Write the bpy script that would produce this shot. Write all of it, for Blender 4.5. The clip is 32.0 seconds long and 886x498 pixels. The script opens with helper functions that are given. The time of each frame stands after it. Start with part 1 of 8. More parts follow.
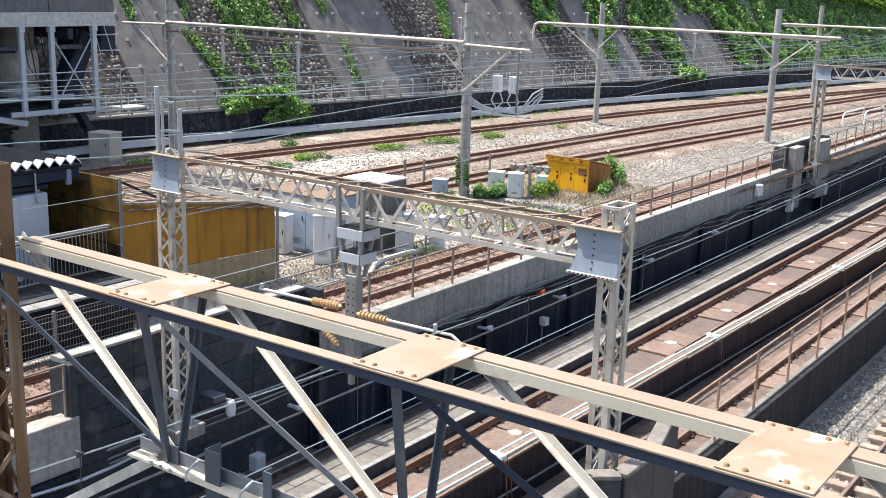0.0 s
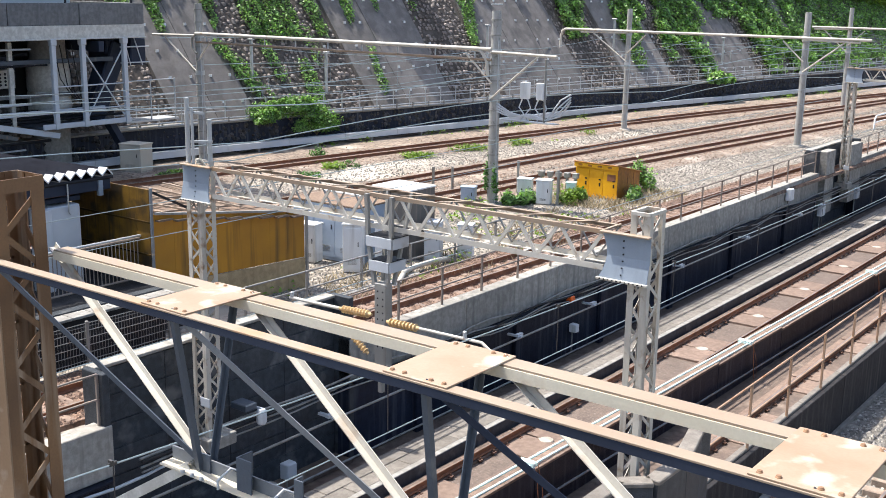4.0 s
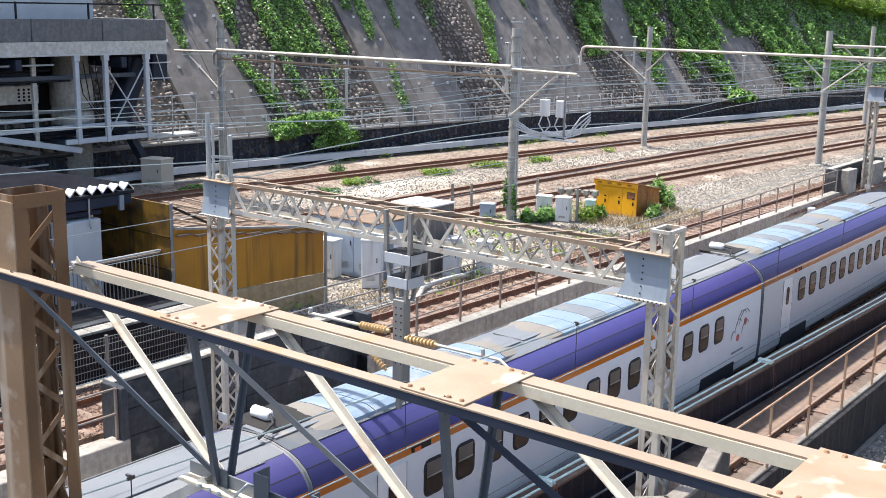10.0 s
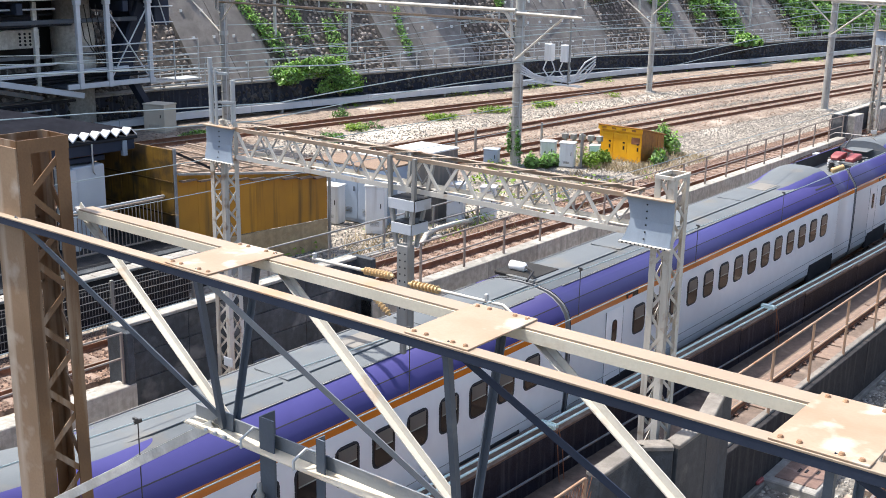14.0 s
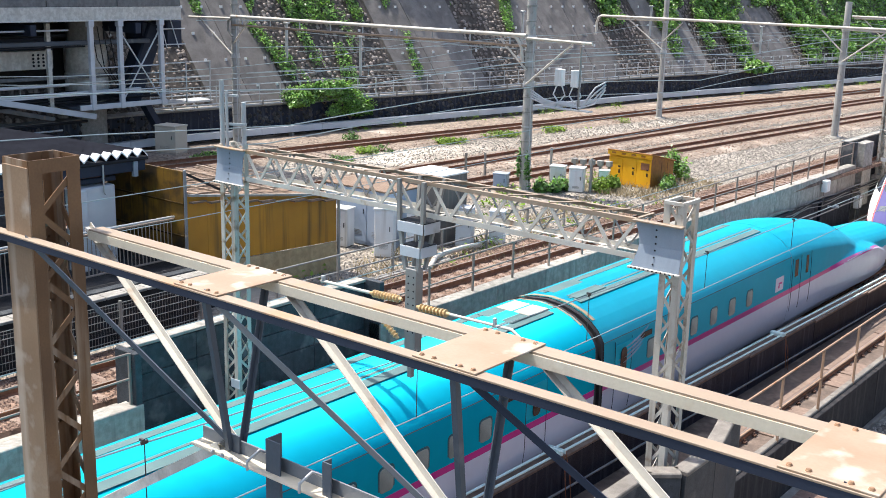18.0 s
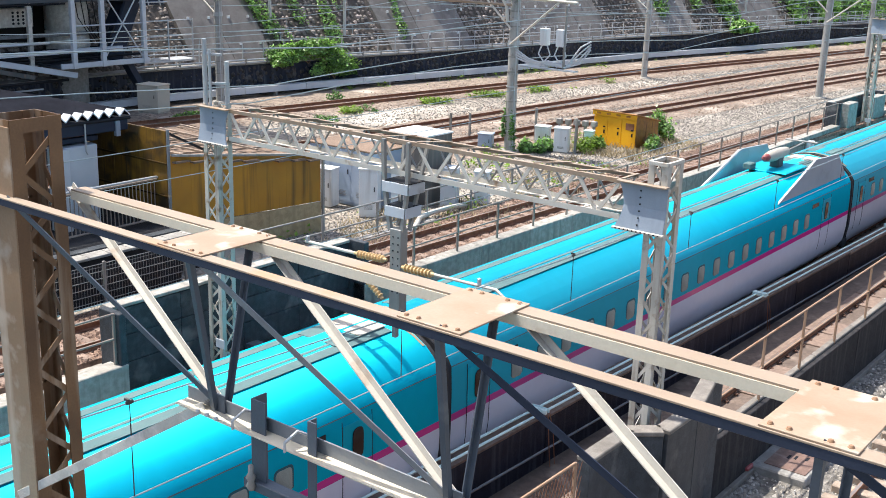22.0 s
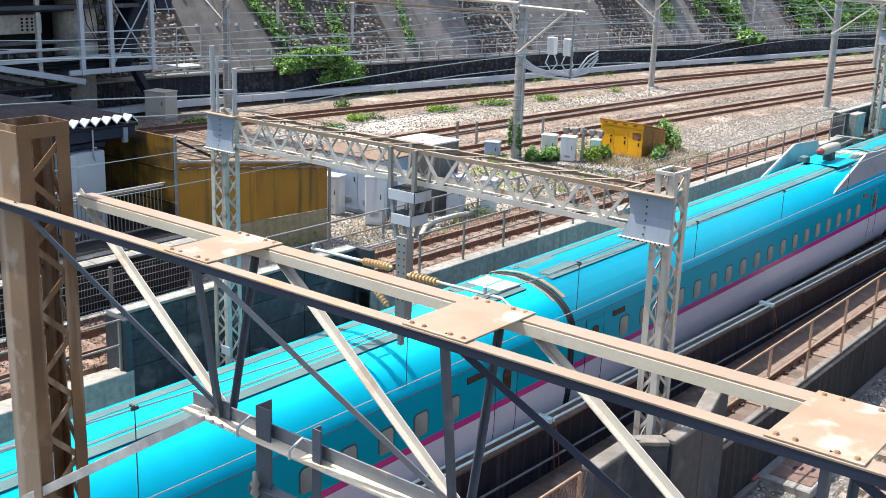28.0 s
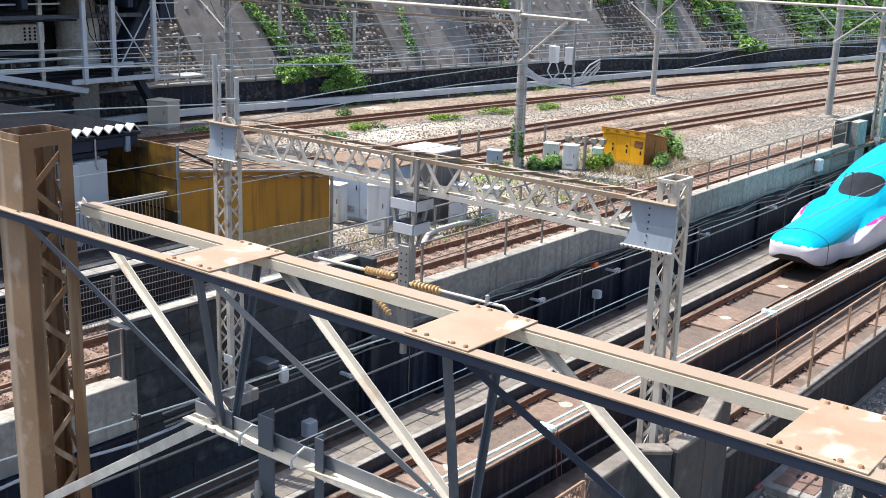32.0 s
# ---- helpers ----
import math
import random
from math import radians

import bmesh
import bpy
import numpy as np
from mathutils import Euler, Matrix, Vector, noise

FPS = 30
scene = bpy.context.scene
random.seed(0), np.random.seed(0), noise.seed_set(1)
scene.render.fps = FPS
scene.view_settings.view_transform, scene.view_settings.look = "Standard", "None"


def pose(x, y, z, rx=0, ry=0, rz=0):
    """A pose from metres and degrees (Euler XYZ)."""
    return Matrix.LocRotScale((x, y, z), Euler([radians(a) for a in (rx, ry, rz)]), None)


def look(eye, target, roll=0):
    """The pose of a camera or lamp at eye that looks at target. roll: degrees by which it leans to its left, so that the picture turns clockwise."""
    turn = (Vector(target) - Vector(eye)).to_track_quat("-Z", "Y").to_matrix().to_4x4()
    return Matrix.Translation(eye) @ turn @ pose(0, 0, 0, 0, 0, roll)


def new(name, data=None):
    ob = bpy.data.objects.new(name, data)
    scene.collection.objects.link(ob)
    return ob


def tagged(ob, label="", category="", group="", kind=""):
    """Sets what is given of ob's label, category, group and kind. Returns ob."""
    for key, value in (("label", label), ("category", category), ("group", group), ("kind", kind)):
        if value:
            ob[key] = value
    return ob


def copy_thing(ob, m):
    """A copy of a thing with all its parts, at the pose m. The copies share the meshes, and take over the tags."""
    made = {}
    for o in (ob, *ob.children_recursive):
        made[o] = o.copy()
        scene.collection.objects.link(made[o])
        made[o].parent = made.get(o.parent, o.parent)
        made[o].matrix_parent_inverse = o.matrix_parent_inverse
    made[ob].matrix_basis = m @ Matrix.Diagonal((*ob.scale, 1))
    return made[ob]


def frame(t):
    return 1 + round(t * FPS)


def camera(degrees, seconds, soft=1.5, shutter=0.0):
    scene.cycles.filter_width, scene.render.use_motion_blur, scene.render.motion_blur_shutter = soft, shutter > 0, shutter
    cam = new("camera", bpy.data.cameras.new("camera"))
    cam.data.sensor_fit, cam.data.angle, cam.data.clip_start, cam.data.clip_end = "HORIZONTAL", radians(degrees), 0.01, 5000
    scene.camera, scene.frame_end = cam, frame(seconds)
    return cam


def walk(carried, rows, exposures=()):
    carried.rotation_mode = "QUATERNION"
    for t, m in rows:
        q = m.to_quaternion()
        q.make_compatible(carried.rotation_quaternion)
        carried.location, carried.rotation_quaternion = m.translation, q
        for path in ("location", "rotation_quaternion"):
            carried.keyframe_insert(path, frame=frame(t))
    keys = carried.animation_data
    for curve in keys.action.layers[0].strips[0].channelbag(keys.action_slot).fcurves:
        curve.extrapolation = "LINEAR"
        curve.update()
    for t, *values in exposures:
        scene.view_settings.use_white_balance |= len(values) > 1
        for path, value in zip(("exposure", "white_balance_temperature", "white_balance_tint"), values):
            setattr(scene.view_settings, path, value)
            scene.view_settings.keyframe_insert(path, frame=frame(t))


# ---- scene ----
cam = camera(44.0, 32.0, soft=0.9)
PATH = [
    (0, pose(0, 0, 11.4, 76.35, -1.70, 35.78)),
    (0.5, pose(0, 0, 11.4, 76.13, -1.54, 35.99)),
    (1, pose(0, 0, 11.4, 75.90, -1.43, 36.19)),
    (1.5, pose(0, 0, 11.4, 75.84, -1.13, 36.31)),
    (2, pose(0, 0, 11.4, 75.96, -1.05, 36.46)),
    (2.5, pose(0, 0, 11.4, 76.16, -1.02, 36.65)),
    (3, pose(0, 0, 11.4, 76.33, -0.96, 36.84)),
    (3.5, pose(0, 0, 11.4, 76.51, -0.91, 37.01)),
    (5.5, pose(0, 0, 11.4, 77.26, -0.84, 37.39)),
    (6, pose(0, 0, 11.4, 77.39, -0.81, 37.44)),
    (6.5, pose(0, 0, 11.4, 77.53, -0.91, 37.51)),
    (7, pose(0, 0, 11.4, 77.58, -0.92, 37.55)),
    (7.5, pose(0, 0, 11.4, 77.38, -0.85, 37.59)),
    (8, pose(0, 0, 11.4, 77.15, -0.86, 37.67)),
    (8.5, pose(0, 0, 11.4, 77.17, -0.91, 37.78)),
    (9, pose(0, 0, 11.4, 77.34, -0.97, 37.92)),
    (9.5, pose(0, 0, 11.4, 77.45, -1.03, 38.06)),
    (10, pose(0, 0, 11.4, 77.56, -1.05, 38.18)),
    (10.5, pose(0, 0, 11.4, 75.29, -0.94, 38.19)),
    (11, pose(0, 0, 11.4, 73.23, -0.73, 38.21)),
    (11.5, pose(0, 0, 11.4, 72.96, -0.72, 38.15)),
    (12, pose(0, 0, 11.4, 73.27, -0.80, 38.05)),
    (12.5, pose(0, 0, 11.4, 73.80, -0.82, 38.11)),
    (13, pose(0, 0, 11.4, 74.06, -0.84, 38.18)),
    (13.5, pose(0, 0, 11.4, 74.30, -0.89, 38.30)),
    (14, pose(0, 0, 11.4, 74.72, -1.02, 38.38)),
    (14.5, pose(0, 0, 11.4, 75.08, -1.14, 38.53)),
    (16.5, pose(0, 0, 11.4, 76.21, -1.33, 38.91)),
    (17, pose(0, 0, 11.4, 76.40, -1.37, 38.99)),
    (17.5, pose(0, 0, 11.4, 76.52, -1.43, 39.04)),
    (18, pose(0, 0, 11.4, 75.94, -1.44, 38.96)),
    (18.5, pose(0, 0, 11.4, 73.73, -1.33, 38.68)),
    (19, pose(0, 0, 11.4, 73.52, -1.29, 38.49)),
    (19.5, pose(0, 0, 11.4, 73.44, -1.34, 38.36)),
    (20, pose(0, 0, 11.4, 73.44, -1.48, 38.22)),
    (20.5, pose(0, 0, 11.4, 73.58, -1.44, 38.15)),
    (21, pose(0, 0, 11.4, 73.62, -1.49, 38.10)),
    (21.5, pose(0, 0, 11.4, 73.74, -1.61, 38.11)),
    (22, pose(0, 0, 11.4, 73.89, -1.67, 38.19)),
    (22.5, pose(0, 0, 11.4, 74.13, -1.81, 38.28)),
    (23, pose(0, 0, 11.4, 74.34, -1.89, 38.35)),
    (23.5, pose(0, 0, 11.4, 74.52, -1.91, 38.38)),
    (24, pose(0, 0, 11.4, 74.43, -1.91, 38.41)),
    (24.5, pose(0, 0, 11.4, 74.28, -1.84, 38.46)),
    (25, pose(0, 0, 11.4, 74.23, -1.93, 38.48)),
    (25.5, pose(0, 0, 11.4, 74.24, -1.84, 38.49)),
    (27.5, pose(0, 0, 11.4, 74.22, -1.89, 38.56)),
    (28, pose(0, 0, 11.4, 74.30, -1.93, 38.59)),
    (28.5, pose(0, 0, 11.4, 74.36, -1.91, 38.60)),
    (29, pose(0, 0, 11.4, 74.44, -1.91, 38.62)),
    (29.5, pose(0, 0, 11.4, 74.47, -1.84, 38.64)),
    (30, pose(0, 0, 11.4, 74.51, -1.86, 38.66)),
    (30.5, pose(0, 0, 11.4, 74.58, -1.90, 38.70)),
    (31, pose(0, 0, 11.4, 74.67, -1.90, 38.70)),
    (31.5, pose(0, 0, 11.4, 74.73, -1.89, 38.69)),
    (32, pose(0, 0, 11.4, 74.74, -1.82, 38.68)),
]
walk(cam, PATH, [(0, 0.98), (7, 0.98), (12, 1.01), (14.5, 1.0), (17, 0.93), (25, 0.93), (28, 0.90), (32, 0.89)])

# ---- daylight ----
SUN_UP, SUN_FROM = 63.5, -103.0          # degrees above the ground; bearing from +y
world = bpy.data.worlds.new("sky")
scene.world = world
world.use_nodes = True
wt = world.node_tree
sky = wt.nodes.new("ShaderNodeTexSky")
sky.sky_type, sky.sun_disc = "NISHITA", False
sky.sun_elevation, sky.sun_rotation = radians(SUN_UP), radians(SUN_FROM)
sky.air_density, sky.dust_density = 1.0, 3.0
wt.links.new(sky.outputs[0], wt.nodes["Background"].inputs[0])
wt.nodes["Background"].inputs[1].default_value = 0.15
sun_data = bpy.data.lights.new("sun", "SUN")
sun_data.energy, sun_data.angle, sun_data.color = 4.3, radians(0.53), (1.0, 0.95, 0.88)
sun = new("sun", sun_data)
sun.matrix_world = look((-39.4, -9.1, 81.1), (0, 0, 0))

# ---- materials ----


def mat(name, a, b=None, rough=0.8, metal=0.0, scale=6.0, fine=60.0, bump=0.25, stain=None, stain_at=0.58,
        streak=None, rand=0.0, coat=0.0, island=0.0, spec=0.5, stain_scale=1.3, trans=0.0):
    """A painted, cast or natural surface: two colours at two scales, stains, downward streaks, fine relief."""
    m = bpy.data.materials.new(name)
    m.use_nodes = True
    t = m.node_tree
    n, l = t.nodes, t.links
    bs = n["Principled BSDF"]
    bs.inputs["Roughness"].default_value, bs.inputs["Metallic"].default_value = rough, metal
    bs.inputs["Coat Weight"].default_value = coat
    bs.inputs["Specular IOR Level"].default_value = spec
    b = b or tuple(c * 0.72 for c in a)
    co = n.new("ShaderNodeTexCoord").outputs["Object"]
    geo_pos = n.new("ShaderNodeNewGeometry")

    def noise_at(s, detail=4.0, vec=None):
        x = n.new("ShaderNodeTexNoise")
        x.inputs["Scale"].default_value, x.inputs["Detail"].default_value = s, detail
        l.new(vec or geo_pos.outputs["Position"], x.inputs["Vector"])
        return x.outputs["Fac"]

    def ramp(fac, lo, hi):
        r = n.new("ShaderNodeMapRange")
        r.inputs["From Min"].default_value, r.inputs["From Max"].default_value = lo, hi
        l.new(fac, r.inputs["Value"])
        return r.outputs["Result"]

    def mix(fac, c1, c2, kind="MIX"):
        x = n.new("ShaderNodeMix")
        x.data_type, x.blend_type = "RGBA", kind
        if isinstance(fac, float):
            x.inputs["Factor"].default_value = fac
        else:
            l.new(fac, x.inputs["Factor"])
        for sock, c in ((x.inputs["A"], c1), (x.inputs["B"], c2)):
            if isinstance(c, tuple):
                sock.default_value = (*c, 1)
            else:
                l.new(c, sock)
        return x.outputs["Result"]

    moving = coat > 0 or rand < 0
    vec = co if moving else geo_pos.outputs["Position"]
    big, small = noise_at(scale * 0.22, 5.0, vec), noise_at(fine, 3.0, vec)
    col = mix(ramp(big, 0.3, 0.7), a, b)
    col = mix(ramp(small, 0.35, 0.72), col, mix(0.75 if bump > 0.2 else 0.3, col, tuple(c * 0.86 for c in b)))
    if bump > 0.2:
        # patches a hand's width across
        mid = ramp(noise_at(max(1.6, scale * 1.1), 8.0, vec), 0.38, 0.62)
        col = mix(mid, col, mix(1.0, col, (0.74, 0.73, 0.72), "MULTIPLY"))
    if bump > 0.85:
        # speckle of single stones, light and dark
        col = mix(ramp(noise_at(6.5, 3.0, vec), 0.40, 0.60), mix(1.0, col, (0.62, 0.60, 0.58), "MULTIPLY"), mix(1.0, col, (1.34, 1.33, 1.31), "MULTIPLY"))
    if streak:
        mp = n.new("ShaderNodeMapping")
        mp.inputs["Scale"].default_value = (scale * 0.9, scale * 0.9, scale * 0.06)
        l.new(vec, mp.inputs["Vector"])
        col = mix(ramp(noise_at(1.0, 4.0, mp.outputs["Vector"]), 0.52, 0.75), col, streak)
    if stain:
        col = mix(ramp(noise_at(stain_scale, 6.0, vec), stain_at, stain_at + 0.14), col, stain)
    if rand > 0 or island:
        hsv = n.new("ShaderNodeHueSaturation")
        src = n.new("ShaderNodeObjectInfo").outputs["Random"] if rand > 0 else geo_pos.outputs["Random Per Island"]
        k = rand if rand > 0 else island
        r = n.new("ShaderNodeMapRange")
        r.inputs["To Min"].default_value, r.inputs["To Max"].default_value = 1 - k, 1 + k
        l.new(src, r.inputs["Value"])
        l.new(r.outputs["Result"], hsv.inputs["Value"])
        l.new(col, hsv.inputs["Color"])
        col = hsv.outputs["Color"]
    l.new(col, bs.inputs["Base Color"])
    if bump:
        bp = n.new("ShaderNodeBump")
        bp.inputs["Strength"].default_value, bp.inputs["Distance"].default_value = bump, 0.02
        l.new(small, bp.inputs["Height"])
        l.new(bp.outputs["Normal"], bs.inputs["Normal"])
    if trans:
        # thin leaves let part of the light through
        tr = n.new("ShaderNodeBsdfTranslucent")
        thin = mix(1.0, col, (1.25, 1.35, 0.6), "MULTIPLY")
        l.new(thin, tr.inputs["Color"])
        sh = n.new("ShaderNodeMixShader")
        sh.inputs["Fac"].default_value = trans
        l.new(bs.outputs[0], sh.inputs[1])
        l.new(tr.outputs[0], sh.inputs[2])
        l.new(sh.outputs[0], n["Material Output"].inputs["Surface"])
    return m


M = {}
M["parapet"] = mat("parapet_concrete", (0.40, 0.385, 0.345), (0.30, 0.285, 0.255), streak=(0.15, 0.145, 0.13), stain=(0.22, 0.205, 0.185), rand=0.12)
# soot, set deeper and bluer so the colour also holds the walls' shade
M["soot"] = mat("sooty_shaded_concrete", (0.020, 0.027, 0.047), (0.0115, 0.016, 0.03), rough=0.5, streak=(0.06, 0.066, 0.082), rand=0.25, spec=0.18)
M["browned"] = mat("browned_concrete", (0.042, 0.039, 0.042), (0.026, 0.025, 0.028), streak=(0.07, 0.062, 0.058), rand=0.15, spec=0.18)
M["cap"] = mat("pale_concrete", (0.36, 0.35, 0.325), (0.27, 0.26, 0.24), stain=(0.22, 0.205, 0.185), rand=0.08)
M["slab"] = mat("track_slab_concrete", (0.265, 0.19, 0.148), (0.20, 0.14, 0.108), stain=(0.15, 0.105, 0.082), rand=0.10)
M["recess"] = mat("slab_recess", (0.185, 0.14, 0.115), (0.12, 0.09, 0.073), scale=12, stain=(0.27, 0.235, 0.205), stain_at=0.6, stain_scale=14)
M["bollard"] = mat("track_stopper", (0.52, 0.48, 0.42), (0.40, 0.36, 0.30))
M["paver"] = mat("walkway_concrete", (0.245, 0.222, 0.192), (0.175, 0.157, 0.137), rand=0.14, stain=(0.18, 0.165, 0.148))
M["rust"] = mat("rail_rust", (0.36, 0.155, 0.075), (0.22, 0.095, 0.05), rough=0.85, fine=90)
M["rust_dark"] = mat("dark_rail_rust", (0.31, 0.135, 0.072), (0.19, 0.085, 0.048), rough=0.85, fine=90)
M["clip_rust"] = mat("dark_rusty_clips", (0.17, 0.09, 0.06), (0.10, 0.055, 0.04), rough=0.85)
M["railhead"] = mat("rail_head_steel", (0.42, 0.36, 0.31), (0.28, 0.20, 0.15), rough=0.38, metal=0.7, bump=0.05)
M["dirt"] = mat("dusty_ballast_ground", (0.355, 0.322, 0.28), (0.255, 0.225, 0.19), scale=1.2, fine=22, bump=0.9, stain=(0.41, 0.37, 0.315), stain_at=0.54, stain_scale=0.16)
M["bed"] = mat("rusty_ballast", (0.26, 0.165, 0.115), (0.15, 0.095, 0.068), scale=3, fine=24, bump=1.0, stain=(0.36, 0.27, 0.21), stain_scale=0.8)
M["bed_far"] = mat("brown_ballast", (0.31, 0.25, 0.20), (0.21, 0.165, 0.13), scale=2, fine=20, bump=0.9, stain=(0.42, 0.36, 0.30), stain_scale=0.5)
# ballast with the station's shade in its colour
M["shade_ballast"] = mat("shade_dark_ballast", (0.05, 0.048, 0.05), (0.028, 0.027, 0.03), scale=2, fine=20, bump=0.9, spec=0.18)
M["gravel"] = mat("grey_gravel", (0.24, 0.228, 0.205), (0.13, 0.122, 0.11), fine=30, bump=1.0)
M["stone"] = mat("gravel_stones", (0.40, 0.38, 0.345), (0.29, 0.27, 0.24), fine=40, island=0.5)
M["stone_brown"] = mat("ballast_stones", (0.25, 0.16, 0.115), (0.16, 0.10, 0.075), fine=40, island=0.45)
M["stone_pale"] = mat("pale_ballast_stones", (0.285, 0.27, 0.24), (0.215, 0.20, 0.175), fine=30, island=0.42)
M["floor"] = mat("trench_floor", (0.19, 0.14, 0.11), (0.12, 0.088, 0.07), stain=(0.24, 0.185, 0.145))
M["sleeper"] = mat("concrete_sleeper", (0.30, 0.22, 0.17), (0.22, 0.15, 0.115), rand=0.15)
M["sleeper_pale"] = mat("pale_sleeper", (0.42, 0.34, 0.265), (0.31, 0.24, 0.185), rand=0.15)
M["grass"] = mat("grass_top", (0.10, 0.20, 0.03), (0.05, 0.12, 0.02), scale=1, fine=8, bump=1.0)
M["slope"] = mat("slope_shotcrete", (0.235, 0.215, 0.20), (0.165, 0.152, 0.142), scale=1.4, fine=18, streak=(0.085, 0.08, 0.076), stain=(0.215, 0.195, 0.175), rand=0.16)
M["cobble"] = mat("slope_cobbles", (0.34, 0.295, 0.26), (0.17, 0.145, 0.127), scale=3, fine=10, island=0.45)
M["mortar"] = mat("slope_mortar", (0.135, 0.116, 0.10), (0.09, 0.078, 0.068), scale=3, fine=12, spec=0.18)
M["galv"] = mat("galvanised_steel", (0.50, 0.52, 0.53), (0.38, 0.40, 0.41), rough=0.45, metal=0.35, bump=0.06, stain=(0.32, 0.27, 0.22), stain_at=0.66)
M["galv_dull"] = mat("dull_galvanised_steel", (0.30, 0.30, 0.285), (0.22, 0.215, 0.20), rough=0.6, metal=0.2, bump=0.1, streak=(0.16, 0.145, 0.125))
M["white_steel"] = mat("white_painted_steel", (0.55, 0.525, 0.47), (0.45, 0.42, 0.365), rough=0.5, bump=0.08, stain=(0.33, 0.225, 0.14), stain_at=0.60, stain_scale=4)
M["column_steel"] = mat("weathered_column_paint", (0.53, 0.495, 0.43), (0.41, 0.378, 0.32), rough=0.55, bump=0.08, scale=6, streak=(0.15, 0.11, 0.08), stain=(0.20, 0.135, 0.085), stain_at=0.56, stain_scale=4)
# near-black ochre: canopy shadow painted into the panel colour
M["ochre_shade"] = mat("shade_black_panel", (0.035, 0.022, 0.007), (0.06, 0.034, 0.007), rough=0.6, rand=0.25, bump=0.1, spec=0.18)
M["cream"] = mat("cream_painted_steel", (0.305, 0.242, 0.178), (0.268, 0.198, 0.138), rough=0.55, bump=0.02, stain=(0.34, 0.21, 0.115), stain_at=0.57, stain_scale=2.6)
# the chords' cream made lighter, with brightness from light put into the colour
M["chord_web"] = mat("lit_cream_paint", (0.66, 0.61, 0.49), (0.56, 0.505, 0.385), rough=0.55, bump=0.02, stain=(0.45, 0.33, 0.20), stain_at=0.6, stain_scale=2.2)
M["plate"] = mat("rust_bleached_plate", (0.345, 0.258, 0.182), (0.295, 0.192, 0.12), rough=0.5, bump=0.03, scale=14, stain=(0.45, 0.40, 0.33), stain_at=0.55, stain_scale=5)
M["bluegrey"] = mat("blue_grey_painted_steel", (0.085, 0.104, 0.13), (0.06, 0.074, 0.095), rough=0.5, bump=0.08, stain=(0.22, 0.23, 0.235), stain_at=0.64, spec=0.35)
M["palegrey"] = mat("pale_grey_painted_steel", (0.52, 0.55, 0.585), (0.44, 0.47, 0.50), rough=0.5, bump=0.06, stain=(0.27, 0.22, 0.17), stain_at=0.66)
M["tan"] = mat("tan_painted_steel", (0.20, 0.105, 0.045), (0.095, 0.048, 0.022), rough=0.42, bump=0.08, scale=8, streak=(0.36, 0.285, 0.21), stain=(0.30, 0.235, 0.175), stain_at=0.64)
M["joint"] = mat("blue_grey_joint_paint", (0.26, 0.31, 0.37), (0.20, 0.242, 0.295), rough=0.5, bump=0.06, streak=(0.20, 0.235, 0.28), stain=(0.27, 0.23, 0.19), stain_at=0.67)
M["steelgrey"] = mat("grey_painted_steel", (0.20, 0.215, 0.23), (0.14, 0.152, 0.165), rough=0.5, bump=0.08, stain=(0.36, 0.29, 0.21), stain_at=0.6, stain_scale=5)
M["hut_grey"] = mat("dull_grey_hut_sheet", (0.13, 0.125, 0.12), (0.085, 0.08, 0.076), rough=0.7, streak=(0.20, 0.17, 0.14), bump=0.15)
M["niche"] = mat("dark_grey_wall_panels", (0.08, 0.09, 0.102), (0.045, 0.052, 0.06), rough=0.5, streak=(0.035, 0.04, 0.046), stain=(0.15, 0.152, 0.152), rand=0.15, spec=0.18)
M["tan_washed"] = mat("washed_tan_paint", (0.27, 0.185, 0.115), (0.18, 0.115, 0.066), rough=0.5, bump=0.05, scale=5, streak=(0.46, 0.40, 0.33), stain=(0.36, 0.30, 0.24), stain_at=0.6, stain_scale=4)
M["screen"] = mat("pale_windscreen_glass", (0.07, 0.09, 0.10), (0.045, 0.06, 0.07), rough=0.1, coat=0.05, bump=0, scale=4)
M["bolt"] = mat("rusted_bolt", (0.34, 0.20, 0.11), (0.24, 0.13, 0.07), rough=0.7, bump=0.3)
M["porcelain"] = mat("tan_porcelain", (0.60, 0.42, 0.21), (0.50, 0.33, 0.15), rough=0.3, bump=0.02)
M["ochre"] = mat("ochre_panel", (0.42, 0.195, 0.006), (0.33, 0.148, 0.006), rough=0.6, streak=(0.15, 0.075, 0.008), rand=0.10, bump=0.1)
# stained ochre, also darkened for the shadow that lies on this side
M["ochre_dark"] = mat("grimy_shaded_ochre_panel", (0.21, 0.11, 0.006), (0.085, 0.043, 0.004), rough=0.6, scale=9, streak=(0.035, 0.02, 0.005), stain=(0.03, 0.018, 0.006), stain_at=0.52, stain_scale=1.6, rand=0.3, bump=0.1)
M["ochre_pale"] = mat("faded_ochre_panel", (0.47, 0.36, 0.20), (0.38, 0.28, 0.15), rough=0.65, streak=(0.3, 0.22, 0.12))
M["yellow"] = mat("yellow_paint", (0.86, 0.45, 0.012), (0.76, 0.36, 0.01), rough=0.45, bump=0.05, stain=(0.35, 0.15, 0.03), stain_at=0.66, stain_scale=4)
M["orange_rust"] = mat("rusty_yellow_paint", (0.46, 0.205, 0.018), (0.27, 0.105, 0.018), rough=0.6, streak=(0.22, 0.09, 0.03))
M["white"] = mat("white_enamel", (0.72, 0.74, 0.75), (0.63, 0.65, 0.66), rough=0.4, bump=0.03, streak=(0.5, 0.5, 0.49))
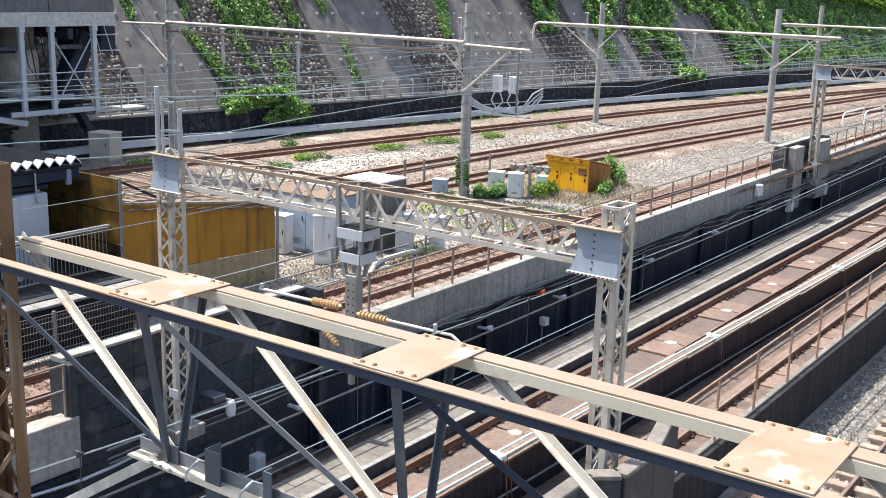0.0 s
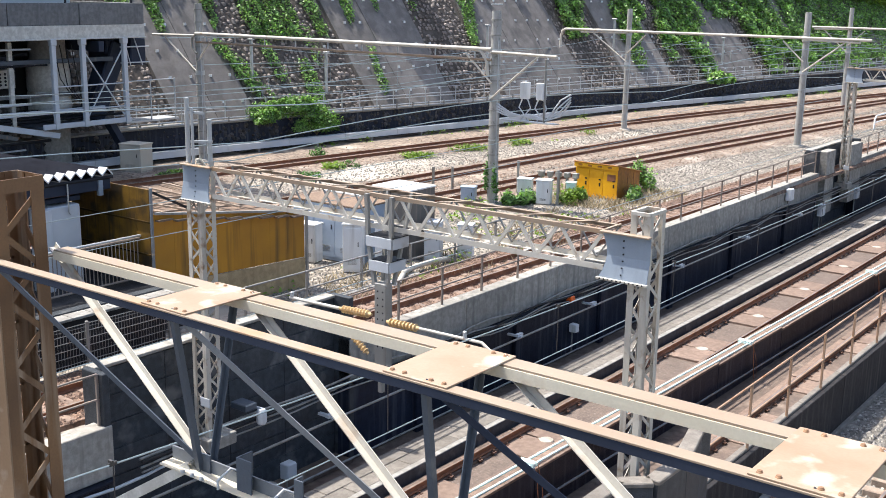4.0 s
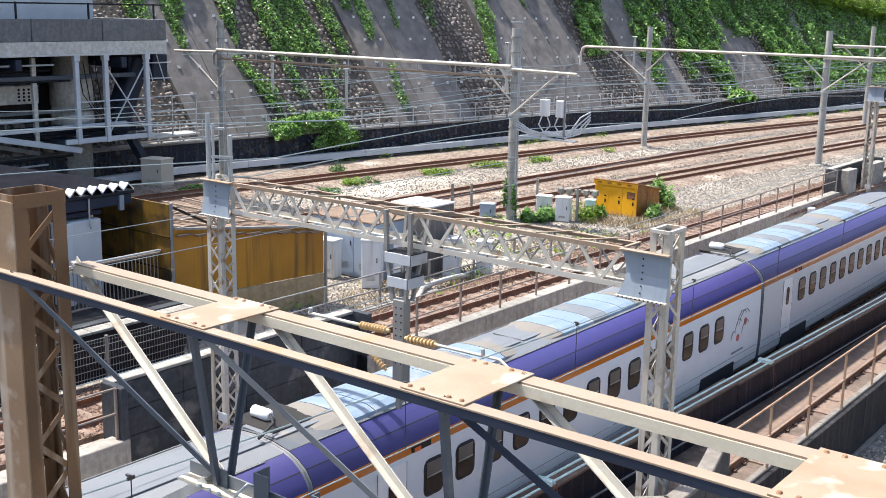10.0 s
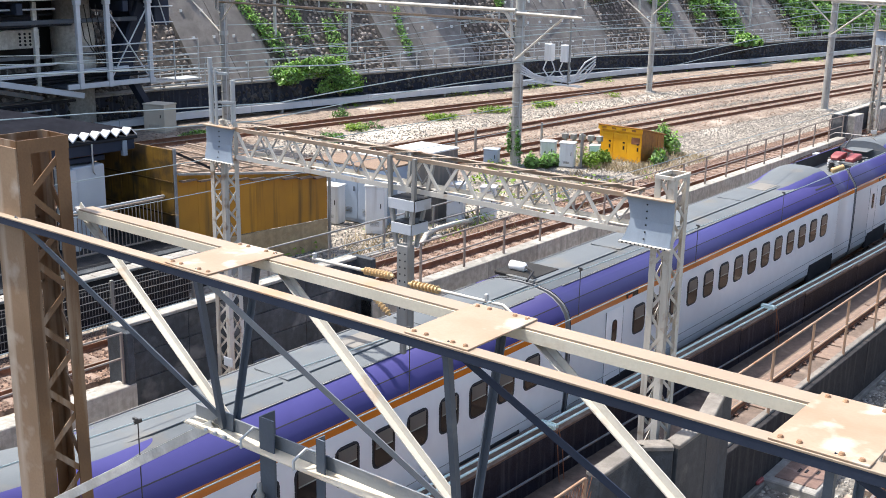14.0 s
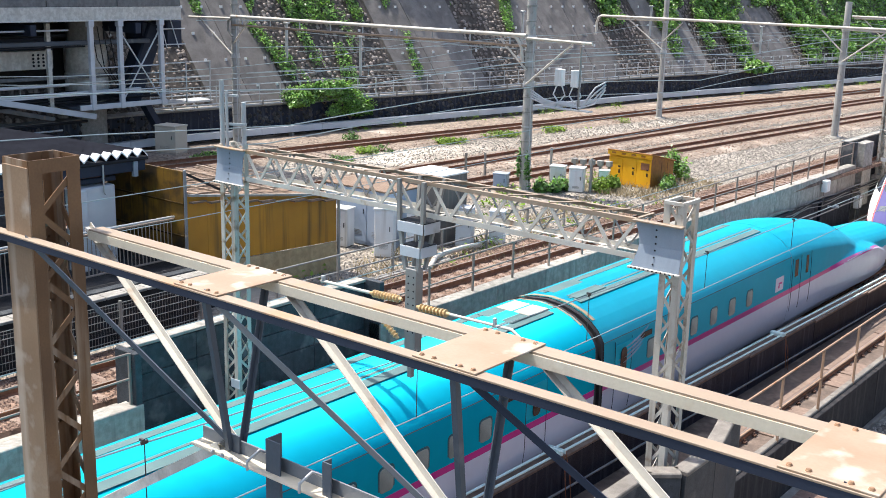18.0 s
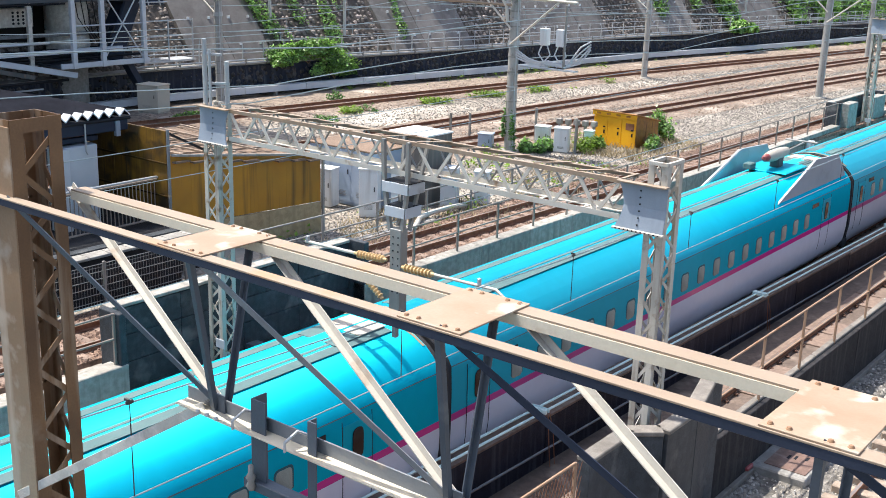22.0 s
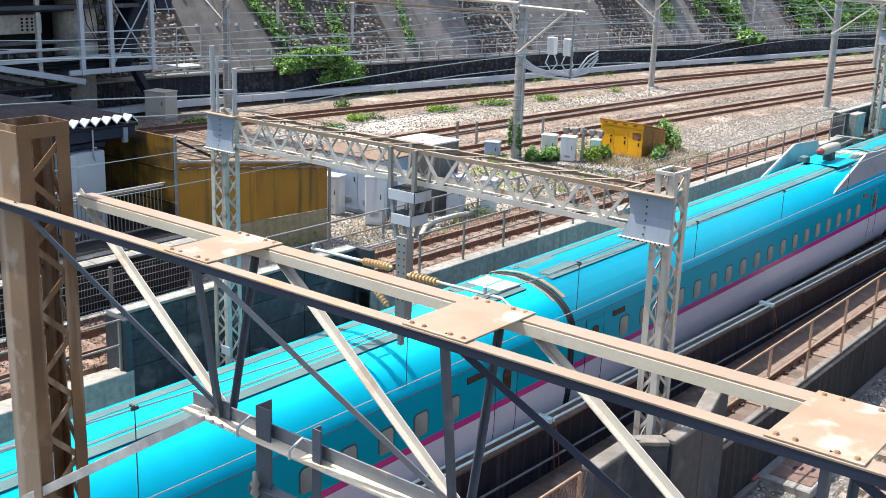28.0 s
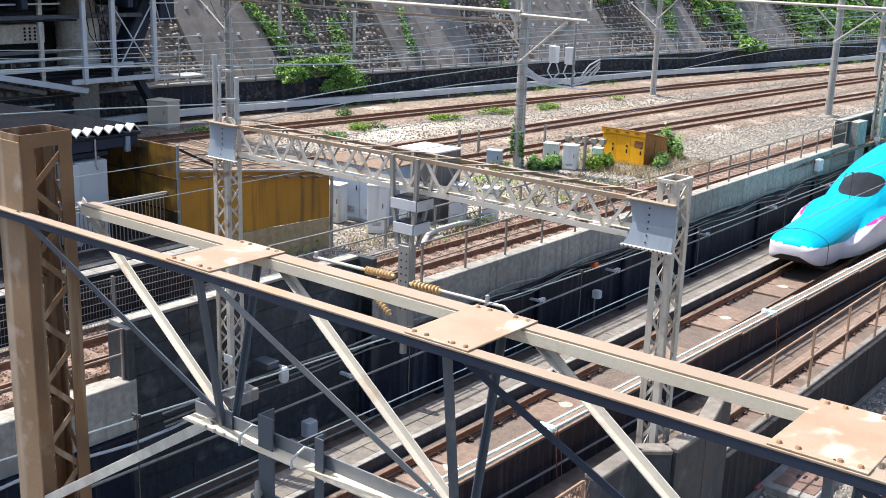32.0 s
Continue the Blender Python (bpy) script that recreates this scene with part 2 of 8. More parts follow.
M["blue_white"] = mat("pale_blue_panel", (0.36, 0.44, 0.55), (0.30, 0.37, 0.47), rough=0.5, bump=0.04)
M["beige"] = mat("beige_enamel", (0.44, 0.41, 0.34), (0.38, 0.35, 0.29), rough=0.5, bump=0.04)
M["dark"] = mat("dark_steel", (0.022, 0.023, 0.027), (0.013, 0.014, 0.017), rough=0.6, bump=0.1, spec=0.18)
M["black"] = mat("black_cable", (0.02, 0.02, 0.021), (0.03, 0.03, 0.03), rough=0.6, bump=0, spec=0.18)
M["wire"] = mat("overhead_wire", (0.34, 0.41, 0.42), (0.26, 0.32, 0.33), rough=0.5, metal=0.3, bump=0)
M["pipe_green"] = mat("pale_green_pipe", (0.72, 0.90, 0.85), (0.64, 0.82, 0.77), rough=0.25, bump=0.03)
M["asphalt"] = mat("worn_asphalt", (0.045, 0.046, 0.05), (0.03, 0.031, 0.034), rough=0.85, scale=3, stain=(0.07, 0.068, 0.065), spec=0.2)
M["straw"] = mat("dry_grass_blades", (0.40, 0.32, 0.19), (0.30, 0.24, 0.14), bump=0, island=0.4)
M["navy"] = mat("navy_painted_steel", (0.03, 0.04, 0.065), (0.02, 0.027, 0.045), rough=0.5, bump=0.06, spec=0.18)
# roof sheet colour with the station's shade painted in
M["roof_sheet"] = mat("shade_dark_roof_sheet", (0.022, 0.024, 0.032), (0.013, 0.014, 0.019), rough=0.95, bump=0.05, spec=0.02)
M["fascia"] = mat("painted_fascia", (0.66, 0.65, 0.60), (0.56, 0.55, 0.51), rough=0.55, streak=(0.42, 0.40, 0.36))
M["old_concrete"] = mat("weathered_concrete", (0.22, 0.225, 0.232), (0.15, 0.155, 0.16), streak=(0.10, 0.104, 0.108), rand=0.1)
M["planks"] = mat("weathered_planks", (0.25, 0.175, 0.125), (0.18, 0.125, 0.088), rough=0.85, rand=0.15, scale=14)
M["leaf"] = mat("ivy_leaves", (0.225, 0.375, 0.115), (0.145, 0.275, 0.075), rough=0.38, scale=5, bump=0, island=0.75, spec=0.6, trans=0.42)
M["leaf_dark"] = mat("dark_ivy_leaves", (0.11, 0.225, 0.068), (0.07, 0.16, 0.048), rough=0.5, scale=5, bump=0, island=0.5, spec=0.3, trans=0.35)
M["leaf_pale"] = mat("weed_leaves", (0.20, 0.30, 0.05), (0.12, 0.20, 0.03), rough=0.5, scale=5, bump=0, island=0.5, spec=0.3, trans=0.35)
M["twig"] = mat("dry_twigs", (0.20, 0.14, 0.085), (0.12, 0.085, 0.055), bump=0.2, island=0.4)
M["red_cover"] = mat("faded_red_steel", (0.23, 0.15, 0.12), (0.185, 0.115, 0.09), rough=0.6, stain=(0.28, 0.21, 0.18), stain_at=0.6, stain_scale=2.5)
M["orange_lamp"] = mat("orange_lamp", (0.85, 0.16, 0.02), (0.7, 0.1, 0.02), rough=0.3, bump=0)
# carriage paints: a clear coat over plain colour
M["teal"] = mat("teal_carriage_paint", (0.001, 0.45, 0.60), (0.001, 0.42, 0.56), rough=0.5, metal=0.52, coat=0.01, spec=0.12, bump=0, scale=2, fine=3)
M["lily"] = mat("white_carriage_paint", (0.70, 0.68, 0.74), (0.66, 0.64, 0.70), rough=0.35, coat=0.12, bump=0, scale=2, fine=3)
M["pink"] = mat("pink_carriage_stripe", (0.62, 0.02, 0.25), (0.56, 0.018, 0.22), rough=0.28, coat=0.3, bump=0)
M["roofgrey"] = mat("grey_roof_mat", (0.115, 0.185, 0.185), (0.085, 0.145, 0.148), rough=0.8, spec=0.2, coat=0.01, bump=0.1)
M["violet"] = mat("violet_carriage_paint", (0.06, 0.056, 0.195), (0.053, 0.049, 0.176), rough=0.5, spec=0.2, coat=0.02, bump=0, scale=2, fine=3)
M["silver"] = mat("silver_white_carriage_paint", (0.88, 0.865, 0.845), (0.85, 0.835, 0.815), rough=0.35, coat=0.1, bump=0, scale=2, fine=3)
M["dirty_skirt"] = mat("dust_browned_skirt", (0.40, 0.375, 0.33), (0.31, 0.285, 0.245), rough=0.6, coat=0.02, bump=0.02, scale=3, streak=(0.2, 0.18, 0.15))
M["amber"] = mat("amber_carriage_stripe", (0.70, 0.195, 0.012), (0.62, 0.165, 0.01), rough=0.3, coat=0.3, bump=0)
M["redline"] = mat("red_carriage_stripe", (0.62, 0.06, 0.05), (0.55, 0.05, 0.04), rough=0.3, coat=0.3, bump=0)
M["roofsilver"] = mat("dusty_silver_roof", (0.165, 0.18, 0.20), (0.125, 0.138, 0.155), rough=0.6, coat=0.02, bump=0.05, scale=3, stain=(0.22, 0.205, 0.185), stain_at=0.58, stain_scale=1.0)
M["roofgraphite"] = mat("dull_grey_roof", (0.135, 0.15, 0.16), (0.105, 0.117, 0.126), rough=0.65, coat=0.01, bump=0.05, scale=3, spec=0.25, stain=(0.145, 0.14, 0.128), stain_at=0.57, stain_scale=0.9)
M["roofblue"] = mat("pale_blue_roof_panel", (0.195, 0.265, 0.345), (0.165, 0.225, 0.29), rough=0.55, coat=0.03, bump=0.03, scale=5, stain=(0.27, 0.29, 0.31), stain_at=0.56, stain_scale=2.0)
M["stroke_grey"] = mat("grey_stroke_paint", (0.20, 0.22, 0.20), (0.15, 0.165, 0.15), rough=0.5, coat=0.02, bump=0)
M["mark_grey"] = mat("pale_mark_paint", (0.29, 0.325, 0.37), (0.225, 0.25, 0.28), rough=0.5, coat=0.02, bump=0)
M["roofbeige"] = mat("dusty_beige_hatch", (0.205, 0.19, 0.165), (0.16, 0.148, 0.128), rough=0.65, coat=0.01, bump=0.05, scale=3)
M["fairing"] = mat("grey_fairing_paint", (0.36, 0.39, 0.42), (0.30, 0.325, 0.35), rough=0.5, coat=0.02, bump=0.02, stain=(0.25, 0.26, 0.27), stain_at=0.6)
M["roofbeige_pale"] = mat("dusty_beige_cover", (0.44, 0.40, 0.34), (0.36, 0.325, 0.27), rough=0.6, coat=0.01, bump=0.03)
M["panto_dark"] = mat("dark_pantograph_steel", (0.03, 0.03, 0.033), (0.05, 0.048, 0.045), rough=0.5, coat=0.01, bump=0)
M["tinted"] = mat("grey_tinted_window_glass", (0.19, 0.175, 0.15), (0.11, 0.10, 0.085), rough=0.12, coat=0.01, bump=0, scale=4, spec=0.12)
M["glass"] = mat("carriage_window_glass", (0.018, 0.018, 0.019), (0.012, 0.012, 0.013), rough=0.08, coat=0.01, bump=0, spec=0.2)
M["teal_dark"] = mat("dark_teal_window_rim", (0.001, 0.10, 0.12), (0.001, 0.08, 0.10), rough=0.5, coat=0.02, bump=0)
M["blind"] = mat("pale_blind_and_highlight", (0.46, 0.48, 0.40), (0.17, 0.19, 0.17), rough=0.2, coat=0.01, spec=0.1, bump=0, scale=3)
M["gangway"] = mat("gangway_rubber", (0.045, 0.043, 0.045), (0.03, 0.03, 0.032), rough=0.7, coat=0.01, bump=0.1, spec=0.18)
M["hoop"] = mat("grey_gangway_hoop", (0.20, 0.205, 0.215), (0.14, 0.145, 0.152), rough=0.6, coat=0.01, bump=0.05)
M["hazard"] = mat("yellow_roof_marking", (0.31, 0.255, 0.165), (0.22, 0.18, 0.115), rough=0.6, coat=0.01, bump=0)
M["underframe"] = mat("underframe_steel", (0.02, 0.02, 0.02), (0.032, 0.03, 0.028), rough=0.7, coat=0.01, bump=0.1, spec=0.18)
M["panto_red"] = mat("faded_red_equipment", (0.27, 0.055, 0.055), (0.21, 0.045, 0.045), rough=0.5, coat=0.01, bump=0.05)
M["headlight"] = mat("headlight_lens", (0.8, 0.82, 0.85), (0.7, 0.72, 0.75), rough=0.05, coat=0.5, bump=0)

# ---- mesh tools ----


class Geo:
    """Collects boxes, bars, tubes and sweeps as one mesh."""

    def __init__(self):
        self.v, self.f, self.mi, self.smooth = [], [], [], []

    def add(self, verts, faces, mi=0, smooth=False):
        k = len(self.v)
        self.v += [tuple(p) for p in verts]
        self.f += [tuple(i + k for i in q) for q in faces]
        self.mi += [mi] * len(faces)
        self.smooth += [smooth] * len(faces)
        return self

    def box(self, c, s, mi=0, bev=0.0, m=None):
        h = [x / 2 for x in s]
        if bev <= 0:
            vs = [Vector((x * h[0], y * h[1], z * h[2])) for z in (-1, 1) for y in (-1, 1) for x in (-1, 1)]
            fs = [(0, 2, 3, 1), (4, 5, 7, 6), (0, 1, 5, 4), (2, 6, 7, 3), (0, 4, 6, 2), (1, 3, 7, 5)]
        else:
            vs, idx, fs = [], {}, []
            for x in (-1, 1):
                for y in (-1, 1):
                    for z in (-1, 1):
                        for a in range(3):
                            idx[x, y, z, a] = len(vs)
                            vs.append(Vector([d * (h[i] - (0 if i == a else bev)) for i, d in enumerate((x, y, z))]))
            for a in range(3):
                b, c2 = (a + 1) % 3, (a + 2) % 3
                for sgn in (-1, 1):
                    q = []
                    for u, w in ((-1, -1), (1, -1), (1, 1), (-1, 1)):
                        k = [0, 0, 0]
                        k[a], k[b], k[c2] = sgn, u, w
                        q.append(idx[(*k, a)])
                    fs.append(tuple(q if sgn > 0 else q[::-1]))
                for u in (-1, 1):
                    for w in (-1, 1):
                        k0, k1 = [0, 0, 0], [0, 0, 0]
                        k0[a], k1[a] = -1, 1
                        k0[b] = k1[b] = u
                        k0[c2] = k1[c2] = w
                        q = [idx[(*k0, b)], idx[(*k1, b)], idx[(*k1, c2)], idx[(*k0, c2)]]
                        fs.append(tuple(q if u * w > 0 else q[::-1]))
            for x in (-1, 1):
                for y in (-1, 1):
                    for z in (-1, 1):
                        q = [idx[x, y, z, a] for a in range(3)]
                        fs.append(tuple(q if x * y * z > 0 else q[::-1]))
        if m is None:
            vs = [v + Vector(c) for v in vs]
        else:
            vs = [m @ v + Vector(c) for v in vs]
        return self.add(vs, fs, mi)

    def bar(self, p, q, w, h, mi=0, up=(0, 0, 1), bev=0.0):
        p, q = Vector(p), Vector(q)
        d = q - p
        y = d.normalized()
        x = y.cross(Vector(up))
        if x.length < 1e-4:
            x = y.cross(Vector((0, 1, 0)))
        x.normalize()
        z = x.cross(y)
        return self.box((p + q) / 2, (w, d.length, h), mi, bev, Matrix((x, y, z)).transposed())

    def angle(self, p, q, w, t, d1, d2, mi=0):
        """An L section whose corner line runs from p to q, with flanges towards d1 and d2."""
        p, q, d1, d2 = (Vector(a) for a in (p, q, d1, d2))
        prof = [Vector((0, 0)), Vector((w, 0)), Vector((w, t)), Vector((t, t)), Vector((t, w)), Vector((0, w))]
        vs = [e + d1 * a.x + d2 * a.y for e in (p, q) for a in prof]
        fs = [tuple((i, (i + 1) % 6, (i + 1) % 6 + 6, i + 6)) for i in range(6)]
        fs += [(0, 1, 2, 3), (0, 3, 4, 5), (9, 8, 7, 6), (11, 10, 9, 6)]
        if (q - p).dot(d1.cross(d2)) > 0:
            fs = [f[::-1] for f in fs]
        return self.add(vs, fs, mi)

    def tube(self, pts, r, n=8, mi=0, caps=True):
        pts = [Vector(p) for p in pts]
        vs, fs = [], []
        ref = None
        for i, p in enumerate(pts):
            d = (pts[min(i + 1, len(pts) - 1)] - pts[max(i - 1, 0)]).normalized()
            if ref is None:
                ref = Vector((0, 0, 1)) if abs(d.z) < 0.9 else Vector((1, 0, 0))
            x = d.cross(ref).normalized()
            z = x.cross(d).normalized()
            ref = z
            rr = r[i] if isinstance(r, (list, tuple)) else r
            for k in range(n):
                a = 2 * math.pi * k / n
                vs.append(p + (x * math.cos(a) + z * math.sin(a)) * rr)
        for i in range(len(pts) - 1):
            for k in range(n):
                a, b = i * n + k, i * n + (k + 1) % n
                fs.append((a, a + n, b + n, b))
        self.add(vs, fs, mi, n > 5)
        if caps:
            e = (len(pts) - 1) * n
            self.add(vs[:n], [tuple(range(n))], mi)
            self.add(vs[e:], [tuple(reversed(range(n)))], mi)
        return self

    def sweep(self, path, prof, mi=0, smooth=False, caps=True):
        """A closed profile (side, up) carried level along a path."""
        path = [Vector(p) for p in path]
        n, vs, fs = len(prof), [], []
        for i, p in enumerate(path):
            d = path[min(i + 1, len(path) - 1)] - path[max(i - 1, 0)]
            side = Vector((d.y, -d.x, 0)).normalized()
            vs += [p + side * a + Vector((0, 0, b)) for a, b in prof]
        for i in range(len(path) - 1):
            for k in range(n):
                a, b = i * n + k, i * n + (k + 1) % n
                fs.append((a, a + n, b + n, b))
        if caps:
            fs += [tuple(range(n)), tuple(reversed(range((len(path) - 1) * n, len(path) * n)))]
        return self.add(vs, fs, mi, smooth)

    def lathe(self, base, axis, prof, n=12, mi=0):
        """Rings of (distance along the axis, radius)."""
        base, axis = Vector(base), Vector(axis).normalized()
        return self.tube([base + axis * a for a, _ in prof], [max(r, 1e-4) for _, r in prof], n, mi, True)

    def mesh(self, name, mats):
        me = bpy.data.meshes.new(name)
        me.from_pydata(self.v, [], self.f)
        for m in mats if isinstance(mats, (list, tuple)) else [mats]:
            me.materials.append(m)
        me.polygons.foreach_set("material_index", self.mi)
        me.polygons.foreach_set("use_smooth", self.smooth)
        me.update()
        return me


ORIGIN = {}


def thing(name, at, label, category, group="", kind=""):
    ob = new(name)
    ob.location = at
    ORIGIN[ob.name] = Vector(at)
    ob.empty_display_size = 0.2
    return tagged(ob, label, category, group, kind)


def part(name, geo, mats, parent=None, label=""):
    """Links a Geo, given in the world's metres, as one mesh object under a thing or a part."""
    off = ORIGIN[parent.name] if parent else Vector((0, 0, 0))
    if off.length:
        geo.v = [(x - off.x, y - off.y, z - off.z) for x, y, z in geo.v]
    ob = new(name, geo.mesh(name, mats))
    if parent:
        ob.parent = parent
        ORIGIN[ob.name] = off
    return tagged(ob, label)


def piece(name, mesh, parent, at, turn=None, label=""):
    """One of many alike pieces on a shared mesh, at a place in the world."""
    ob = new(name, mesh)
    ob.parent = parent
    p = Vector(at) - (ORIGIN[parent.name] if parent else Vector((0, 0, 0)))
    ob.matrix_basis = Matrix.Translation(p) @ (turn or Matrix())
    return tagged(ob, label)


def setting(name, geo, mats, label, category):
    ob = part(name, geo, mats)
    ORIGIN[ob.name] = Vector((0, 0, 0))
    return tagged(ob, label, category, kind="structure")


def stuff(name, geo, mats, label, category, parent=None):
    ob = part(name, geo, mats, parent)
    if parent:
        return tagged(ob, label, kind="stuff")
    return tagged(ob, label, category, kind="stuff")

# ---- plan, in metres: y runs along the high-speed tracks, z = 0 on their rail heads ----
UP, LOW, NEAR = 2.5, -0.4, 1.5            # upper yard, trench floor, gravel yard
TRACK_A, TRACK_B = -14.1, -9.9
WALL_L, WALL_R = -17.6, -7.15
FOOT_Y = (-80, 36, 43.2, 51.5, 60.3, 67.8, 74.7, 85.1, 98, 115.9, 150, 200)
FOOT_X = (-46.5, -46.4, -45.3, -43.9, -42.5, -41.7, -40.8, -38.7, -36.3, -33.2, -27.0, -18.0)
GANTRY_Y = (14.9, 58.0)


def foot(y):
    return float(np.interp(y, FOOT_Y, FOOT_X))


def yard_x(k, y):
    """The middle of yard track k (0 is the farthest) at y."""
    y = min(y, 150)
    a, b, c = ((6.34e-4, 0.0749, -43.56), (4.5e-4, 0.0250, -33.50), (2.17e-4, 0.0735, -31.22), (-1.2e-4, 0.0395, -20.33))[k]
    return a * y * y + b * y + c


def line_y(a, b, step):
    n = max(1, round((b - a) / step))
    return [a + (b - a) * i / n for i in range(n + 1)]


# the ground: one sheet from the plateau over the yard and the trench to the gravel
g = Geo()
LEAN = radians(54)
CREST = 12.4


def crest(y):
    return CREST if y < 99 else max(4.0, CREST - (y - 99) * 0.15)


rows = (-2500, -300, -80, 0, 20, 36, 43.2, 51.5, 60.3, 67.8, 74.7, 85.1, 98, 115.9, 132, 150, 175, 199, 400, 3000)
for i, y in enumerate(rows):
    f = foot(y)
    cx, cz = f - 1.5 - crest(y) * math.cos(LEAN), 4.0 + crest(y) * math.sin(LEAN)
    prof = ((-3000, cz), (cx, cz), (f - 1.4, 4.0), (f + 0.2, UP), (-18.47, UP), (-18.47, LOW - 0.1), (-7.25, LOW - 0.1), (-7.25, NEAR), (3000, NEAR))
    g.v += [(x, y, z) for x, z in prof]
    if i:
        for k in range(8):
            a = (i - 1) * 9 + k
            g.f.append((a, a + 1, a + 10, a + 9))
            g.mi.append((0, 0, 1, 1, 2, 2, 2, 3)[k])
            g.smooth.append(False)
setting("ground", g, [M["grass"], M["dirt"], M["floor"], M["gravel"]], "dusty ballast yard with a sunken trench and grey gravel", "ground")

RAIL = [(-0.07, -0.16), (0.07, -0.16), (0.07, -0.145), (0.015, -0.125), (0.015, -0.045), (0.036, -0.035), (0.036, -0.002),
        (0.03, 0.0), (-0.03, 0.0), (-0.036, -0.002), (-0.036, -0.035), (-0.015, -0.045), (-0.015, -0.125), (-0.07, -0.145)]


def rail(path, parent, steel=None):
    g = Geo().sweep(path, RAIL, 0, caps=False)
    n = len(RAIL)
    for i in range(len(g.f)):
        if i % n == 7:
            g.mi[i] = 1
    return part("rail", g, [steel or M["rust"], M["railhead"]], parent)


def slab_track(name, x0, top, label, y0=-30, y1=190):
    """Concrete slabs with sunken middles, round stoppers between them, and a pair of rails on fastenings."""
    track = tagged(new(name), label, "railway track", "", "structure")
    ORIGIN[track.name] = Vector((0, 0, 0))
    for s in (-0.75, 0.75):
        rail([(x0 + s, y0, top), (x0 + s, y1, top)], track)
    zb = top - 0.2
    slab = Geo()
    L, W = 4.86, 2.34
    for cx, cy, sx, sy in ((-0.92, 0, 0.5, L), (0.92, 0, 0.5, L), (0, -L / 2 + 0.62, 1.34, 1.24), (0, L / 2 - 0.62, 1.34, 1.24)):
        slab.box((cx, cy, -0.09), (sx, sy, 0.18), 0, 0.012)
    slab.box((0, 0, -0.135), (1.36, L - 2.4, 0.11), 1)
    slab_mesh = slab.mesh("slab", [M["slab"], M["recess"]])
    stop = Geo().lathe((0, 0, -0.19), (0, 0, 1), [(0, 0.27), (0.172, 0.27), (0.173, 0.195), (0.195, 0.195), (0.203, 0.18)], 16)
    stop_mesh = stop.mesh("stopper", [M["bollard"]])
    clip = Geo()
    for s in (-1, 1):
        for e in (-1, 1):
            clip.box((s * 0.75 + e * 0.12, 0, -0.008), (0.11, 0.13, 0.04), 0)
            clip.box((s * 0.75 + e * 0.125, 0, 0.035), (0.03, 0.03, 0.06), 0)
    y = 33.37 - 4.95 * math.floor((33.37 - y0) / 4.95)
    pads = Geo()
    while y < y1:
        piece("slab", slab_mesh, track, (x0, y + 2.475, zb))
        piece("stopper", stop_mesh, track, (x0, y, zb))
        for k in range(8):
            yy = y + 0.30 + k * 0.62
            if 8 < yy < 90:
                kk = len(pads.v)
                pads.v += [(vx + x0, vy + yy, vz + zb) for vx, vy, vz in clip.v]
                pads.f += [tuple(i + kk for i in q) for q in clip.f]
                pads.mi += clip.mi
                pads.smooth += clip.smooth
        y += 4.95
    stuff("fastenings", pads, M["clip_rust"], "rusty rail fastenings", "", track)
    bed = Geo().box((x0, (y0 + y1) / 2, zb - 0.26), (3.0, y1 - y0, 0.14))
    part("roadbed", bed, M["slab"], track)
    return track


slab_track("track_1", TRACK_A, 0.0, "slab railway track with rusty rails and round stoppers")
slab_track("track_2", TRACK_B, -0.25, "lower slab railway track behind the fence")

# raised walkway beside the far rail, in two rows of slabs
walkway = tagged(new("walkway"), "pale concrete slab walkway along the track", "walkway", "", "structure")
ORIGIN[walkway.name] = Vector((0, 0, 0))
# kerb split in two colours: the face takes its shade from dark paint
part("kerb", Geo().box((-15.43, 80, -0.17), (0.16, 220, 0.46), 0, 0.01), M["niche"], walkway, "kerb face coloured dark for its shade")
part("kerb_edge", Geo().box((-15.44, 80, 0.075), (0.17, 220, 0.03), 0, 0.008), M["cap"], walkway, "pale kerb edge")
part("base", Geo().box((-16.0, 80, -0.21), (0.94, 220, 0.3)), M["floor"], walkway)
pav = Geo().box((0, 0, 0), (0.455, 0.985, 0.12), 0, 0.012).mesh("paver", [M["paver"]])
for i in range(110):
    for r in (0, 1):
        piece("paver", pav, walkway, (-15.76 - 0.47 * r, 4 + i * 1.0 + 0.5 * r, 0.02 + random.uniform(-0.006, 0.006)))
pav_far = Geo()
for y in range(-30, 190):
    if y < 4 or y > 113:
        pav_far.box((-16.0, y + 0.5, 0.02), (0.93, 0.985, 0.12))
stuff("far_pavers", pav_far, M["paver"], "walkway slabs", "", walkway)

# retaining wall on the yard side: dark wall below, pale parapet panels above, deeper niches for the gantry columns
NICHE = ((12.5, 19.6), (54.6, 61.0))
wall = tagged(new("wall_yard_side"), "sooty retaining wall, shade in its colour, with pale concrete parapet panels", "wall", "", "structure")
ORIGIN[wall.name] = Vector((0, 0, 0))
edges = [-30, NICHE[0][0], NICHE[0][1], NICHE[1][0], NICHE[1][1], 190]
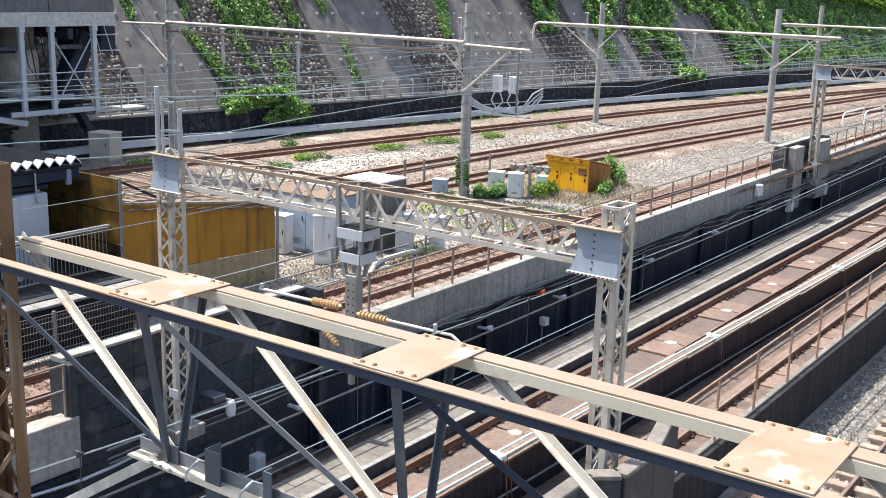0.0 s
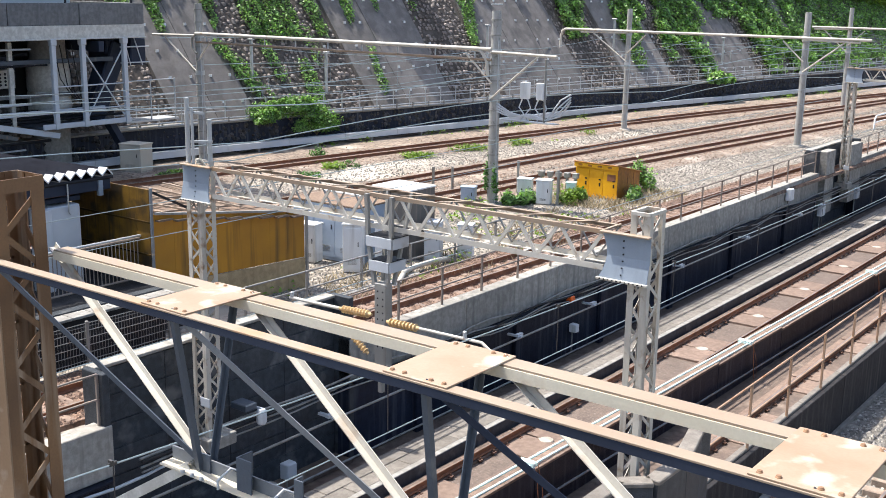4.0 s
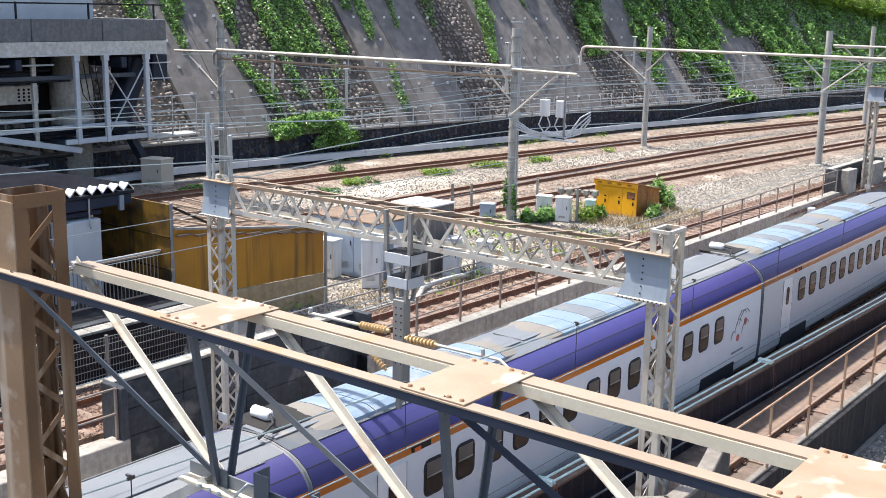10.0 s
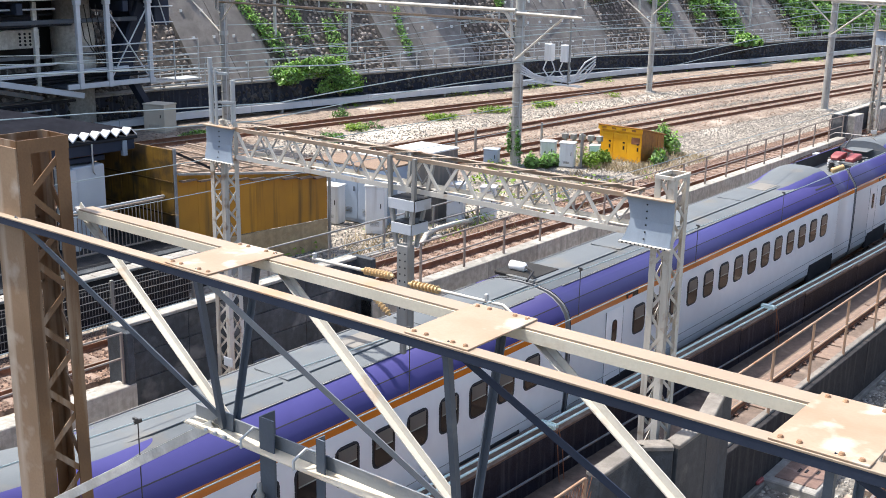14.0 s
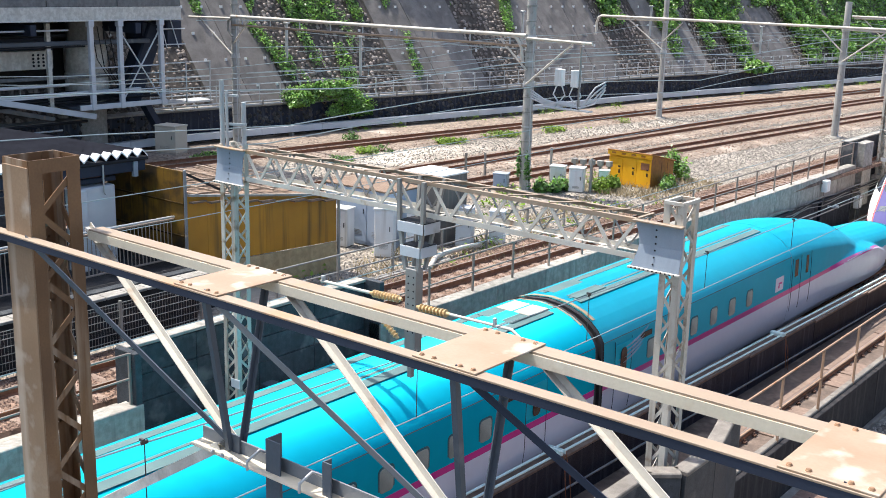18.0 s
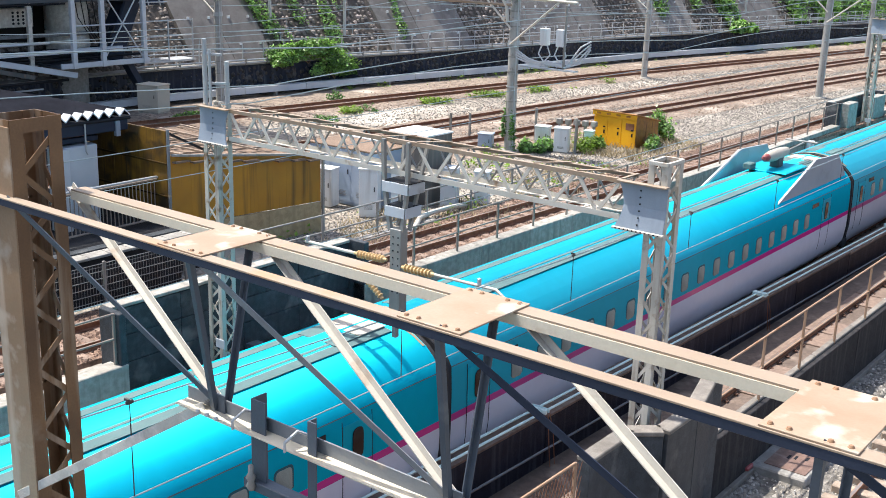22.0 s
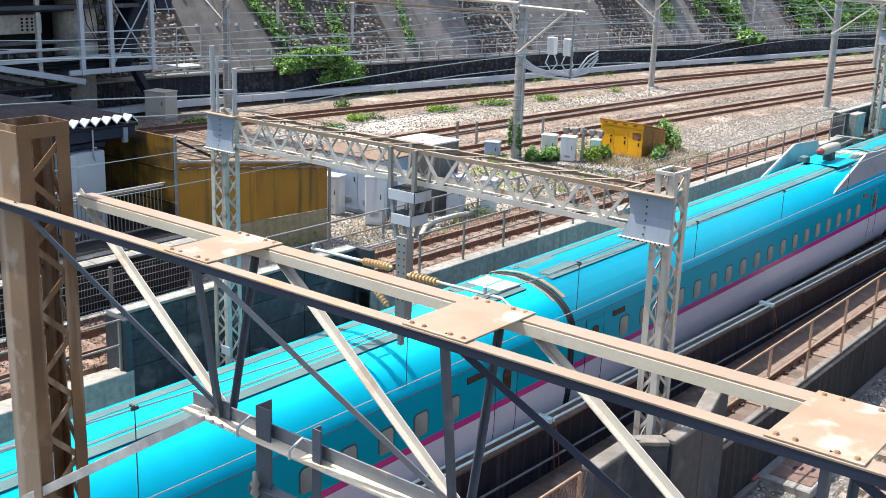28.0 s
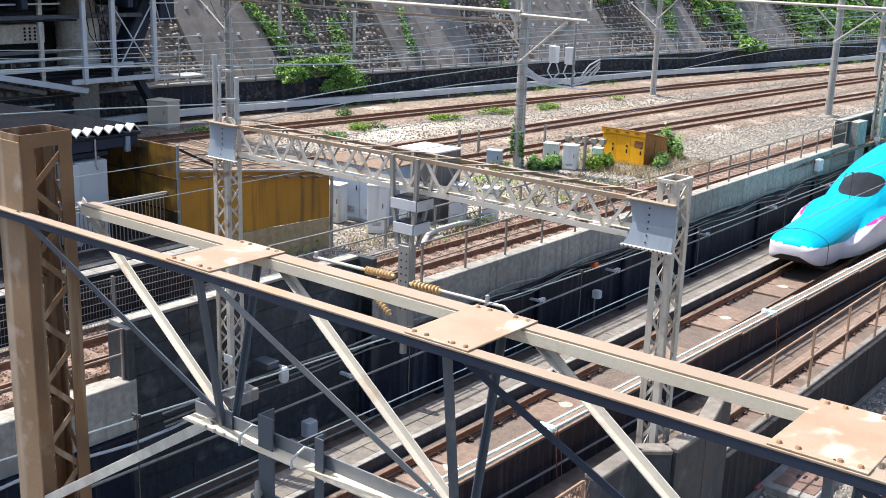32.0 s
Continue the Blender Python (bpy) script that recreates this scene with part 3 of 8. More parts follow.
for a, b in ((edges[0], edges[1]), (edges[2], edges[3]), (edges[4], edges[5])):
    n = max(1, round((b - a) / 5.0))
    for i in range(n):
        y0, y1 = a + (b - a) * i / n, a + (b - a) * (i + 1) / n
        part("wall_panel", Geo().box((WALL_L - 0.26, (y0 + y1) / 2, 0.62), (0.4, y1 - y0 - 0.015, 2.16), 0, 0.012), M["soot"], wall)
    n = max(1, round((b - a) / 2.5))
    pm = Geo().box((0, 0, 0), (0.42, (b - a) / n - 0.02, 1.1), 0, 0.018).mesh("parapet_panel", [M["parapet"]])
    for i in range(n):
        piece("parapet_panel", pm, wall, (WALL_L - 0.21, a + (b - a) * (i + 0.5) / n, 2.26))
for a, b in NICHE:
    for j in range(7):
        for i in range(4):
            w = (b - a) / 4
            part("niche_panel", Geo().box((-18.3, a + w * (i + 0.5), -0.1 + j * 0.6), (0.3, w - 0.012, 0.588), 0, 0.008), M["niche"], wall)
    part("niche_cap", Geo().box((-18.3, (a + b) / 2, 3.86), (0.38, b - a, 0.07), 0, 0.01), M["parapet"], wall, "grey coping")
    for y in (a - 0.09, b + 0.09):
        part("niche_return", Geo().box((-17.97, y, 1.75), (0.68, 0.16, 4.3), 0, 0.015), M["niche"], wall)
    part("niche_floor", Geo().box((-17.85, (a + b) / 2, -0.42), (0.6, b - a, 0.1)), M["floor"], wall)
for a, b, top in ((55.2, 56.5, 3.7), (59.2, 61.0, 3.6)):
    part("buttress", Geo().box((WALL_L - 0.1, (a + b) / 2, 2.2), (0.45, b - a, top - 0.5), 0, 0.02), M["parapet"], wall, "concrete block beside the column")
ledge = Geo()
for y0, y1 in ((-30, 12.4), (19.7, 54.5), (61.1, 190)):
    ledge.box((WALL_L + 0.02, (y0 + y1) / 2, 1.66), (0.2, y1 - y0, 0.07), 0, 0.01)
part("ledge", ledge, M["soot"], wall)
for y in (22.4, 27.3, 32.6, 38.1, 44.0, 50.2):
    part("pilaster", Geo().box((WALL_L + 0.0, y, 0.45), (0.16, 0.34, 2.2), 0, 0.02), M["soot"], wall)

for y0, y1 in ((-30, 12.4), (19.7, 54.5), (61.1, 190)):
    part("backfill", Geo().box((-18.26, (y0 + y1) / 2, UP - 0.25), (0.46, y1 - y0, 0.506)), M["dirt"], wall)

# small wall between the tracks, carrying the pipes
mid = tagged(new("wall_between_tracks"), "low dark concrete wall between the two tracks", "wall", "", "structure")
ORIGIN[mid.name] = Vector((0, 0, 0))


def pipe_at(y):
    k = (y - 19.5) / 25.3
    return -12.36 + 0.42 * k, 0.93 - 0.33 * k


for i in range(28):
    y0, y1 = -30 + i * 5.0, -25 + i * 5.0
    (xa, za), (xb, zb) = pipe_at(y0), pipe_at(y1)
    xm, zm = (xa + xb) / 2, (za + zb) / 2 - 0.22
    zm = max(zm, 0.05)
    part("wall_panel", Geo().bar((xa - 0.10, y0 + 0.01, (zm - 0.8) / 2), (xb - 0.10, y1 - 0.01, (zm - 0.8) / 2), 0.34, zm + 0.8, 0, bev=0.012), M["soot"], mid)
    part("coping", Geo().bar((xa - 0.16, y0 + 0.01, zm + 0.02), (xb - 0.16, y1 - 0.01, zm + 0.02), 0.50, 0.07, 0, bev=0.01), M["slab"], mid)

# wall on the gravel side: browned face, pale top, solid parapet bulging round the gantry column
rw = tagged(new("wall_gravel_side"), "browned retaining wall beside grey gravel", "wall", "", "structure")
ORIGIN[rw.name] = Vector((0, 0, 0))
for i in range(44):
    y0 = -30 + i * 5.0
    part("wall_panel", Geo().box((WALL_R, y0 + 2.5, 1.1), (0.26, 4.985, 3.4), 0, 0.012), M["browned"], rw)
for i in range(88):
    y0 = -30 + i * 2.5
    if not 12.5 < y0 + 1.25 < 17.2:
        part("kerb", Geo().box((WALL_R - 0.05, y0 + 1.25, 2.82), (0.13, 2.47, 0.08), 0, 0.015), M["paver"], rw)
out = [(-7.12, 12.7), (-7.12, 14.0), (-6.72, 14.35), (-6.72, 15.4), (-7.05, 16.7), (-7.05, 17.1)]
for (xa, ya), (xb, yb) in zip(out, out[1:]):
    part("parapet_panel", Geo().bar((xa, ya, 2.75), (xb, yb, 2.75), 0.2, 2.7, 0, bev=0.01), M["niche"], rw)
    part("coping", Geo().bar((xa, ya, 4.13), (xb, yb, 4.13), 0.27, 0.08, 0, bev=0.015), M["paver"], rw)

# yard tracks on their ballast
BED = [(-2.1, -0.02), (-1.5, 0.105), (1.5, 0.105), (2.1, -0.02)]
sleeper_mesh = Geo().box((0, 0, 0), (2.0, 0.22, 0.14), 0, 0.02).mesh("sleeper", [M["sleeper"]])
for k in range(4):
    near = k == 3
    tr = tagged(new("yard_track_%d" % (k + 1)), "rusty rails on brown ballast and sleepers", "railway track", "", "structure")
    ORIGIN[tr.name] = Vector((0, 0, 0))
    ys = line_y(-30, 190, 4.0)
    mid_line = [(yard_x(k, y), y, UP) for y in ys]
    bed = BED if not near else [(-1.9, -0.02), (-1.5, 0.10), (1.1, 0.10), (1.15, -0.02)]
    part("ballast_bed", Geo().sweep(mid_line, bed), M["bed"] if near else M["bed_far"], tr)
    top = UP + 0.27
    for s in (-0.55, 0.55):
        rail([(yard_x(k, y) + s, y, top) for y in ys], tr, M["rust_dark"])
    if near:
        for i in range(180):
            y = 4 + i * 0.6
            piece("sleeper", sleeper_mesh, tr, (yard_x(k, y), y, UP + 0.05))
    else:
        sl = Geo()
        for i in range(230):
            y = 20 + i * 0.6
            sl.box((yard_x(k, y), y, UP + 0.045), (1.9, 0.22, 0.14))
        stuff("sleepers", sl, M["sleeper"], "weathered sleepers", "", tr)

# embankment: a leaning wall of shotcrete bays and cobbled bays behind a dark kerb wall with a walkway

def on_slope(y, u, off=0.0):
    return Vector((foot(y) - 0.15 - u * math.cos(LEAN) + off * math.sin(LEAN), y, 4.2 + u * math.sin(LEAN) + off * math.cos(LEAN)))


emb = tagged(new("wall_embankment"), "leaning concrete embankment with cobbled bays", "retaining wall", "", "structure")
ORIGIN[emb.name] = Vector((0, 0, 0))
COBBLED = ((20, 38.0), (43.0, 51.5), (58.4, 63.5), (73.0, 78.0), (83.6, 89.6), (96.0, 104.0))
cuts = sorted({-30, 0, 200, 160, 143, *[a for b in COBBLED for a in b], 40.5, 54.4, 66.8, 70.0, 80.8, 92.8})
for a, b in zip(cuts, cuts[1:]):
    rough = any(c <= a and b <= d for c, d in COBBLED)
    g = Geo()
    n = max(2, round((b - a) / 2.5))
    for i in range(n + 1):
        y = a + 0.02 + (b - a - 0.04) * i / n
        for j in range(5):
            u = crest(y) * j / 4
            g.v.append(tuple(on_slope(y, u, -0.14 if rough else 0.0)))
            g.v.append(tuple(on_slope(y, u, -0.8)))
    for i in range(n):
        for j in range(4):
            p, q = i * 10 + j * 2, (i + 1) * 10 + j * 2
            g.f.append((p, q, q + 2, p + 2))
    for e in (0, n):
        for j in range(4):
            p = e * 10 + j * 2
            g.f.append((p, p + 2, p + 3, p + 1))
    g.mi, g.smooth = [0] * len(g.f), [False] * len(g.f)
    part("cobbled_bay" if rough else "concrete_bay", g, M["mortar"] if rough else M["slope"], emb)
cob = Geo()
rnd = random.Random(5)
for a, b in COBBLED:
    y = a + 0.3
    while y < b - 0.2:
        u = 0.25
        while u < crest(y) - 0.3:
            if rnd.random() < 0.9:
                s = rnd.uniform(0.10, 0.21)
                c = on_slope(y + rnd.uniform(-0.1, 0.1), u + rnd.uniform(-0.1, 0.1), -0.12)
                up, al = on_slope(y, 1.0) - on_slope(y, 0.0), Vector((0, 1, 0))
                nrm = on_slope(y, 0, 1) - on_slope(y, 0, 0)
                p = [c + al * s * math.cos(t) * rnd.uniform(0.75, 1.1) + up * s * math.sin(t) * rnd.uniform(0.75, 1.1) for t in (0.3, 1.5, 2.8, 4.0, 5.3)]
                tip = c + nrm * rnd.uniform(0.05, 0.15)
                cob.add(p + [tip], [(i, (i + 1) % 5, 5) for i in range(5)])
            u += 0.31
        y += 0.33
stuff("cobbles", cob, M["cobble"], "rough dark cobbles set in mortar", "", emb)
ties = Geo()
for k in range(95):
    y = 21 + k * 1.25
    for u in (1.2, 2.9, 4.6, 6.3, 8.0):
        if u < crest(y) - 0.5 and rnd.random() < (0.12 if any(c < y + 0.3 < d for c, d in COBBLED) else 0.9):
            ties.box(on_slope(y + 0.3, u, 0.03), (0.07, 0.17, 0.15))
stuff("anchor_plates", ties, M["white"], "small pale anchor plates", "", emb)
ys = line_y(-30, 190, 5)
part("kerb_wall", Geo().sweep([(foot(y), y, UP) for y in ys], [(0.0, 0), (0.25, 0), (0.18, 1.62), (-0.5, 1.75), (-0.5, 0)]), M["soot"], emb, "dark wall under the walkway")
part("kerb_cap", Geo().sweep([(foot(y), y, UP + 1.66) for y in ys], [(-0.55, 0.06), (0.3, 0.0), (0.3, 0.09), (-0.55, 0.14)]), M["galv_dull"], emb, "walkway edge")
M["kerb_rubble"] = mat("dark_kerb_rubble", (0.085, 0.078, 0.075), (0.045, 0.042, 0.041), scale=3, fine=10, island=0.6)
kst = Geo()
for i in range(2600):
    y = rnd.uniform(22, 112)
    z, s = UP + rnd.uniform(0.1, 1.5), rnd.uniform(0.08, 0.19)
    c = Vector((foot(y) + 0.25 - 0.045 * (z - UP), y, z))
    p = [c + Vector((0, s * math.cos(t) * rnd.uniform(0.7, 1.1), s * math.sin(t) * rnd.uniform(0.7, 1.1))) for t in (0.3, 1.5, 2.8, 4.0, 5.3)]
    kst.add(p + [c + Vector((rnd.uniform(0.06, 0.16), 0, 0))], [(i, (i + 1) % 5, 5) for i in range(5)])
stuff("kerb_stones", kst, M["kerb_rubble"], "dark rubble stones in the kerb wall", "", emb)
verge = Geo()
for y in line_y(16, 190, 3):
    verge.v += [(foot(y) + 0.22, y, UP + 0.012), (max(yard_x(0, y) - 1.3, foot(y) + 0.4), y, UP + 0.016)]
verge.f = [(2 * i, 2 * i + 1, 2 * i + 3, 2 * i + 2) for i in range(len(verge.v) // 2 - 1)]
verge.mi, verge.smooth = [0] * len(verge.f), [False] * len(verge.f)
# dark sheet on the yard ground that stands for the station's shade
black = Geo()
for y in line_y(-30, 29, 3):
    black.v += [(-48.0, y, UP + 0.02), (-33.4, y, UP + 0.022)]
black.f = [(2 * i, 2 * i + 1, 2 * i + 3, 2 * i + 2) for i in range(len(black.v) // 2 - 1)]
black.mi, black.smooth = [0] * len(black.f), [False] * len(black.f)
setting("station_ballast", black, M["shade_ballast"], "dark ballast sheet painted as the shade under the station", "ballast")
setting("verge", verge, M["bed_far"], "brown ballast verge along the embankment", "ballast")
deb = Geo()
for i in range(900):
    y = rnd.uniform(22, 130)
    deb.add([Vector((foot(y) + 0.45 + rnd.uniform(-0.2, 0.5), y, UP + rnd.uniform(0, 0.35))) + Vector((rnd.uniform(-0.2, 0.2), rnd.uniform(-0.2, 0.2), rnd.uniform(0, 0.25))) for _ in range(3)], [(0, 1, 2)])
stuff("leaf_litter", deb, M["twig"], "dry twigs and litter at the kerb wall", "", emb)
duct = tagged(new("cable_duct"), "long grey cable duct at the foot of the wall", "cable duct", "", "structure")
ORIGIN[duct.name] = Vector((0, 0, 0))
for a in range(20, 180, 4):
    part("duct_section", Geo().sweep([(foot(y) + 0.95, y, UP + 0.22) for y in (a, a + 2, a + 3.97)], [(-0.2, 0), (0.2, 0), (0.2, 0.34), (-0.2, 0.34)]), M["palegrey"], duct)
    part("duct_foot", Geo().box((foot(a + 2) + 0.95, a + 2, UP + 0.1), (0.3, 0.15, 0.26)), M["galv_dull"], duct)

# ---- near gantry: truss of two top chords over one bottom chord, on a plated box column ----
near = thing("near_gantry", (-7.26, 4.33, NEAR), "steel gantry truss with rust-bleached top plates and tan column", "gantry")
ZT, YA1, YB = 9.5, 4.665, 4.05
# near top chord: L section, flat flange up
g = Geo().box((-1.6, YB + 0.042, ZT - 0.006), (15.2, 0.084, 0.012), 0, 0.002)
part("near_top_chord", g, M["cream"], near, "cream chord flange, rust-stained")
# same chord as the cream flange; the near-black web has its shade painted in
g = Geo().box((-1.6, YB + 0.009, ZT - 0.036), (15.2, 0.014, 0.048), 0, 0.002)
part("near_chord_web", g, M["navy"], near, "chord web coloured dark for the shade on its face")
g = Geo().angle((-7.0, YA1, ZT), (6.0, YA1, ZT), 0.12, 0.012, (0, -1, 0), (0, 0, -1))
part("far_chord_web", Geo().box((-0.5, YA1 - 0.12, ZT - 0.0445), (13.0, 0.012, 0.063)), M["chord_web"], near, "chord web in a cream lightened for the light on it")
part("far_top_chord", g, M["cream"], near, "cream channel chord, rust-stained")
NODES = (-5.20, -3.26, -1.31, 0.64)
ZB = 8.33
# one angle in two tones: lit flange pale, shaded web grey, by colour
part("bottom_chord", Geo().box((0.25, 4.30, ZB + 0.006), (11.5, 0.11, 0.012), 0, 0.002), M["chord_web"], near, "cream-white angle bottom chord")
part("bottom_chord_web", Geo().box((0.25, 4.361, ZB + 0.05), (11.5, 0.012, 0.10), 0, 0.002), M["steelgrey"], near, "upright web of the bottom chord, greyed for its shade")
bolt = Geo().lathe((0, 0, 0), (0, 0, 1), [(0, 0.015), (0.002, 0.015), (0.0025, 0.0115), (0.009, 0.0115), (0.0105, 0.008)], 8).mesh("bolt", [M["bolt"]])
PLATES = (-5.16, -3.22, -1.28, 0.66)
for i, x in enumerate(PLATES):
    p = part("top_plate", Geo().box((x, 4.367, ZT + 0.006), (0.41, 0.62, 0.010), 0, 0.002), M["plate"], near, "bleached and rust-stained top plate")
    ORIGIN[p.name] = Vector((-7.26, 4.33, NEAR))
    for bx in (-0.165, -0.085, 0.085, 0.165):
        for by in (4.09, 4.635):
            piece("bolt", bolt, p, (x + bx, by, ZT + 0.011))
for i, xn in enumerate(NODES):
    gus = Geo()
    gus.box((xn + 0.03, 4.345, ZB + 0.07), (0.12, 0.012, 0.13))
    part("gusset", gus, M["bluegrey"], near)
    for k in range(3):
        part("node_bolt", Geo().lathe((xn - 0.06 + 0.09 * k, 4.24, ZB + 0.012), (0, 0, 1), [(0, 0.015), (0.018, 0.015), (0.02, 0.01)], 6), M["galv"], near)
    for yc, sgn in ((YB + 0.03, 1), (YA1 - 0.03, -1)):
        start = (PLATES[i - 1] + (0.04 if sgn > 0 else 0.14)) if i else (-7.10 if sgn > 0 else -7.12)
        tops = (start, xn + (0.10 if sgn > 0 else 0.05))
        # blue-grey to navy members: the shade on their sides is in the colour
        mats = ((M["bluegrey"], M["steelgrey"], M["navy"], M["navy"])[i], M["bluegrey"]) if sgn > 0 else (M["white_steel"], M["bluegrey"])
        for xt, mt in zip(tops, mats):
            slant = xt == tops[0]
            w = (0.042 if sgn > 0 else 0.05) if slant else 0.038
            a = Vector((xt, yc, ZT - 0.02))
            b = Vector((xn + (0.0 if slant else (0.02 if sgn > 0 else 0.07)), 4.345 - 0.03 * sgn, ZB + (0.075 if slant else 0.02)))
            d = (b - a).normalized()
            s1 = Vector((0, sgn, 0))
            s1 = (s1 - d * s1.dot(d)).normalized()
            s2 = d.cross(s1).normalized()
            if s2.z > 0:
                s2 = -s2
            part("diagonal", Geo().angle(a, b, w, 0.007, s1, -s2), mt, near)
knee = Geo()
knee.bar((-7.30, 4.10, 7.06), (-5.27, 4.30, ZB + 0.03), 0.012, 0.07, 0, bev=0.002)
knee.bar((-7.30, 4.125, 7.09), (-5.27, 4.325, ZB + 0.06), 0.05, 0.010, 0)
part("knee_brace", knee, M["fascia"], near, "white knee brace to the column")
for x, w in ((-4.74, 0.13), (-4.27, 0.07)):
    hg = part("hanger", Geo().angle((x - w / 2, 4.29, 7.95), (x - w / 2, 4.29, 8.56), w, 0.01, (1, 0, 0), (0, 1, 0)), M["bluegrey"], near, "blue-grey hanger post clamped to the bottom chord")
    part("u_bolt", Geo().tube([(x - 0.16, 4.22, 8.34), (x - 0.16, 4.22, 8.40), (x - 0.13, 4.30, 8.46), (x - 0.10, 4.36, 8.42), (x - 0.10, 4.37, 8.34)], 0.010, 6), M["galv"], near)
part("hanger_foot", Geo().bar((-4.85, 4.30, 7.98), (-4.05, 4.30, 7.98), 0.09, 0.07, 0, bev=0.006), M["bluegrey"], near)
part("small_insulator", Geo().lathe((-4.76, 4.24, 7.96), (0, 0, 1), [(0, 0.02), (0.03, 0.035), (0.06, 0.02), (0.09, 0.035), (0.12, 0.018), (0.17, 0.018), (0.18, 0.005)], 8), M["galv_dull"], near)
# column of four corner plates; its broad sides are laced with zigzag plates, its narrow side is closed
CX, CY, HX, HY = -7.215, 4.325, 0.165, 0.205
col = Geo()
for sx in (-1, 1):
    for sy in (-1, 1):
        col.angle((CX + sx * HX, CY + sy * HY, NEAR), (CX + sx * HX, CY + sy * HY, 10.05), 0.105, 0.01, (-sx, 0, 0), (0, -sy, 0))
for s in (-1, 1):
    col.box((CX + s * HX, CY, 10.0), (0.01, 0.41, 0.1))
    col.box((CX, CY + s * HY, 10.0), (0.33, 0.01, 0.1))
part("column", col, M["tan"], near, "tan column of laced corner plates")
part("face_plate", Geo().box((CX, CY - HY - 0.006, 5.75), (0.332, 0.012, 8.5), 0, 0.002), M["tan_washed"], near, "washed-out tan face plate")
for i in range(34):
    z = 9.9 - i * 0.25
    a, b = ((-0.13, z), (0.13, z - 0.25)) if i % 2 else ((0.13, z), (-0.13, z - 0.25))
    for s in (-1, 1):
        part("lacing", Geo().bar((CX + s * (HX - 0.012), CY + a[0], a[1]), (CX + s * (HX - 0.012), CY + b[0], b[1]), 0.008, 0.045), M["tan"], near)
    if i % 2:
        part("lacing", Geo().bar((CX - 0.09, CY + HY - 0.012, z), (CX + 0.09, CY + HY - 0.012, z - 0.25), 0.055, 0.008, up=(0, 1, 0)), M["tan"], near)

# ---- lattice gantries over the high-speed tracks ----


def lattice_column(name, gantry, x, y, z0, z1, wx, wy, panel, mt):
    legs = []
    for sx in (-1, 1):
        for sy in (-1, 1):
            part("leg", Geo().angle((x + sx * wx / 2, y + sy * wy / 2, z0), (x + sx * wx / 2, y + sy * wy / 2, z1), 0.105, 0.012, (-sx, 0, 0), (0, -sy, 0)), mt, gantry)
    n = round((z1 - z0) / panel)
    for i in range(n):
        za, zb = z0 + (z1 - z0) * i / n, z0 + (z1 - z0) * (i + 1) / n
        f = 1 if i % 2 else -1
        for s in (-1, 1):
            part("lacing", Geo().bar((x - f * (wx / 2 - 0.04), y + s * (wy / 2 - 0.014), za), (x + f * (wx / 2 - 0.04), y + s * (wy / 2 - 0.014), zb), 0.05, 0.01, up=(0, 1, 0)), mt, gantry)
            part("lacing", Geo().bar((x + s * (wx / 2 - 0.014), y + f * (wy / 2 - 0.04), za), (x + s * (wx / 2 - 0.014), y - f * (wy / 2 - 0.04), zb), 0.01, 0.05), mt, gantry)


def insulator(parent, a, b, sheds, r=0.085, label="ribbed tan porcelain insulator"):
    a, b = Vector(a), Vector(b)
    d = (b - a).length
    prof = [(0, 0.03)]
    for i in range(sheds):
        s = d * (0.08 + 0.84 * i / sheds)
        w = d * 0.84 / sheds
        prof += [(s, r * 0.55), (s + w * 0.35, r), (s + w * 0.6, r), (s + w * 0.7, r * 0.55)]
    prof += [(d, 0.03)]
    g = Geo().lathe(a, b - a, prof, 12)
    g.smooth = [False] * len(g.f)
    return part("insulator", g, M["porcelain"], parent, label)


def joint_box(ga, x0, x1, y, flare):
    """Riveted box between column and beam, drawn in along a curve on the beam side."""
    def outline(z):
        k = (z - 7.14) / 0.70
        return 0.10 * (4 * k * (1 - k))
    n = 9
    zs = [7.14 + 0.70 * i / (n - 1) for i in range(n)]

    def face(z):
        # the lower half is folded outwards
        return y - 0.305 - 0.19 * max(0.0, 7.49 - z)
    g = Geo()
    for z in zs:
        xa, xb = (x0 + outline(z), x1) if flare < 0 else (x0, x1 - outline(z))
        g.v += [(xa, face(z), z), (xb, face(z), z), (xb, face(z) + 0.02, z), (xa, face(z) + 0.02, z)]
    for i in range(n - 1):
        for k in range(4):
            p, q = i * 4 + k, i * 4 + (k + 1) % 4
            g.f.append((p, q, q + 4, p + 4))
    g.f += [(3, 2, 1, 0), (n * 4 - 4, n * 4 - 3, n * 4 - 2, n * 4 - 1)]
    g.mi, g.smooth = [0] * len(g.f), [False] * len(g.f)
    b = part("joint_plate", g, M["joint"], ga, "blue-grey folded joint plate with rivet rows")
    xm, w = (x0 + x1) / 2, x1 - x0
    part("joint_lip", Geo().box((xm, y - 0.383, 7.125), (w + 0.05, 0.07, 0.035), 0, 0.006), M["white_steel"], b)
    part("joint_lid", Geo().box((xm, y - 0.33, 7.852), (w + 0.02, 0.11, 0.03), 0, 0.006), M["cream"], b)
    rivet = Geo().lathe((0, 0, 0), (0, -1, 0), [(0, 0.014), (0.012, 0.014), (0.018, 0.006)], 6).mesh("rivet", [M["dark"]])
    for i in range(11):
        piece("rivet", rivet, b, (x0 + 0.05 + (w - 0.10) * i / 10, y - 0.418, 7.13))
    for i in range(6):
        piece("rivet", rivet, b, (xm - 0.03, face(7.22 + i * 0.105) - 0.001, 7.22 + i * 0.105))


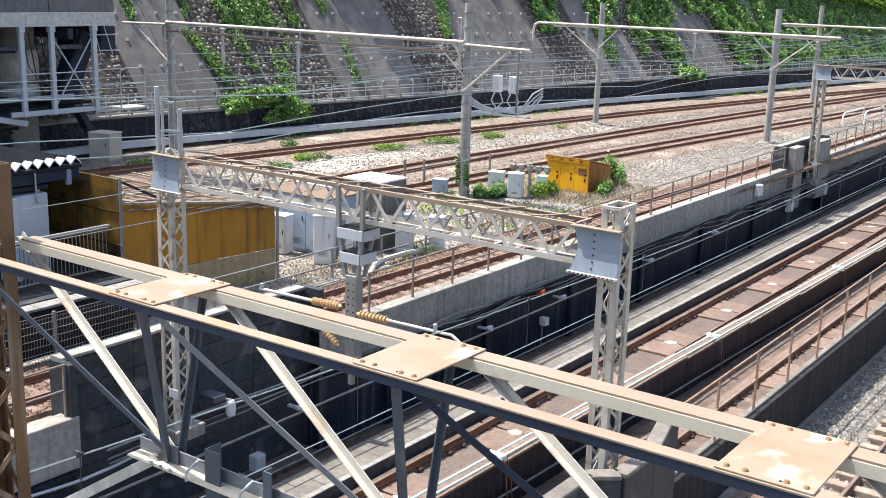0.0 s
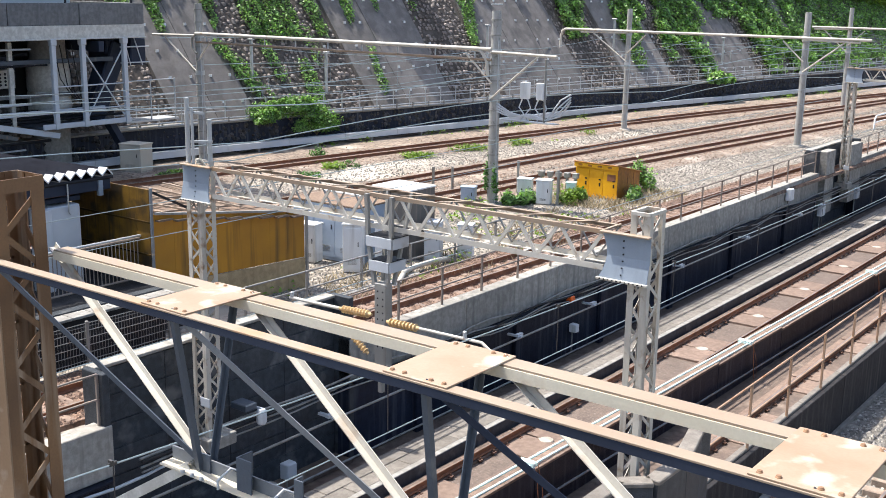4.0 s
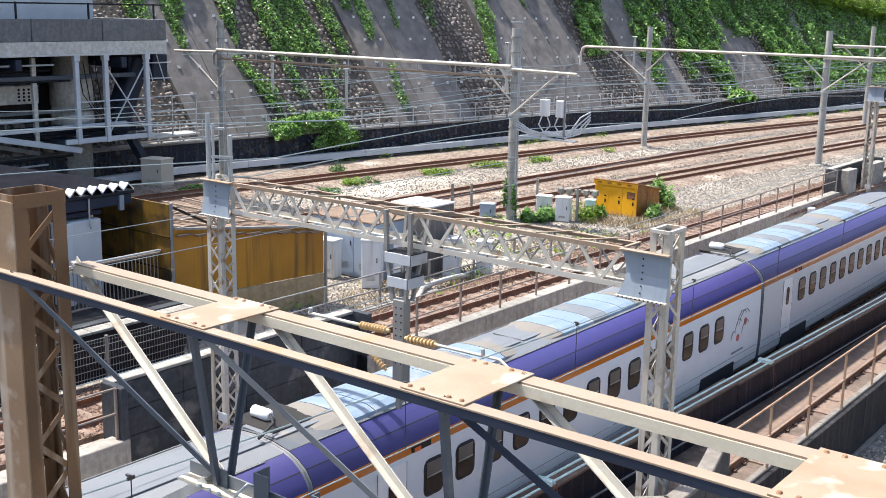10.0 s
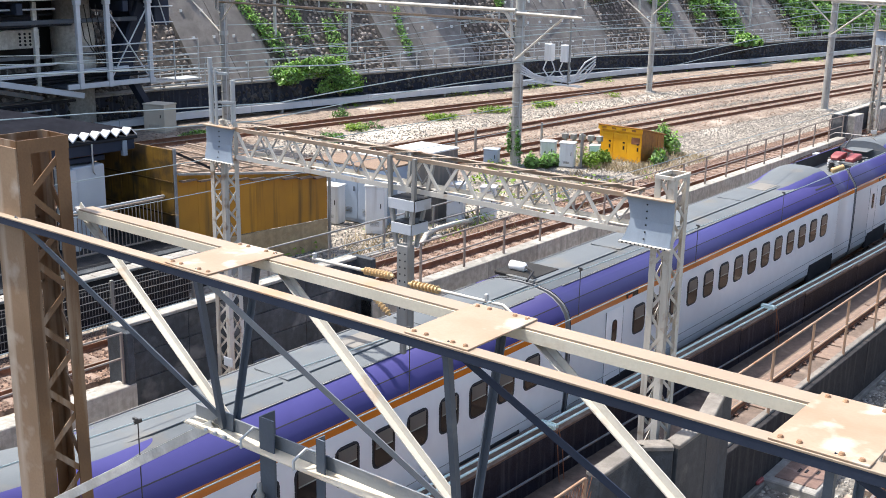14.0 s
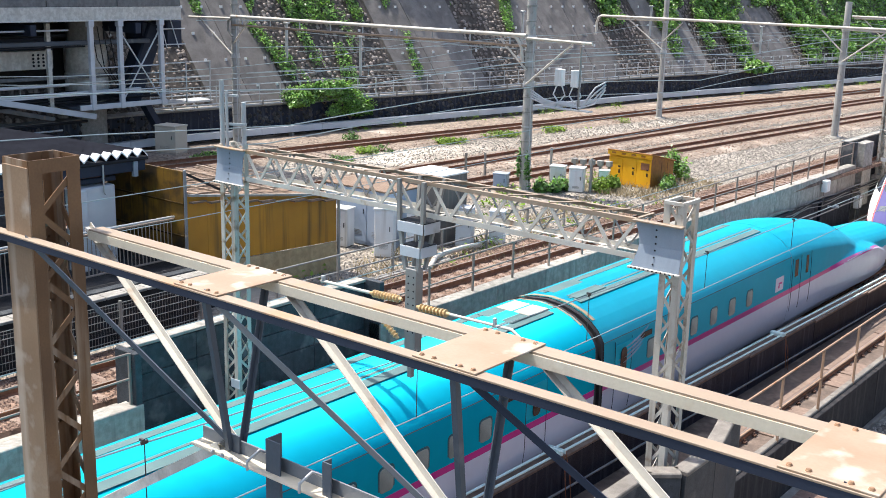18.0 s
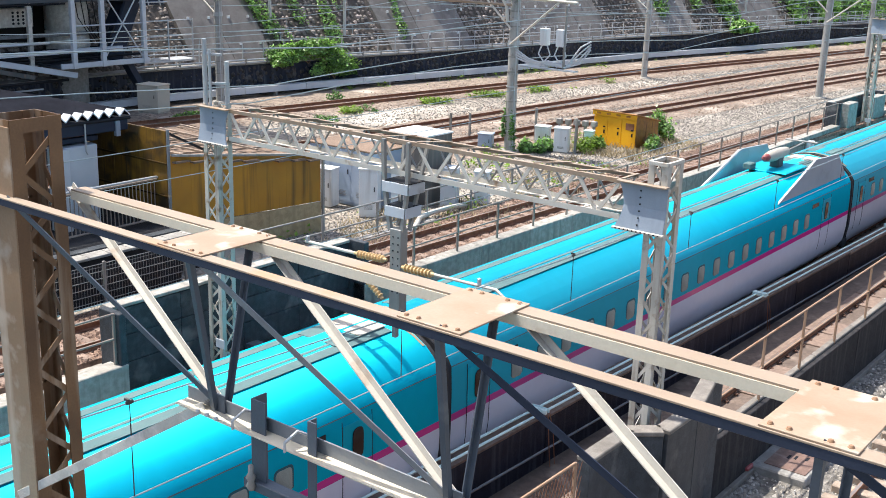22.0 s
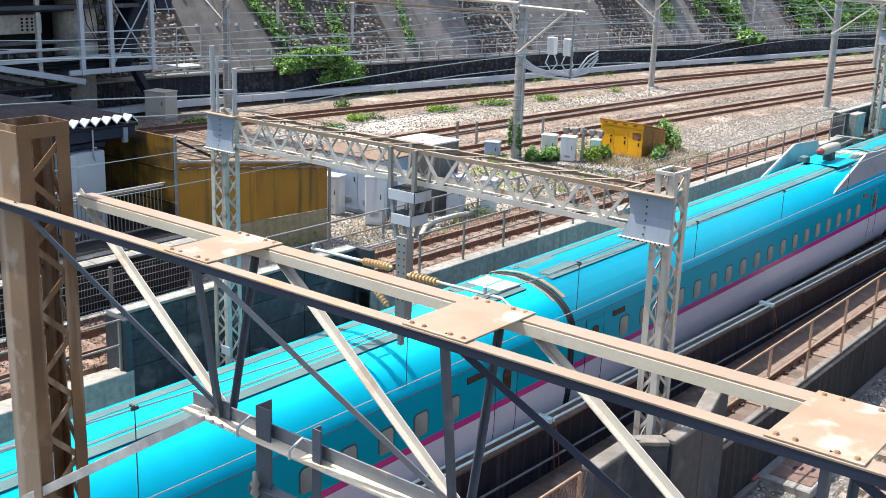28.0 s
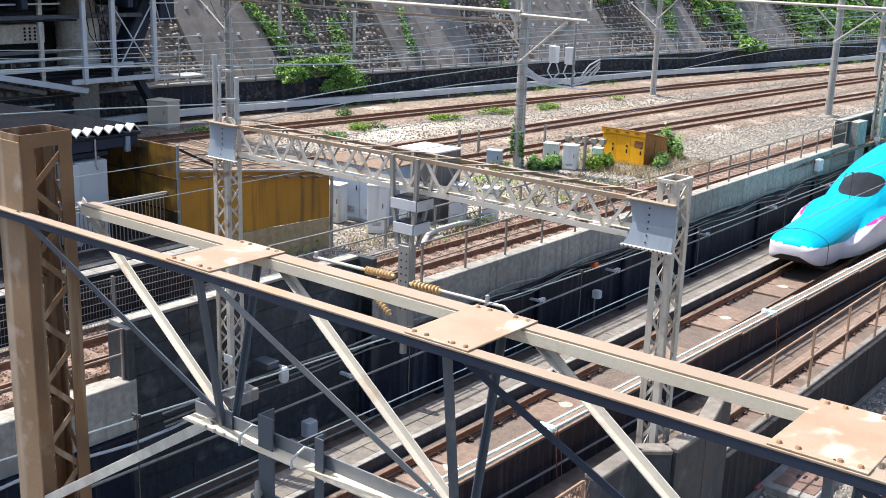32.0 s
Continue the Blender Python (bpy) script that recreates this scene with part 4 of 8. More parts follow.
def gantry(y, detail):
    XL, XR, Z0, Z1 = -17.43, -7.295, 7.22, 7.86
    ga = thing("lattice_gantry", (-12.5, y, LOW), "white lattice gantry with rusty top members over the sunken tracks", "gantry", "gantries over the tracks")
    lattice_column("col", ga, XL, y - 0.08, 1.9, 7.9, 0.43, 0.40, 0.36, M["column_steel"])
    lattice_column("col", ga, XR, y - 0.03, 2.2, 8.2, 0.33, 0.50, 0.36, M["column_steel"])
    part("pedestal", Geo().box((XL, y, 1.78), (0.7, 0.8, 0.28), 0, 0.02), M["parapet"], ga, "concrete corbel under the column")
    part("pedestal", Geo().box((XR, y, 2.0), (0.6, 0.9, 0.4), 0, 0.02), M["old_concrete"], ga)
    joint_box(ga, -17.70, -16.83, y, 1)
    joint_box(ga, -7.92, -7.10, y, -1)
    x0, x1 = -16.86, -7.9
    for s in (-1, 1):
        yy = y + s * 0.27
        part("top_chord", Geo().angle((x0, yy, Z1), (x1, yy, Z1), 0.07, 0.012, (0, -s, 0), (0, 0, -1)), M["cream"], ga, "cream top chord with rust")
        part("bottom_chord", Geo().angle((x0, yy, Z0), (x1, yy, Z0), 0.09, 0.012, (0, -s, 0), (0, 0, 1)), M["white_steel"], ga)
        n = 11
        for i in range(n):
            xa, xb = x0 + (x1 - x0) * i / n, x0 + (x1 - x0) * (i + 1) / n
            xm = (xa + xb) / 2
            for p, q in (((xa + 0.03, Z1 - 0.05), (xm, Z0 + 0.05)), ((xm, Z0 + 0.05), (xb - 0.03, Z1 - 0.05))):
                # rear bars drawn thinner and in a darker colour to stand for shadow
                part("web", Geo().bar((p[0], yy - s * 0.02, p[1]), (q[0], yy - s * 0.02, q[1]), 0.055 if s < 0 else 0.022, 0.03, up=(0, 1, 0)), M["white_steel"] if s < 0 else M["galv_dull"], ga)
    for i in range(12):
        xa = x0 + (x1 - x0) * i / 11
        part("top_tie", Geo().bar((xa, y - 0.25, Z1 + 0.01), (xa + (0.4 if i < 11 else 0), y + 0.25, Z1 + 0.01), 0.05, 0.012), M["cream"], ga)
        part("bottom_tie", Geo().bar((xa, y - 0.25, Z0 + 0.01), (xa, y + 0.25, Z0 + 0.01), 0.05, 0.012), M["white_steel"], ga)
    # drop post in the middle, with its insulators
    xm = -12.34
    for s in (-1, 1):
        part("drop_leg", Geo().bar((xm - 0.04 + s * 0.29, y - 0.33, 7.85), (xm - 0.03 + s * 0.27, y - 0.33, 7.05), 0.07, 0.07, up=(0, 1, 0)), M["galv_dull"], ga)
        part("drop_leg", Geo().bar((xm - 0.03 + s * 0.27, y - 0.33, 7.05), (xm + s * 0.14, y - 0.33, 6.2), 0.07, 0.07, up=(0, 1, 0)), M["galv_dull"], ga)
        part("drop_leg", Geo().bar((xm + s * 0.28, y + 0.2, 7.85), (xm + s * 0.13, y - 0.12, 6.2), 0.06, 0.06, up=(0, 1, 0)), M["galv_dull"], ga)
    for z, h, w in ((7.0, 0.19, 0.60), (6.56, 0.19, 0.46)):
        part("batten_plate", Geo().box((xm - 0.02, y - 0.37, z), (w, 0.016, h), 0, 0.004).box((xm + w / 2, y - 0.14, z), (0.016, 0.44, h)), M["palegrey"], ga)
        part("batten_shelf", Geo().box((xm, y - 0.14, z + h / 2 + 0.012), (w, 0.42, 0.012)), M["dark"], ga)
    part("drop_post", Geo().box((xm + 0.02, y - 0.28, 5.35), (0.26, 0.2, 1.8), 0, 0.01), M["galv_dull"], ga)
    hole = Geo().lathe((0, 0, 0), (0, -1, 0), [(0, 0.017), (0.006, 0.017)], 8).mesh("bolt_hole", [M["dark"]])
    for i in range(9):
        for dx in (-0.03, 0.09):
            piece("bolt_hole", hole, ga, (xm + dx, y - 0.380, 6.1 - i * 0.13))
    part("drop_tip", Geo().box((xm - 0.04, y - 0.26, 4.34), (0.1, 0.1, 0.4), 0, 0.01), M["galv_dull"], ga)
    if detail:
        insulator(ga, (xm - 0.14, y - 0.42, 5.65), (xm - 0.92, y - 0.42, 5.62), 9, 0.075)
        insulator(ga, (xm + 0.22, y - 0.42, 5.59), (xm + 0.98, y - 0.42, 5.61), 8, 0.075)
        insulator(ga, (xm - 0.22, y - 0.42, 4.89), (xm - 0.70, y - 0.42, 5.21), 7, 0.065)
        part("support_arm", Geo().tube([(xm - 0.92, y - 0.42, 5.62), (xm - 2.2, y - 0.42, 5.60)], 0.035, 8), M["white_steel"], ga)
        part("support_arm", Geo().tube([(xm + 0.98, y - 0.42, 5.61), (xm + 2.3, y - 0.42, 5.63), (xm + 2.5, y - 0.42, 5.51)], 0.03, 8), M["white_steel"], ga)
        part("arm_clamp", Geo().box((xm + 1.95, y - 0.42, 5.70), (0.06, 0.06, 0.12), 0, 0.01), M["galv"], ga)
        part("arm_clamp", Geo().box((xm - 2.15, y - 0.42, 5.67), (0.07, 0.07, 0.1), 0, 0.01), M["galv"], ga)
        part("cable_tail", Geo().tube([(xm - 0.70, y - 0.42, 5.21), (xm - 1.0, y - 0.42, 5.35), (xm - 1.2, y - 0.42, 5.15)], 0.02, 6), M["galv"], ga)
        hw2 = Geo()
        hw2.tube([(XL - 0.2, y - 0.2, 7.84), (XL - 0.2, y - 0.2, 9.2)], 0.05, 8)
        hw2.tube([(XL + 0.12, y + 0.1, 7.84), (XL + 0.12, y + 0.1, 8.75)], 0.05, 8)
        hw2.tube([(XL - 0.05, y - 0.2, 7.84), (XL - 0.05, y - 0.2, 9.0)], 0.03, 8)
        hw2.bar((XL - 0.25, y - 0.2, 8.9), (XL + 0.2, y - 0.1, 8.9), 0.05, 0.05)
        hw2.bar((XL - 0.25, y - 0.2, 8.3), (XL + 0.2, y + 0.1, 8.3), 0.05, 0.05)
        part("column_riser", hw2, M["galv"], ga, "galvanised tubes on the column head")
    fin = Geo()
    for s in (-1, 1):
        fin.bar((XR - 0.16, y - 0.03 + s * 0.25, 8.19), (XR + 0.16, y - 0.03 + s * 0.25, 8.19), 0.05, 0.05)
        fin.bar((XR + s * 0.15, y - 0.27, 8.19), (XR + s * 0.15, y + 0.22, 8.19), 0.05, 0.05)
    part("column_head", fin, M["white_steel"], ga)
    part("sign_plate", Geo().box((XL + 0.18, y - 0.32, 2.75), (0.28, 0.02, 0.2), 0, 0.004), M["palegrey"], ga)
    return ga


gantry(GANTRY_Y[0], True)
gantry(GANTRY_Y[1], False)

# ---- catenary poles and portal pipes in the yard ----


M["pole_grey"] = mat("weathered_pole_zinc", (0.40, 0.40, 0.385), (0.30, 0.30, 0.285), rough=0.6, metal=0.1, bump=0.1, streak=(0.22, 0.215, 0.20), stain=(0.17, 0.165, 0.155), stain_at=0.6, stain_scale=6)


def pole(x, y, h, r=0.19, label="weathered grey steel catenary pole", z=UP):
    ob = thing("catenary_pole", (x, y, z), label, "pole", "catenary poles")
    part("shaft", Geo().tube([(x, y, z - 0.2), (x, y, z + h)], [r, r * 0.86], 14), M["pole_grey"], ob)
    part("footing", Geo().lathe((x, y, z - 0.05), (0, 0, 1), [(0, 0.45), (0.14, 0.42), (0.16, 0.3)], 14), M["parapet"], ob)
    for i in range(int(h / 0.62) if r > 0.215 and y < 50 else 0):
        part("strap", Geo().lathe((x, y, z + 0.9 + i * 0.62), (0, 0, 1), [(0, r * 1.04), (0.05, r * 1.04)], 12), M["galv_dull"] if i % 3 else M["galv"], ob)
    part("cable_run", Geo().tube([(x + r * 0.95, y - r * 0.5, z), (x + r * 0.88, y - r * 0.45, z + h - 1.2)], 0.03, 6), M["galv"], ob)
    for dz in (h - 1.7, h - 3.6):
        part("band", Geo().lathe((x, y, z + dz), (0, 0, 1), [(0, r * 1.12), (0.16, r * 1.1)], 14), M["galv"], ob)
    return ob


def portal(y, x0, x1, ends, z, double, bend=True):
    ob = thing("portal_beam", ((x0 + x1) / 2, y, z), "pale steel pipe beam between two catenary poles", "catenary beam", "portal beams")
    bent = [] if double or not bend else [(x0 - 0.35, y - 0.28, z - 1.25), (x0 - 0.33, y - 0.28, z - 0.45), (x0 - 0.22, y - 0.28, z - 0.14)]
    part("pipe", Geo().tube(bent + [(x0, y - 0.28, z), (x1, y - 0.28, z)], 0.085, 10), M["white_steel"], ob)
    if double:
        part("lower_pipe", Geo().tube([(x0, y - 0.26, z - 0.42), (x1, y - 0.26, z - 0.42)], 0.055, 8), M["cream"], ob)
        part("elbow", Geo().tube([(x1 - 0.9, y - 0.28, z), (x1 - 0.5, y - 0.28, z - 0.1), (x1 - 0.25, y - 0.26, z - 0.45), (x1 - 0.2, y - 0.2, z - 1.1)], 0.075, 8), M["white_steel"], ob)
        part("elbow", Geo().tube([(x0 + 0.1, y - 0.28, z), (x0 - 0.25, y - 0.3, z - 0.25), (x0 - 0.25, y - 0.3, z - 0.7), (x0 + 0.05, y - 0.28, z - 1.0)], 0.06, 8), M["galv_dull"], ob)
        n = 8
        for i in range(n + 1):
            x = x0 + (x1 - x0) * (i + 0.4) / (n + 0.8)
            part("hanger", Geo().box((x, y - 0.27, z - 0.22), (0.05, 0.04, 0.42)), M["galv"], ob)
    for xa, xb in ends:
        part("arm", Geo().tube([(xa, y - 0.28, z - 0.1), (xb, y - 0.28, z - 0.16)], 0.06, 8), M["white_steel"], ob)
        s = 1 if xb > xa else -1
        part("strut", Geo().tube([(xa, y - 0.2, z - 2.0), (xa + s * abs(xb - xa) * 0.72, y - 0.28, z - 0.2)], 0.045, 8), M["white_steel"], ob)
        part("strut", Geo().tube([(xa, y - 0.2, z - 1.4), (xa - s * 1.3, y - 0.28, z - 0.2)], 0.045, 8), M["white_steel"], ob)
    return ob


pole(-44.4, 38, 8.05, 0.22)
pole(-26.06, 38.1, 8.1, 0.23, "grey steel catenary pole with ivy at its foot")
portal(38.05, -44.4, -26.06, ((-44.4, -47.8), (-26.06, -22.9)), 9.05, True)
pole(-34.32, 65.5, 7.9, 0.2)
pole(-22.66, 65.6, 7.95, 0.22)
portal(65.55, -39.0, -18.8, ((-34.3, -37.8), (-22.66, -19.4)), 8.98, False)
pole(-28.6, 93, 8.0, 0.2)
pole(-21.6, 92.8, 8.0, 0.2)
portal(92.9, -31.6, -14.5, ((-28.6, -31.4),), 8.9, False, False)

# overhead wires: messenger, contact wire and droppers along the yard tracks, feeders on the poles
for k in (0, 1, 2):
    w = thing("overhead_line", (yard_x(k, 40), 40, 7.6), "thin overhead messenger and contact wires", "overhead wire", "overhead wires")
    sup = (-17, 10.5, 38, 65.5, 93, 120.5, 148)[2 if k == 0 else 0:]
    path, g3 = [], Geo()
    for a, b in zip(sup, sup[1:]):
        for i in range(9):
            t = i / 8
            y = a + (b - a) * t
            p = (yard_x(k, y), y, 8.5 - 0.75 * 4 * t * (1 - t))
            if 0 < i < 8:
                g3.tube([p, (p[0], p[1], 7.55)], 0.007, 4, caps=False)
            if i or not path:
                path.append(p)
    part("messenger_wire", Geo().tube(path, 0.013, 5), M["wire"], w)
    part("contact_wire", Geo().tube([(p[0], p[1], 7.55) for p in path], 0.011, 5), M["wire"], w)
    stuff("dropper_wire", g3, M["wire"], "thin dropper wires", "", w)
feed = thing("feeder_cables", (-23.5, 40, 8.5), "feeder cables strung between the poles", "overhead wire")
for x, z in ((-23.1, 8.4), (-47.5, 8.7), (-25.6, 7.0), (-45.0, 7.4), (-26.6, 6.3), (-43.6, 6.2)):
    part("feeder", Geo().tube([(x + 0.04 * (y - 38), y, z - 0.5 * (1 - abs(math.cos((y - 38) / 27.5 * math.pi)))) for y in line_y(-20 if x > -40 else 38, 148, 3.4)], 0.021, 5), M["wire"], feed)
track_wire = thing("trench_wires", (-14.2, 30, 5.2), "contact and messenger wires over the sunken tracks", "overhead wire")
for x, z in ((-14.9, 5.34), (-18.6, 6.9), (-18.9, 6.1)):
    part("wire", Geo().tube([(x, -40, z), (x, 14.6, z), (x, 58, z), (x, 120, z)], 0.010, 5), M["wire"], track_wire)

near_line = thing("overhead_line", (TRACK_B, 20, 5.6), "messenger wire with droppers and clamps over the sunken track", "overhead wire", "overhead wires")
drop_y = [7.0 + 4.86 * (i - 3) for i in range(24)]
part("messenger_wire", Geo().tube([(TRACK_B, y, 5.62 + 0.0009 * (y - 30) ** 2 * (1 if y < 60 else 0.3)) for y in line_y(-20, 100, 4)], 0.012, 5), M["wire"], near_line)
part("contact_wire", Geo().tube([(TRACK_B, -20, 4.9), (TRACK_B, 100, 4.9)], 0.01, 5), M["wire"], near_line)
for y in drop_y:
    zt = 5.62 + 0.0009 * (y - 30) ** 2 * (1 if y < 60 else 0.3)
    part("dropper", Geo().tube([(TRACK_B, y, zt), (TRACK_B, y, 4.9)], 0.008, 5), M["panto_dark"], near_line)
    part("clamp", Geo().box((TRACK_B, y, zt + 0.01), (0.03, 0.11, 0.05), 0, 0.008).box((TRACK_B, y - 0.03, zt + 0.05), (0.07, 0.03, 0.03)), M["panto_dark"], near_line)

# ---- fences ----


def rail_fence(name, label, path, mt, post_every, h, rails=2, r=0.03, group=""):
    """Posts with rails along a path of (x, y, z) points, straight in each stretch."""
    ob = thing(name, path[0], label, "fence", group)
    for a, b in zip(path, path[1:]):
        a, b = Vector(a), Vector(b)
        n = max(1, round((b - a).length / post_every))
        for i in range(n + 1):
            p = a + (b - a) * i / n
            part("post", Geo().bar(p - Vector((0, 0, 0.05)), p + Vector((0, 0, h)), r * 2, r * 2, up=(0, 1, 0), bev=0.006), mt, ob)
        for k in range(rails):
            z = h * (1 - 0.48 * k) - 0.01
            part("rail", Geo().tube([a + Vector((0, 0, z)), b + Vector((0, 0, z))], r * 0.9, 8), mt, ob)
    return ob


M["tan_rail"] = mat("rusted_tan_paint", (0.38, 0.25, 0.165), (0.29, 0.175, 0.105), rough=0.6, bump=0.1, stain=(0.26, 0.12, 0.05), stain_at=0.58, stain_scale=4)
rail_fence("trench_fence", "rusted tan railing on the trench wall", [(WALL_R, 17.3, 2.86), (WALL_R, 100, 2.86)], M["tan_rail"], 2.1, 1.3, 2, 0.024, "trench railings")
nf = rail_fence("trench_fence", "rusted tan railing with wire mesh by the parapet", [(WALL_R, -12, 2.86), (WALL_R, 12.5, 2.86)], M["tan_rail"], 2.1, 1.3, 2, 0.024, "trench railings")
mesh = Geo()
for i in range(60):
    y = 6.5 + i * 0.1
    mesh.tube([(WALL_R, y, 2.9), (WALL_R, y + 0.5, 4.1)], 0.006, 4, caps=False)
    mesh.tube([(WALL_R, y + 0.5, 2.9), (WALL_R, y, 4.1)], 0.006, 4, caps=False)
stuff("wire_mesh", mesh, M["rust_dark"], "rusty wire mesh", "", nf)
M["brown_rail"] = mat("weathered_rail_paint", (0.27, 0.225, 0.19), (0.20, 0.16, 0.135), rough=0.65, bump=0.1)
rail_fence("yard_fence", "weathered brown railing on the parapet", [(-17.78, 19.8, 2.8), (-17.78, 54.4, 2.8)], M["brown_rail"], 1.9, 1.1, 2, 0.028, "yard railings")
rail_fence("yard_fence", "weathered brown railing on the parapet", [(-17.78, 61.2, 2.8), (-17.78, 110, 2.8)], M["brown_rail"], 1.9, 1.1, 2, 0.028, "yard railings")
rail_fence("yard_fence", "weathered brown railing on the parapet", [(-17.78, -8, 2.8), (-17.78, 12.3, 2.8)], M["brown_rail"], 1.9, 1.1, 2, 0.028, "yard railings")
rail_fence("side_fence", "dull steel railing beside the ballast", [(-21.3, 19.5, UP), (-21.1, 33.5, UP)], M["galv_dull"], 2.4, 1.05, 2, 0.032)

# wire-mesh fence beyond the yard track, and a barred dark fence on the platform
mf = thing("mesh_fence", (-21.4, 13, UP), "grey steel mesh fence beside the rails", "fence")
for y in (5.0, 7.4, 9.8, 12.2, 14.6, 17.0):
    part("post", Geo().bar((-21.35, y, UP), (-21.35, y, UP + 1.25), 0.07, 0.07, up=(0, 1, 0), bev=0.006), M["galv_dull"], mf)
for z in (0.12, 0.3, 0.48, 0.66, 0.84, 1.02, 1.2):
    part("mesh_wire", Geo().tube([(-21.35, 5, UP + z), (-21.35, 17, UP + z)], 0.011, 5), M["galv_dull"], mf)
mw = Geo()
for i in range(150):
    mw.tube([(-21.35, 5 + i * 0.08, UP + 0.1), (-21.35, 5 + i * 0.08, UP + 1.22)], 0.005, 4, caps=False)
stuff("upright_wire_mesh", mw, M["galv_dull"], "thin upright wires", "", mf)
# added dark sheet in place of the shade seen through the wires
part("mesh_shade", Geo().box((-21.55, 11, UP + 0.6), (0.04, 12, 0.9)), M["dark"], mf, "dark sheet standing for the shade behind the mesh")

pl = tagged(new("platform"), "dark asphalt platform with pale edge slabs", "platform", "", "structure")
ORIGIN[pl.name] = Vector((0, 0, 0))
part("platform_base", Geo().box((-27.3, 4.0, UP + 0.5), (9.6, 29.0, 1.0), 0, 0.02), M["asphalt"], pl)
pe = Geo().box((0, 0, 0), (0.42, 0.58, 0.07), 0, 0.01).mesh("edge_slab", [M["cap"]])
for i in range(24):
    piece("edge_slab", pe, pl, (-22.55, 4.4 + i * 0.6, UP + 1.02))
part("tactile_line", Geo().box((-23.1, 4.0, UP + 1.01), (0.3, 29, 0.03)), M["niche"], pl)

bf = thing("barred_fence", (-24.0, 14, UP + 1), "dark steel fence with upright bars", "fence")
for x, y0, y1 in ((-24.05, 9.0, 18.3),):
    for z in (0.12, 1.22):
        part("rail", Geo().tube([(x, y0, UP + 1 + z), (x, y1, UP + 1 + z)], 0.03, 8), M["brown_rail"], bf)
    n = 78
    for i in range(n + 1):
        part("bar", Geo().box((x, y0 + (y1 - y0) * i / n, UP + 1.67), (0.02, 0.02, 1.1)), M["brown_rail"], bf)
part("top_rail", Geo().tube([(-24.0, 9, UP + 2.3), (-24.0, 18.2, UP + 2.3), (-24.0, 18.55, UP + 2.2), (-24.0, 18.6, UP + 1.0)], 0.035, 8), M["galv"], bf, "pale bent handrail")

# ---- ochre hoarding round a low shed ----
ho = thing("ochre_hoarding", (-23.2, 20.7, UP), "ochre sheet-panel enclosure with a rough plank roof", "hoarding")
for i in range(8):
    ya, yb = 18.3 + i * 0.63, 18.3 + (i + 1) * 0.63
    xa, xb = -23.5 + 0.7 * i / 8, -23.5 + 0.7 * (i + 1) / 8
    za, zb = 5.42 - 0.58 * i / 8, 5.42 - 0.58 * (i + 1) / 8
    g = Geo()
    g.v = [(xa, ya, 3.45), (xb, yb - 0.004, 3.45), (xb, yb - 0.004, zb), (xa, ya, za), (xa - 0.05, ya, 3.45), (xb - 0.05, yb - 0.004, 3.45), (xb - 0.05, yb - 0.004, zb), (xa - 0.05, ya, za)]
    g.f = [(0, 1, 2, 3), (7, 6, 5, 4), (0, 4, 5, 1), (1, 5, 6, 2), (2, 6, 7, 3), (3, 7, 4, 0)]
    g.mi, g.smooth = [0] * 6, [False] * 6
    part("panel", g, M["ochre"], ho)
    part("lower_panel", Geo().bar((xa, ya, (UP + 3.43) / 2), (xb, yb - 0.004, (UP + 3.43) / 2), 0.05, 3.43 - UP), M["ochre_pale"], ho)
for i in range(6):
    xa, xb = -23.58 - i * 0.58, -23.58 - (i + 1) * 0.58
    for j in range(4):
        # shadow on the tall side is in the colours, deepest in the bottom row
        part("tall_panel", Geo().bar((xa - 0.004, 18.28, 2.95 + j * 0.9), (xb + 0.004, 18.28, 2.95 + j * 0.9), 0.05, 0.892, 0, bev=0.004), M["ochre_shade"] if j == 0 else M["ochre_dark"], ho)
for j in range(3):
    part("panel_rail", Geo().bar((-23.56, 18.24, 3.4 + j * 0.9), (-27.05, 18.24, 3.4 + j * 0.9), 0.03, 0.045), M["ochre_shade"], ho)
part("corner_post", Geo().box((-23.52, 18.28, 4.32), (0.07, 0.07, 3.64), 0, 0.008), M["steelgrey"], ho)
part("end_post", Geo().box((-22.78, 23.42, 3.7), (0.08, 0.08, 2.4), 0, 0.008), M["galv_dull"], ho)
for i in range(9):
    y = 18.6 + i * 0.55
    part("roof_plank", Geo().bar((-23.3 + 0.08 * i, y, 5.25 - 0.06 * i), (-28.4, y + 0.2, 5.1), 0.48, 0.04), M["planks"], ho)
for i in range(6):
    part("cross_batten", Geo().bar((-23.5, 18.9 + i * 0.85, 5.36 - 0.06 * i), (-28.3, 19.1 + i * 0.85, 5.18), 0.05, 0.05), M["sleeper_pale"], ho, "pale roof batten")
part("roof_edge", Geo().bar((-23.42, 18.3, 5.46), (-22.74, 23.4, 4.88), 0.09, 0.06), M["galv_dull"], ho)
for i in range(4):
    part("batten", Geo().bar((-24.3 - i * 1.1, 18.4, 5.32), (-24.1 - i * 1.1, 23.4, 4.98), 0.06, 0.05), M["sleeper_pale"], ho)
part("prop", Geo().bar((-23.6, 18.4, 6.0), (-23.9, 19.9, 5.3), 0.06, 0.06), M["dark"], ho)
part("back_panel", Geo().box((-28.4, 22.0, 3.75), (0.06, 3.4, 2.5)), M["ochre"], ho)

# ---- huts and cabinets ----


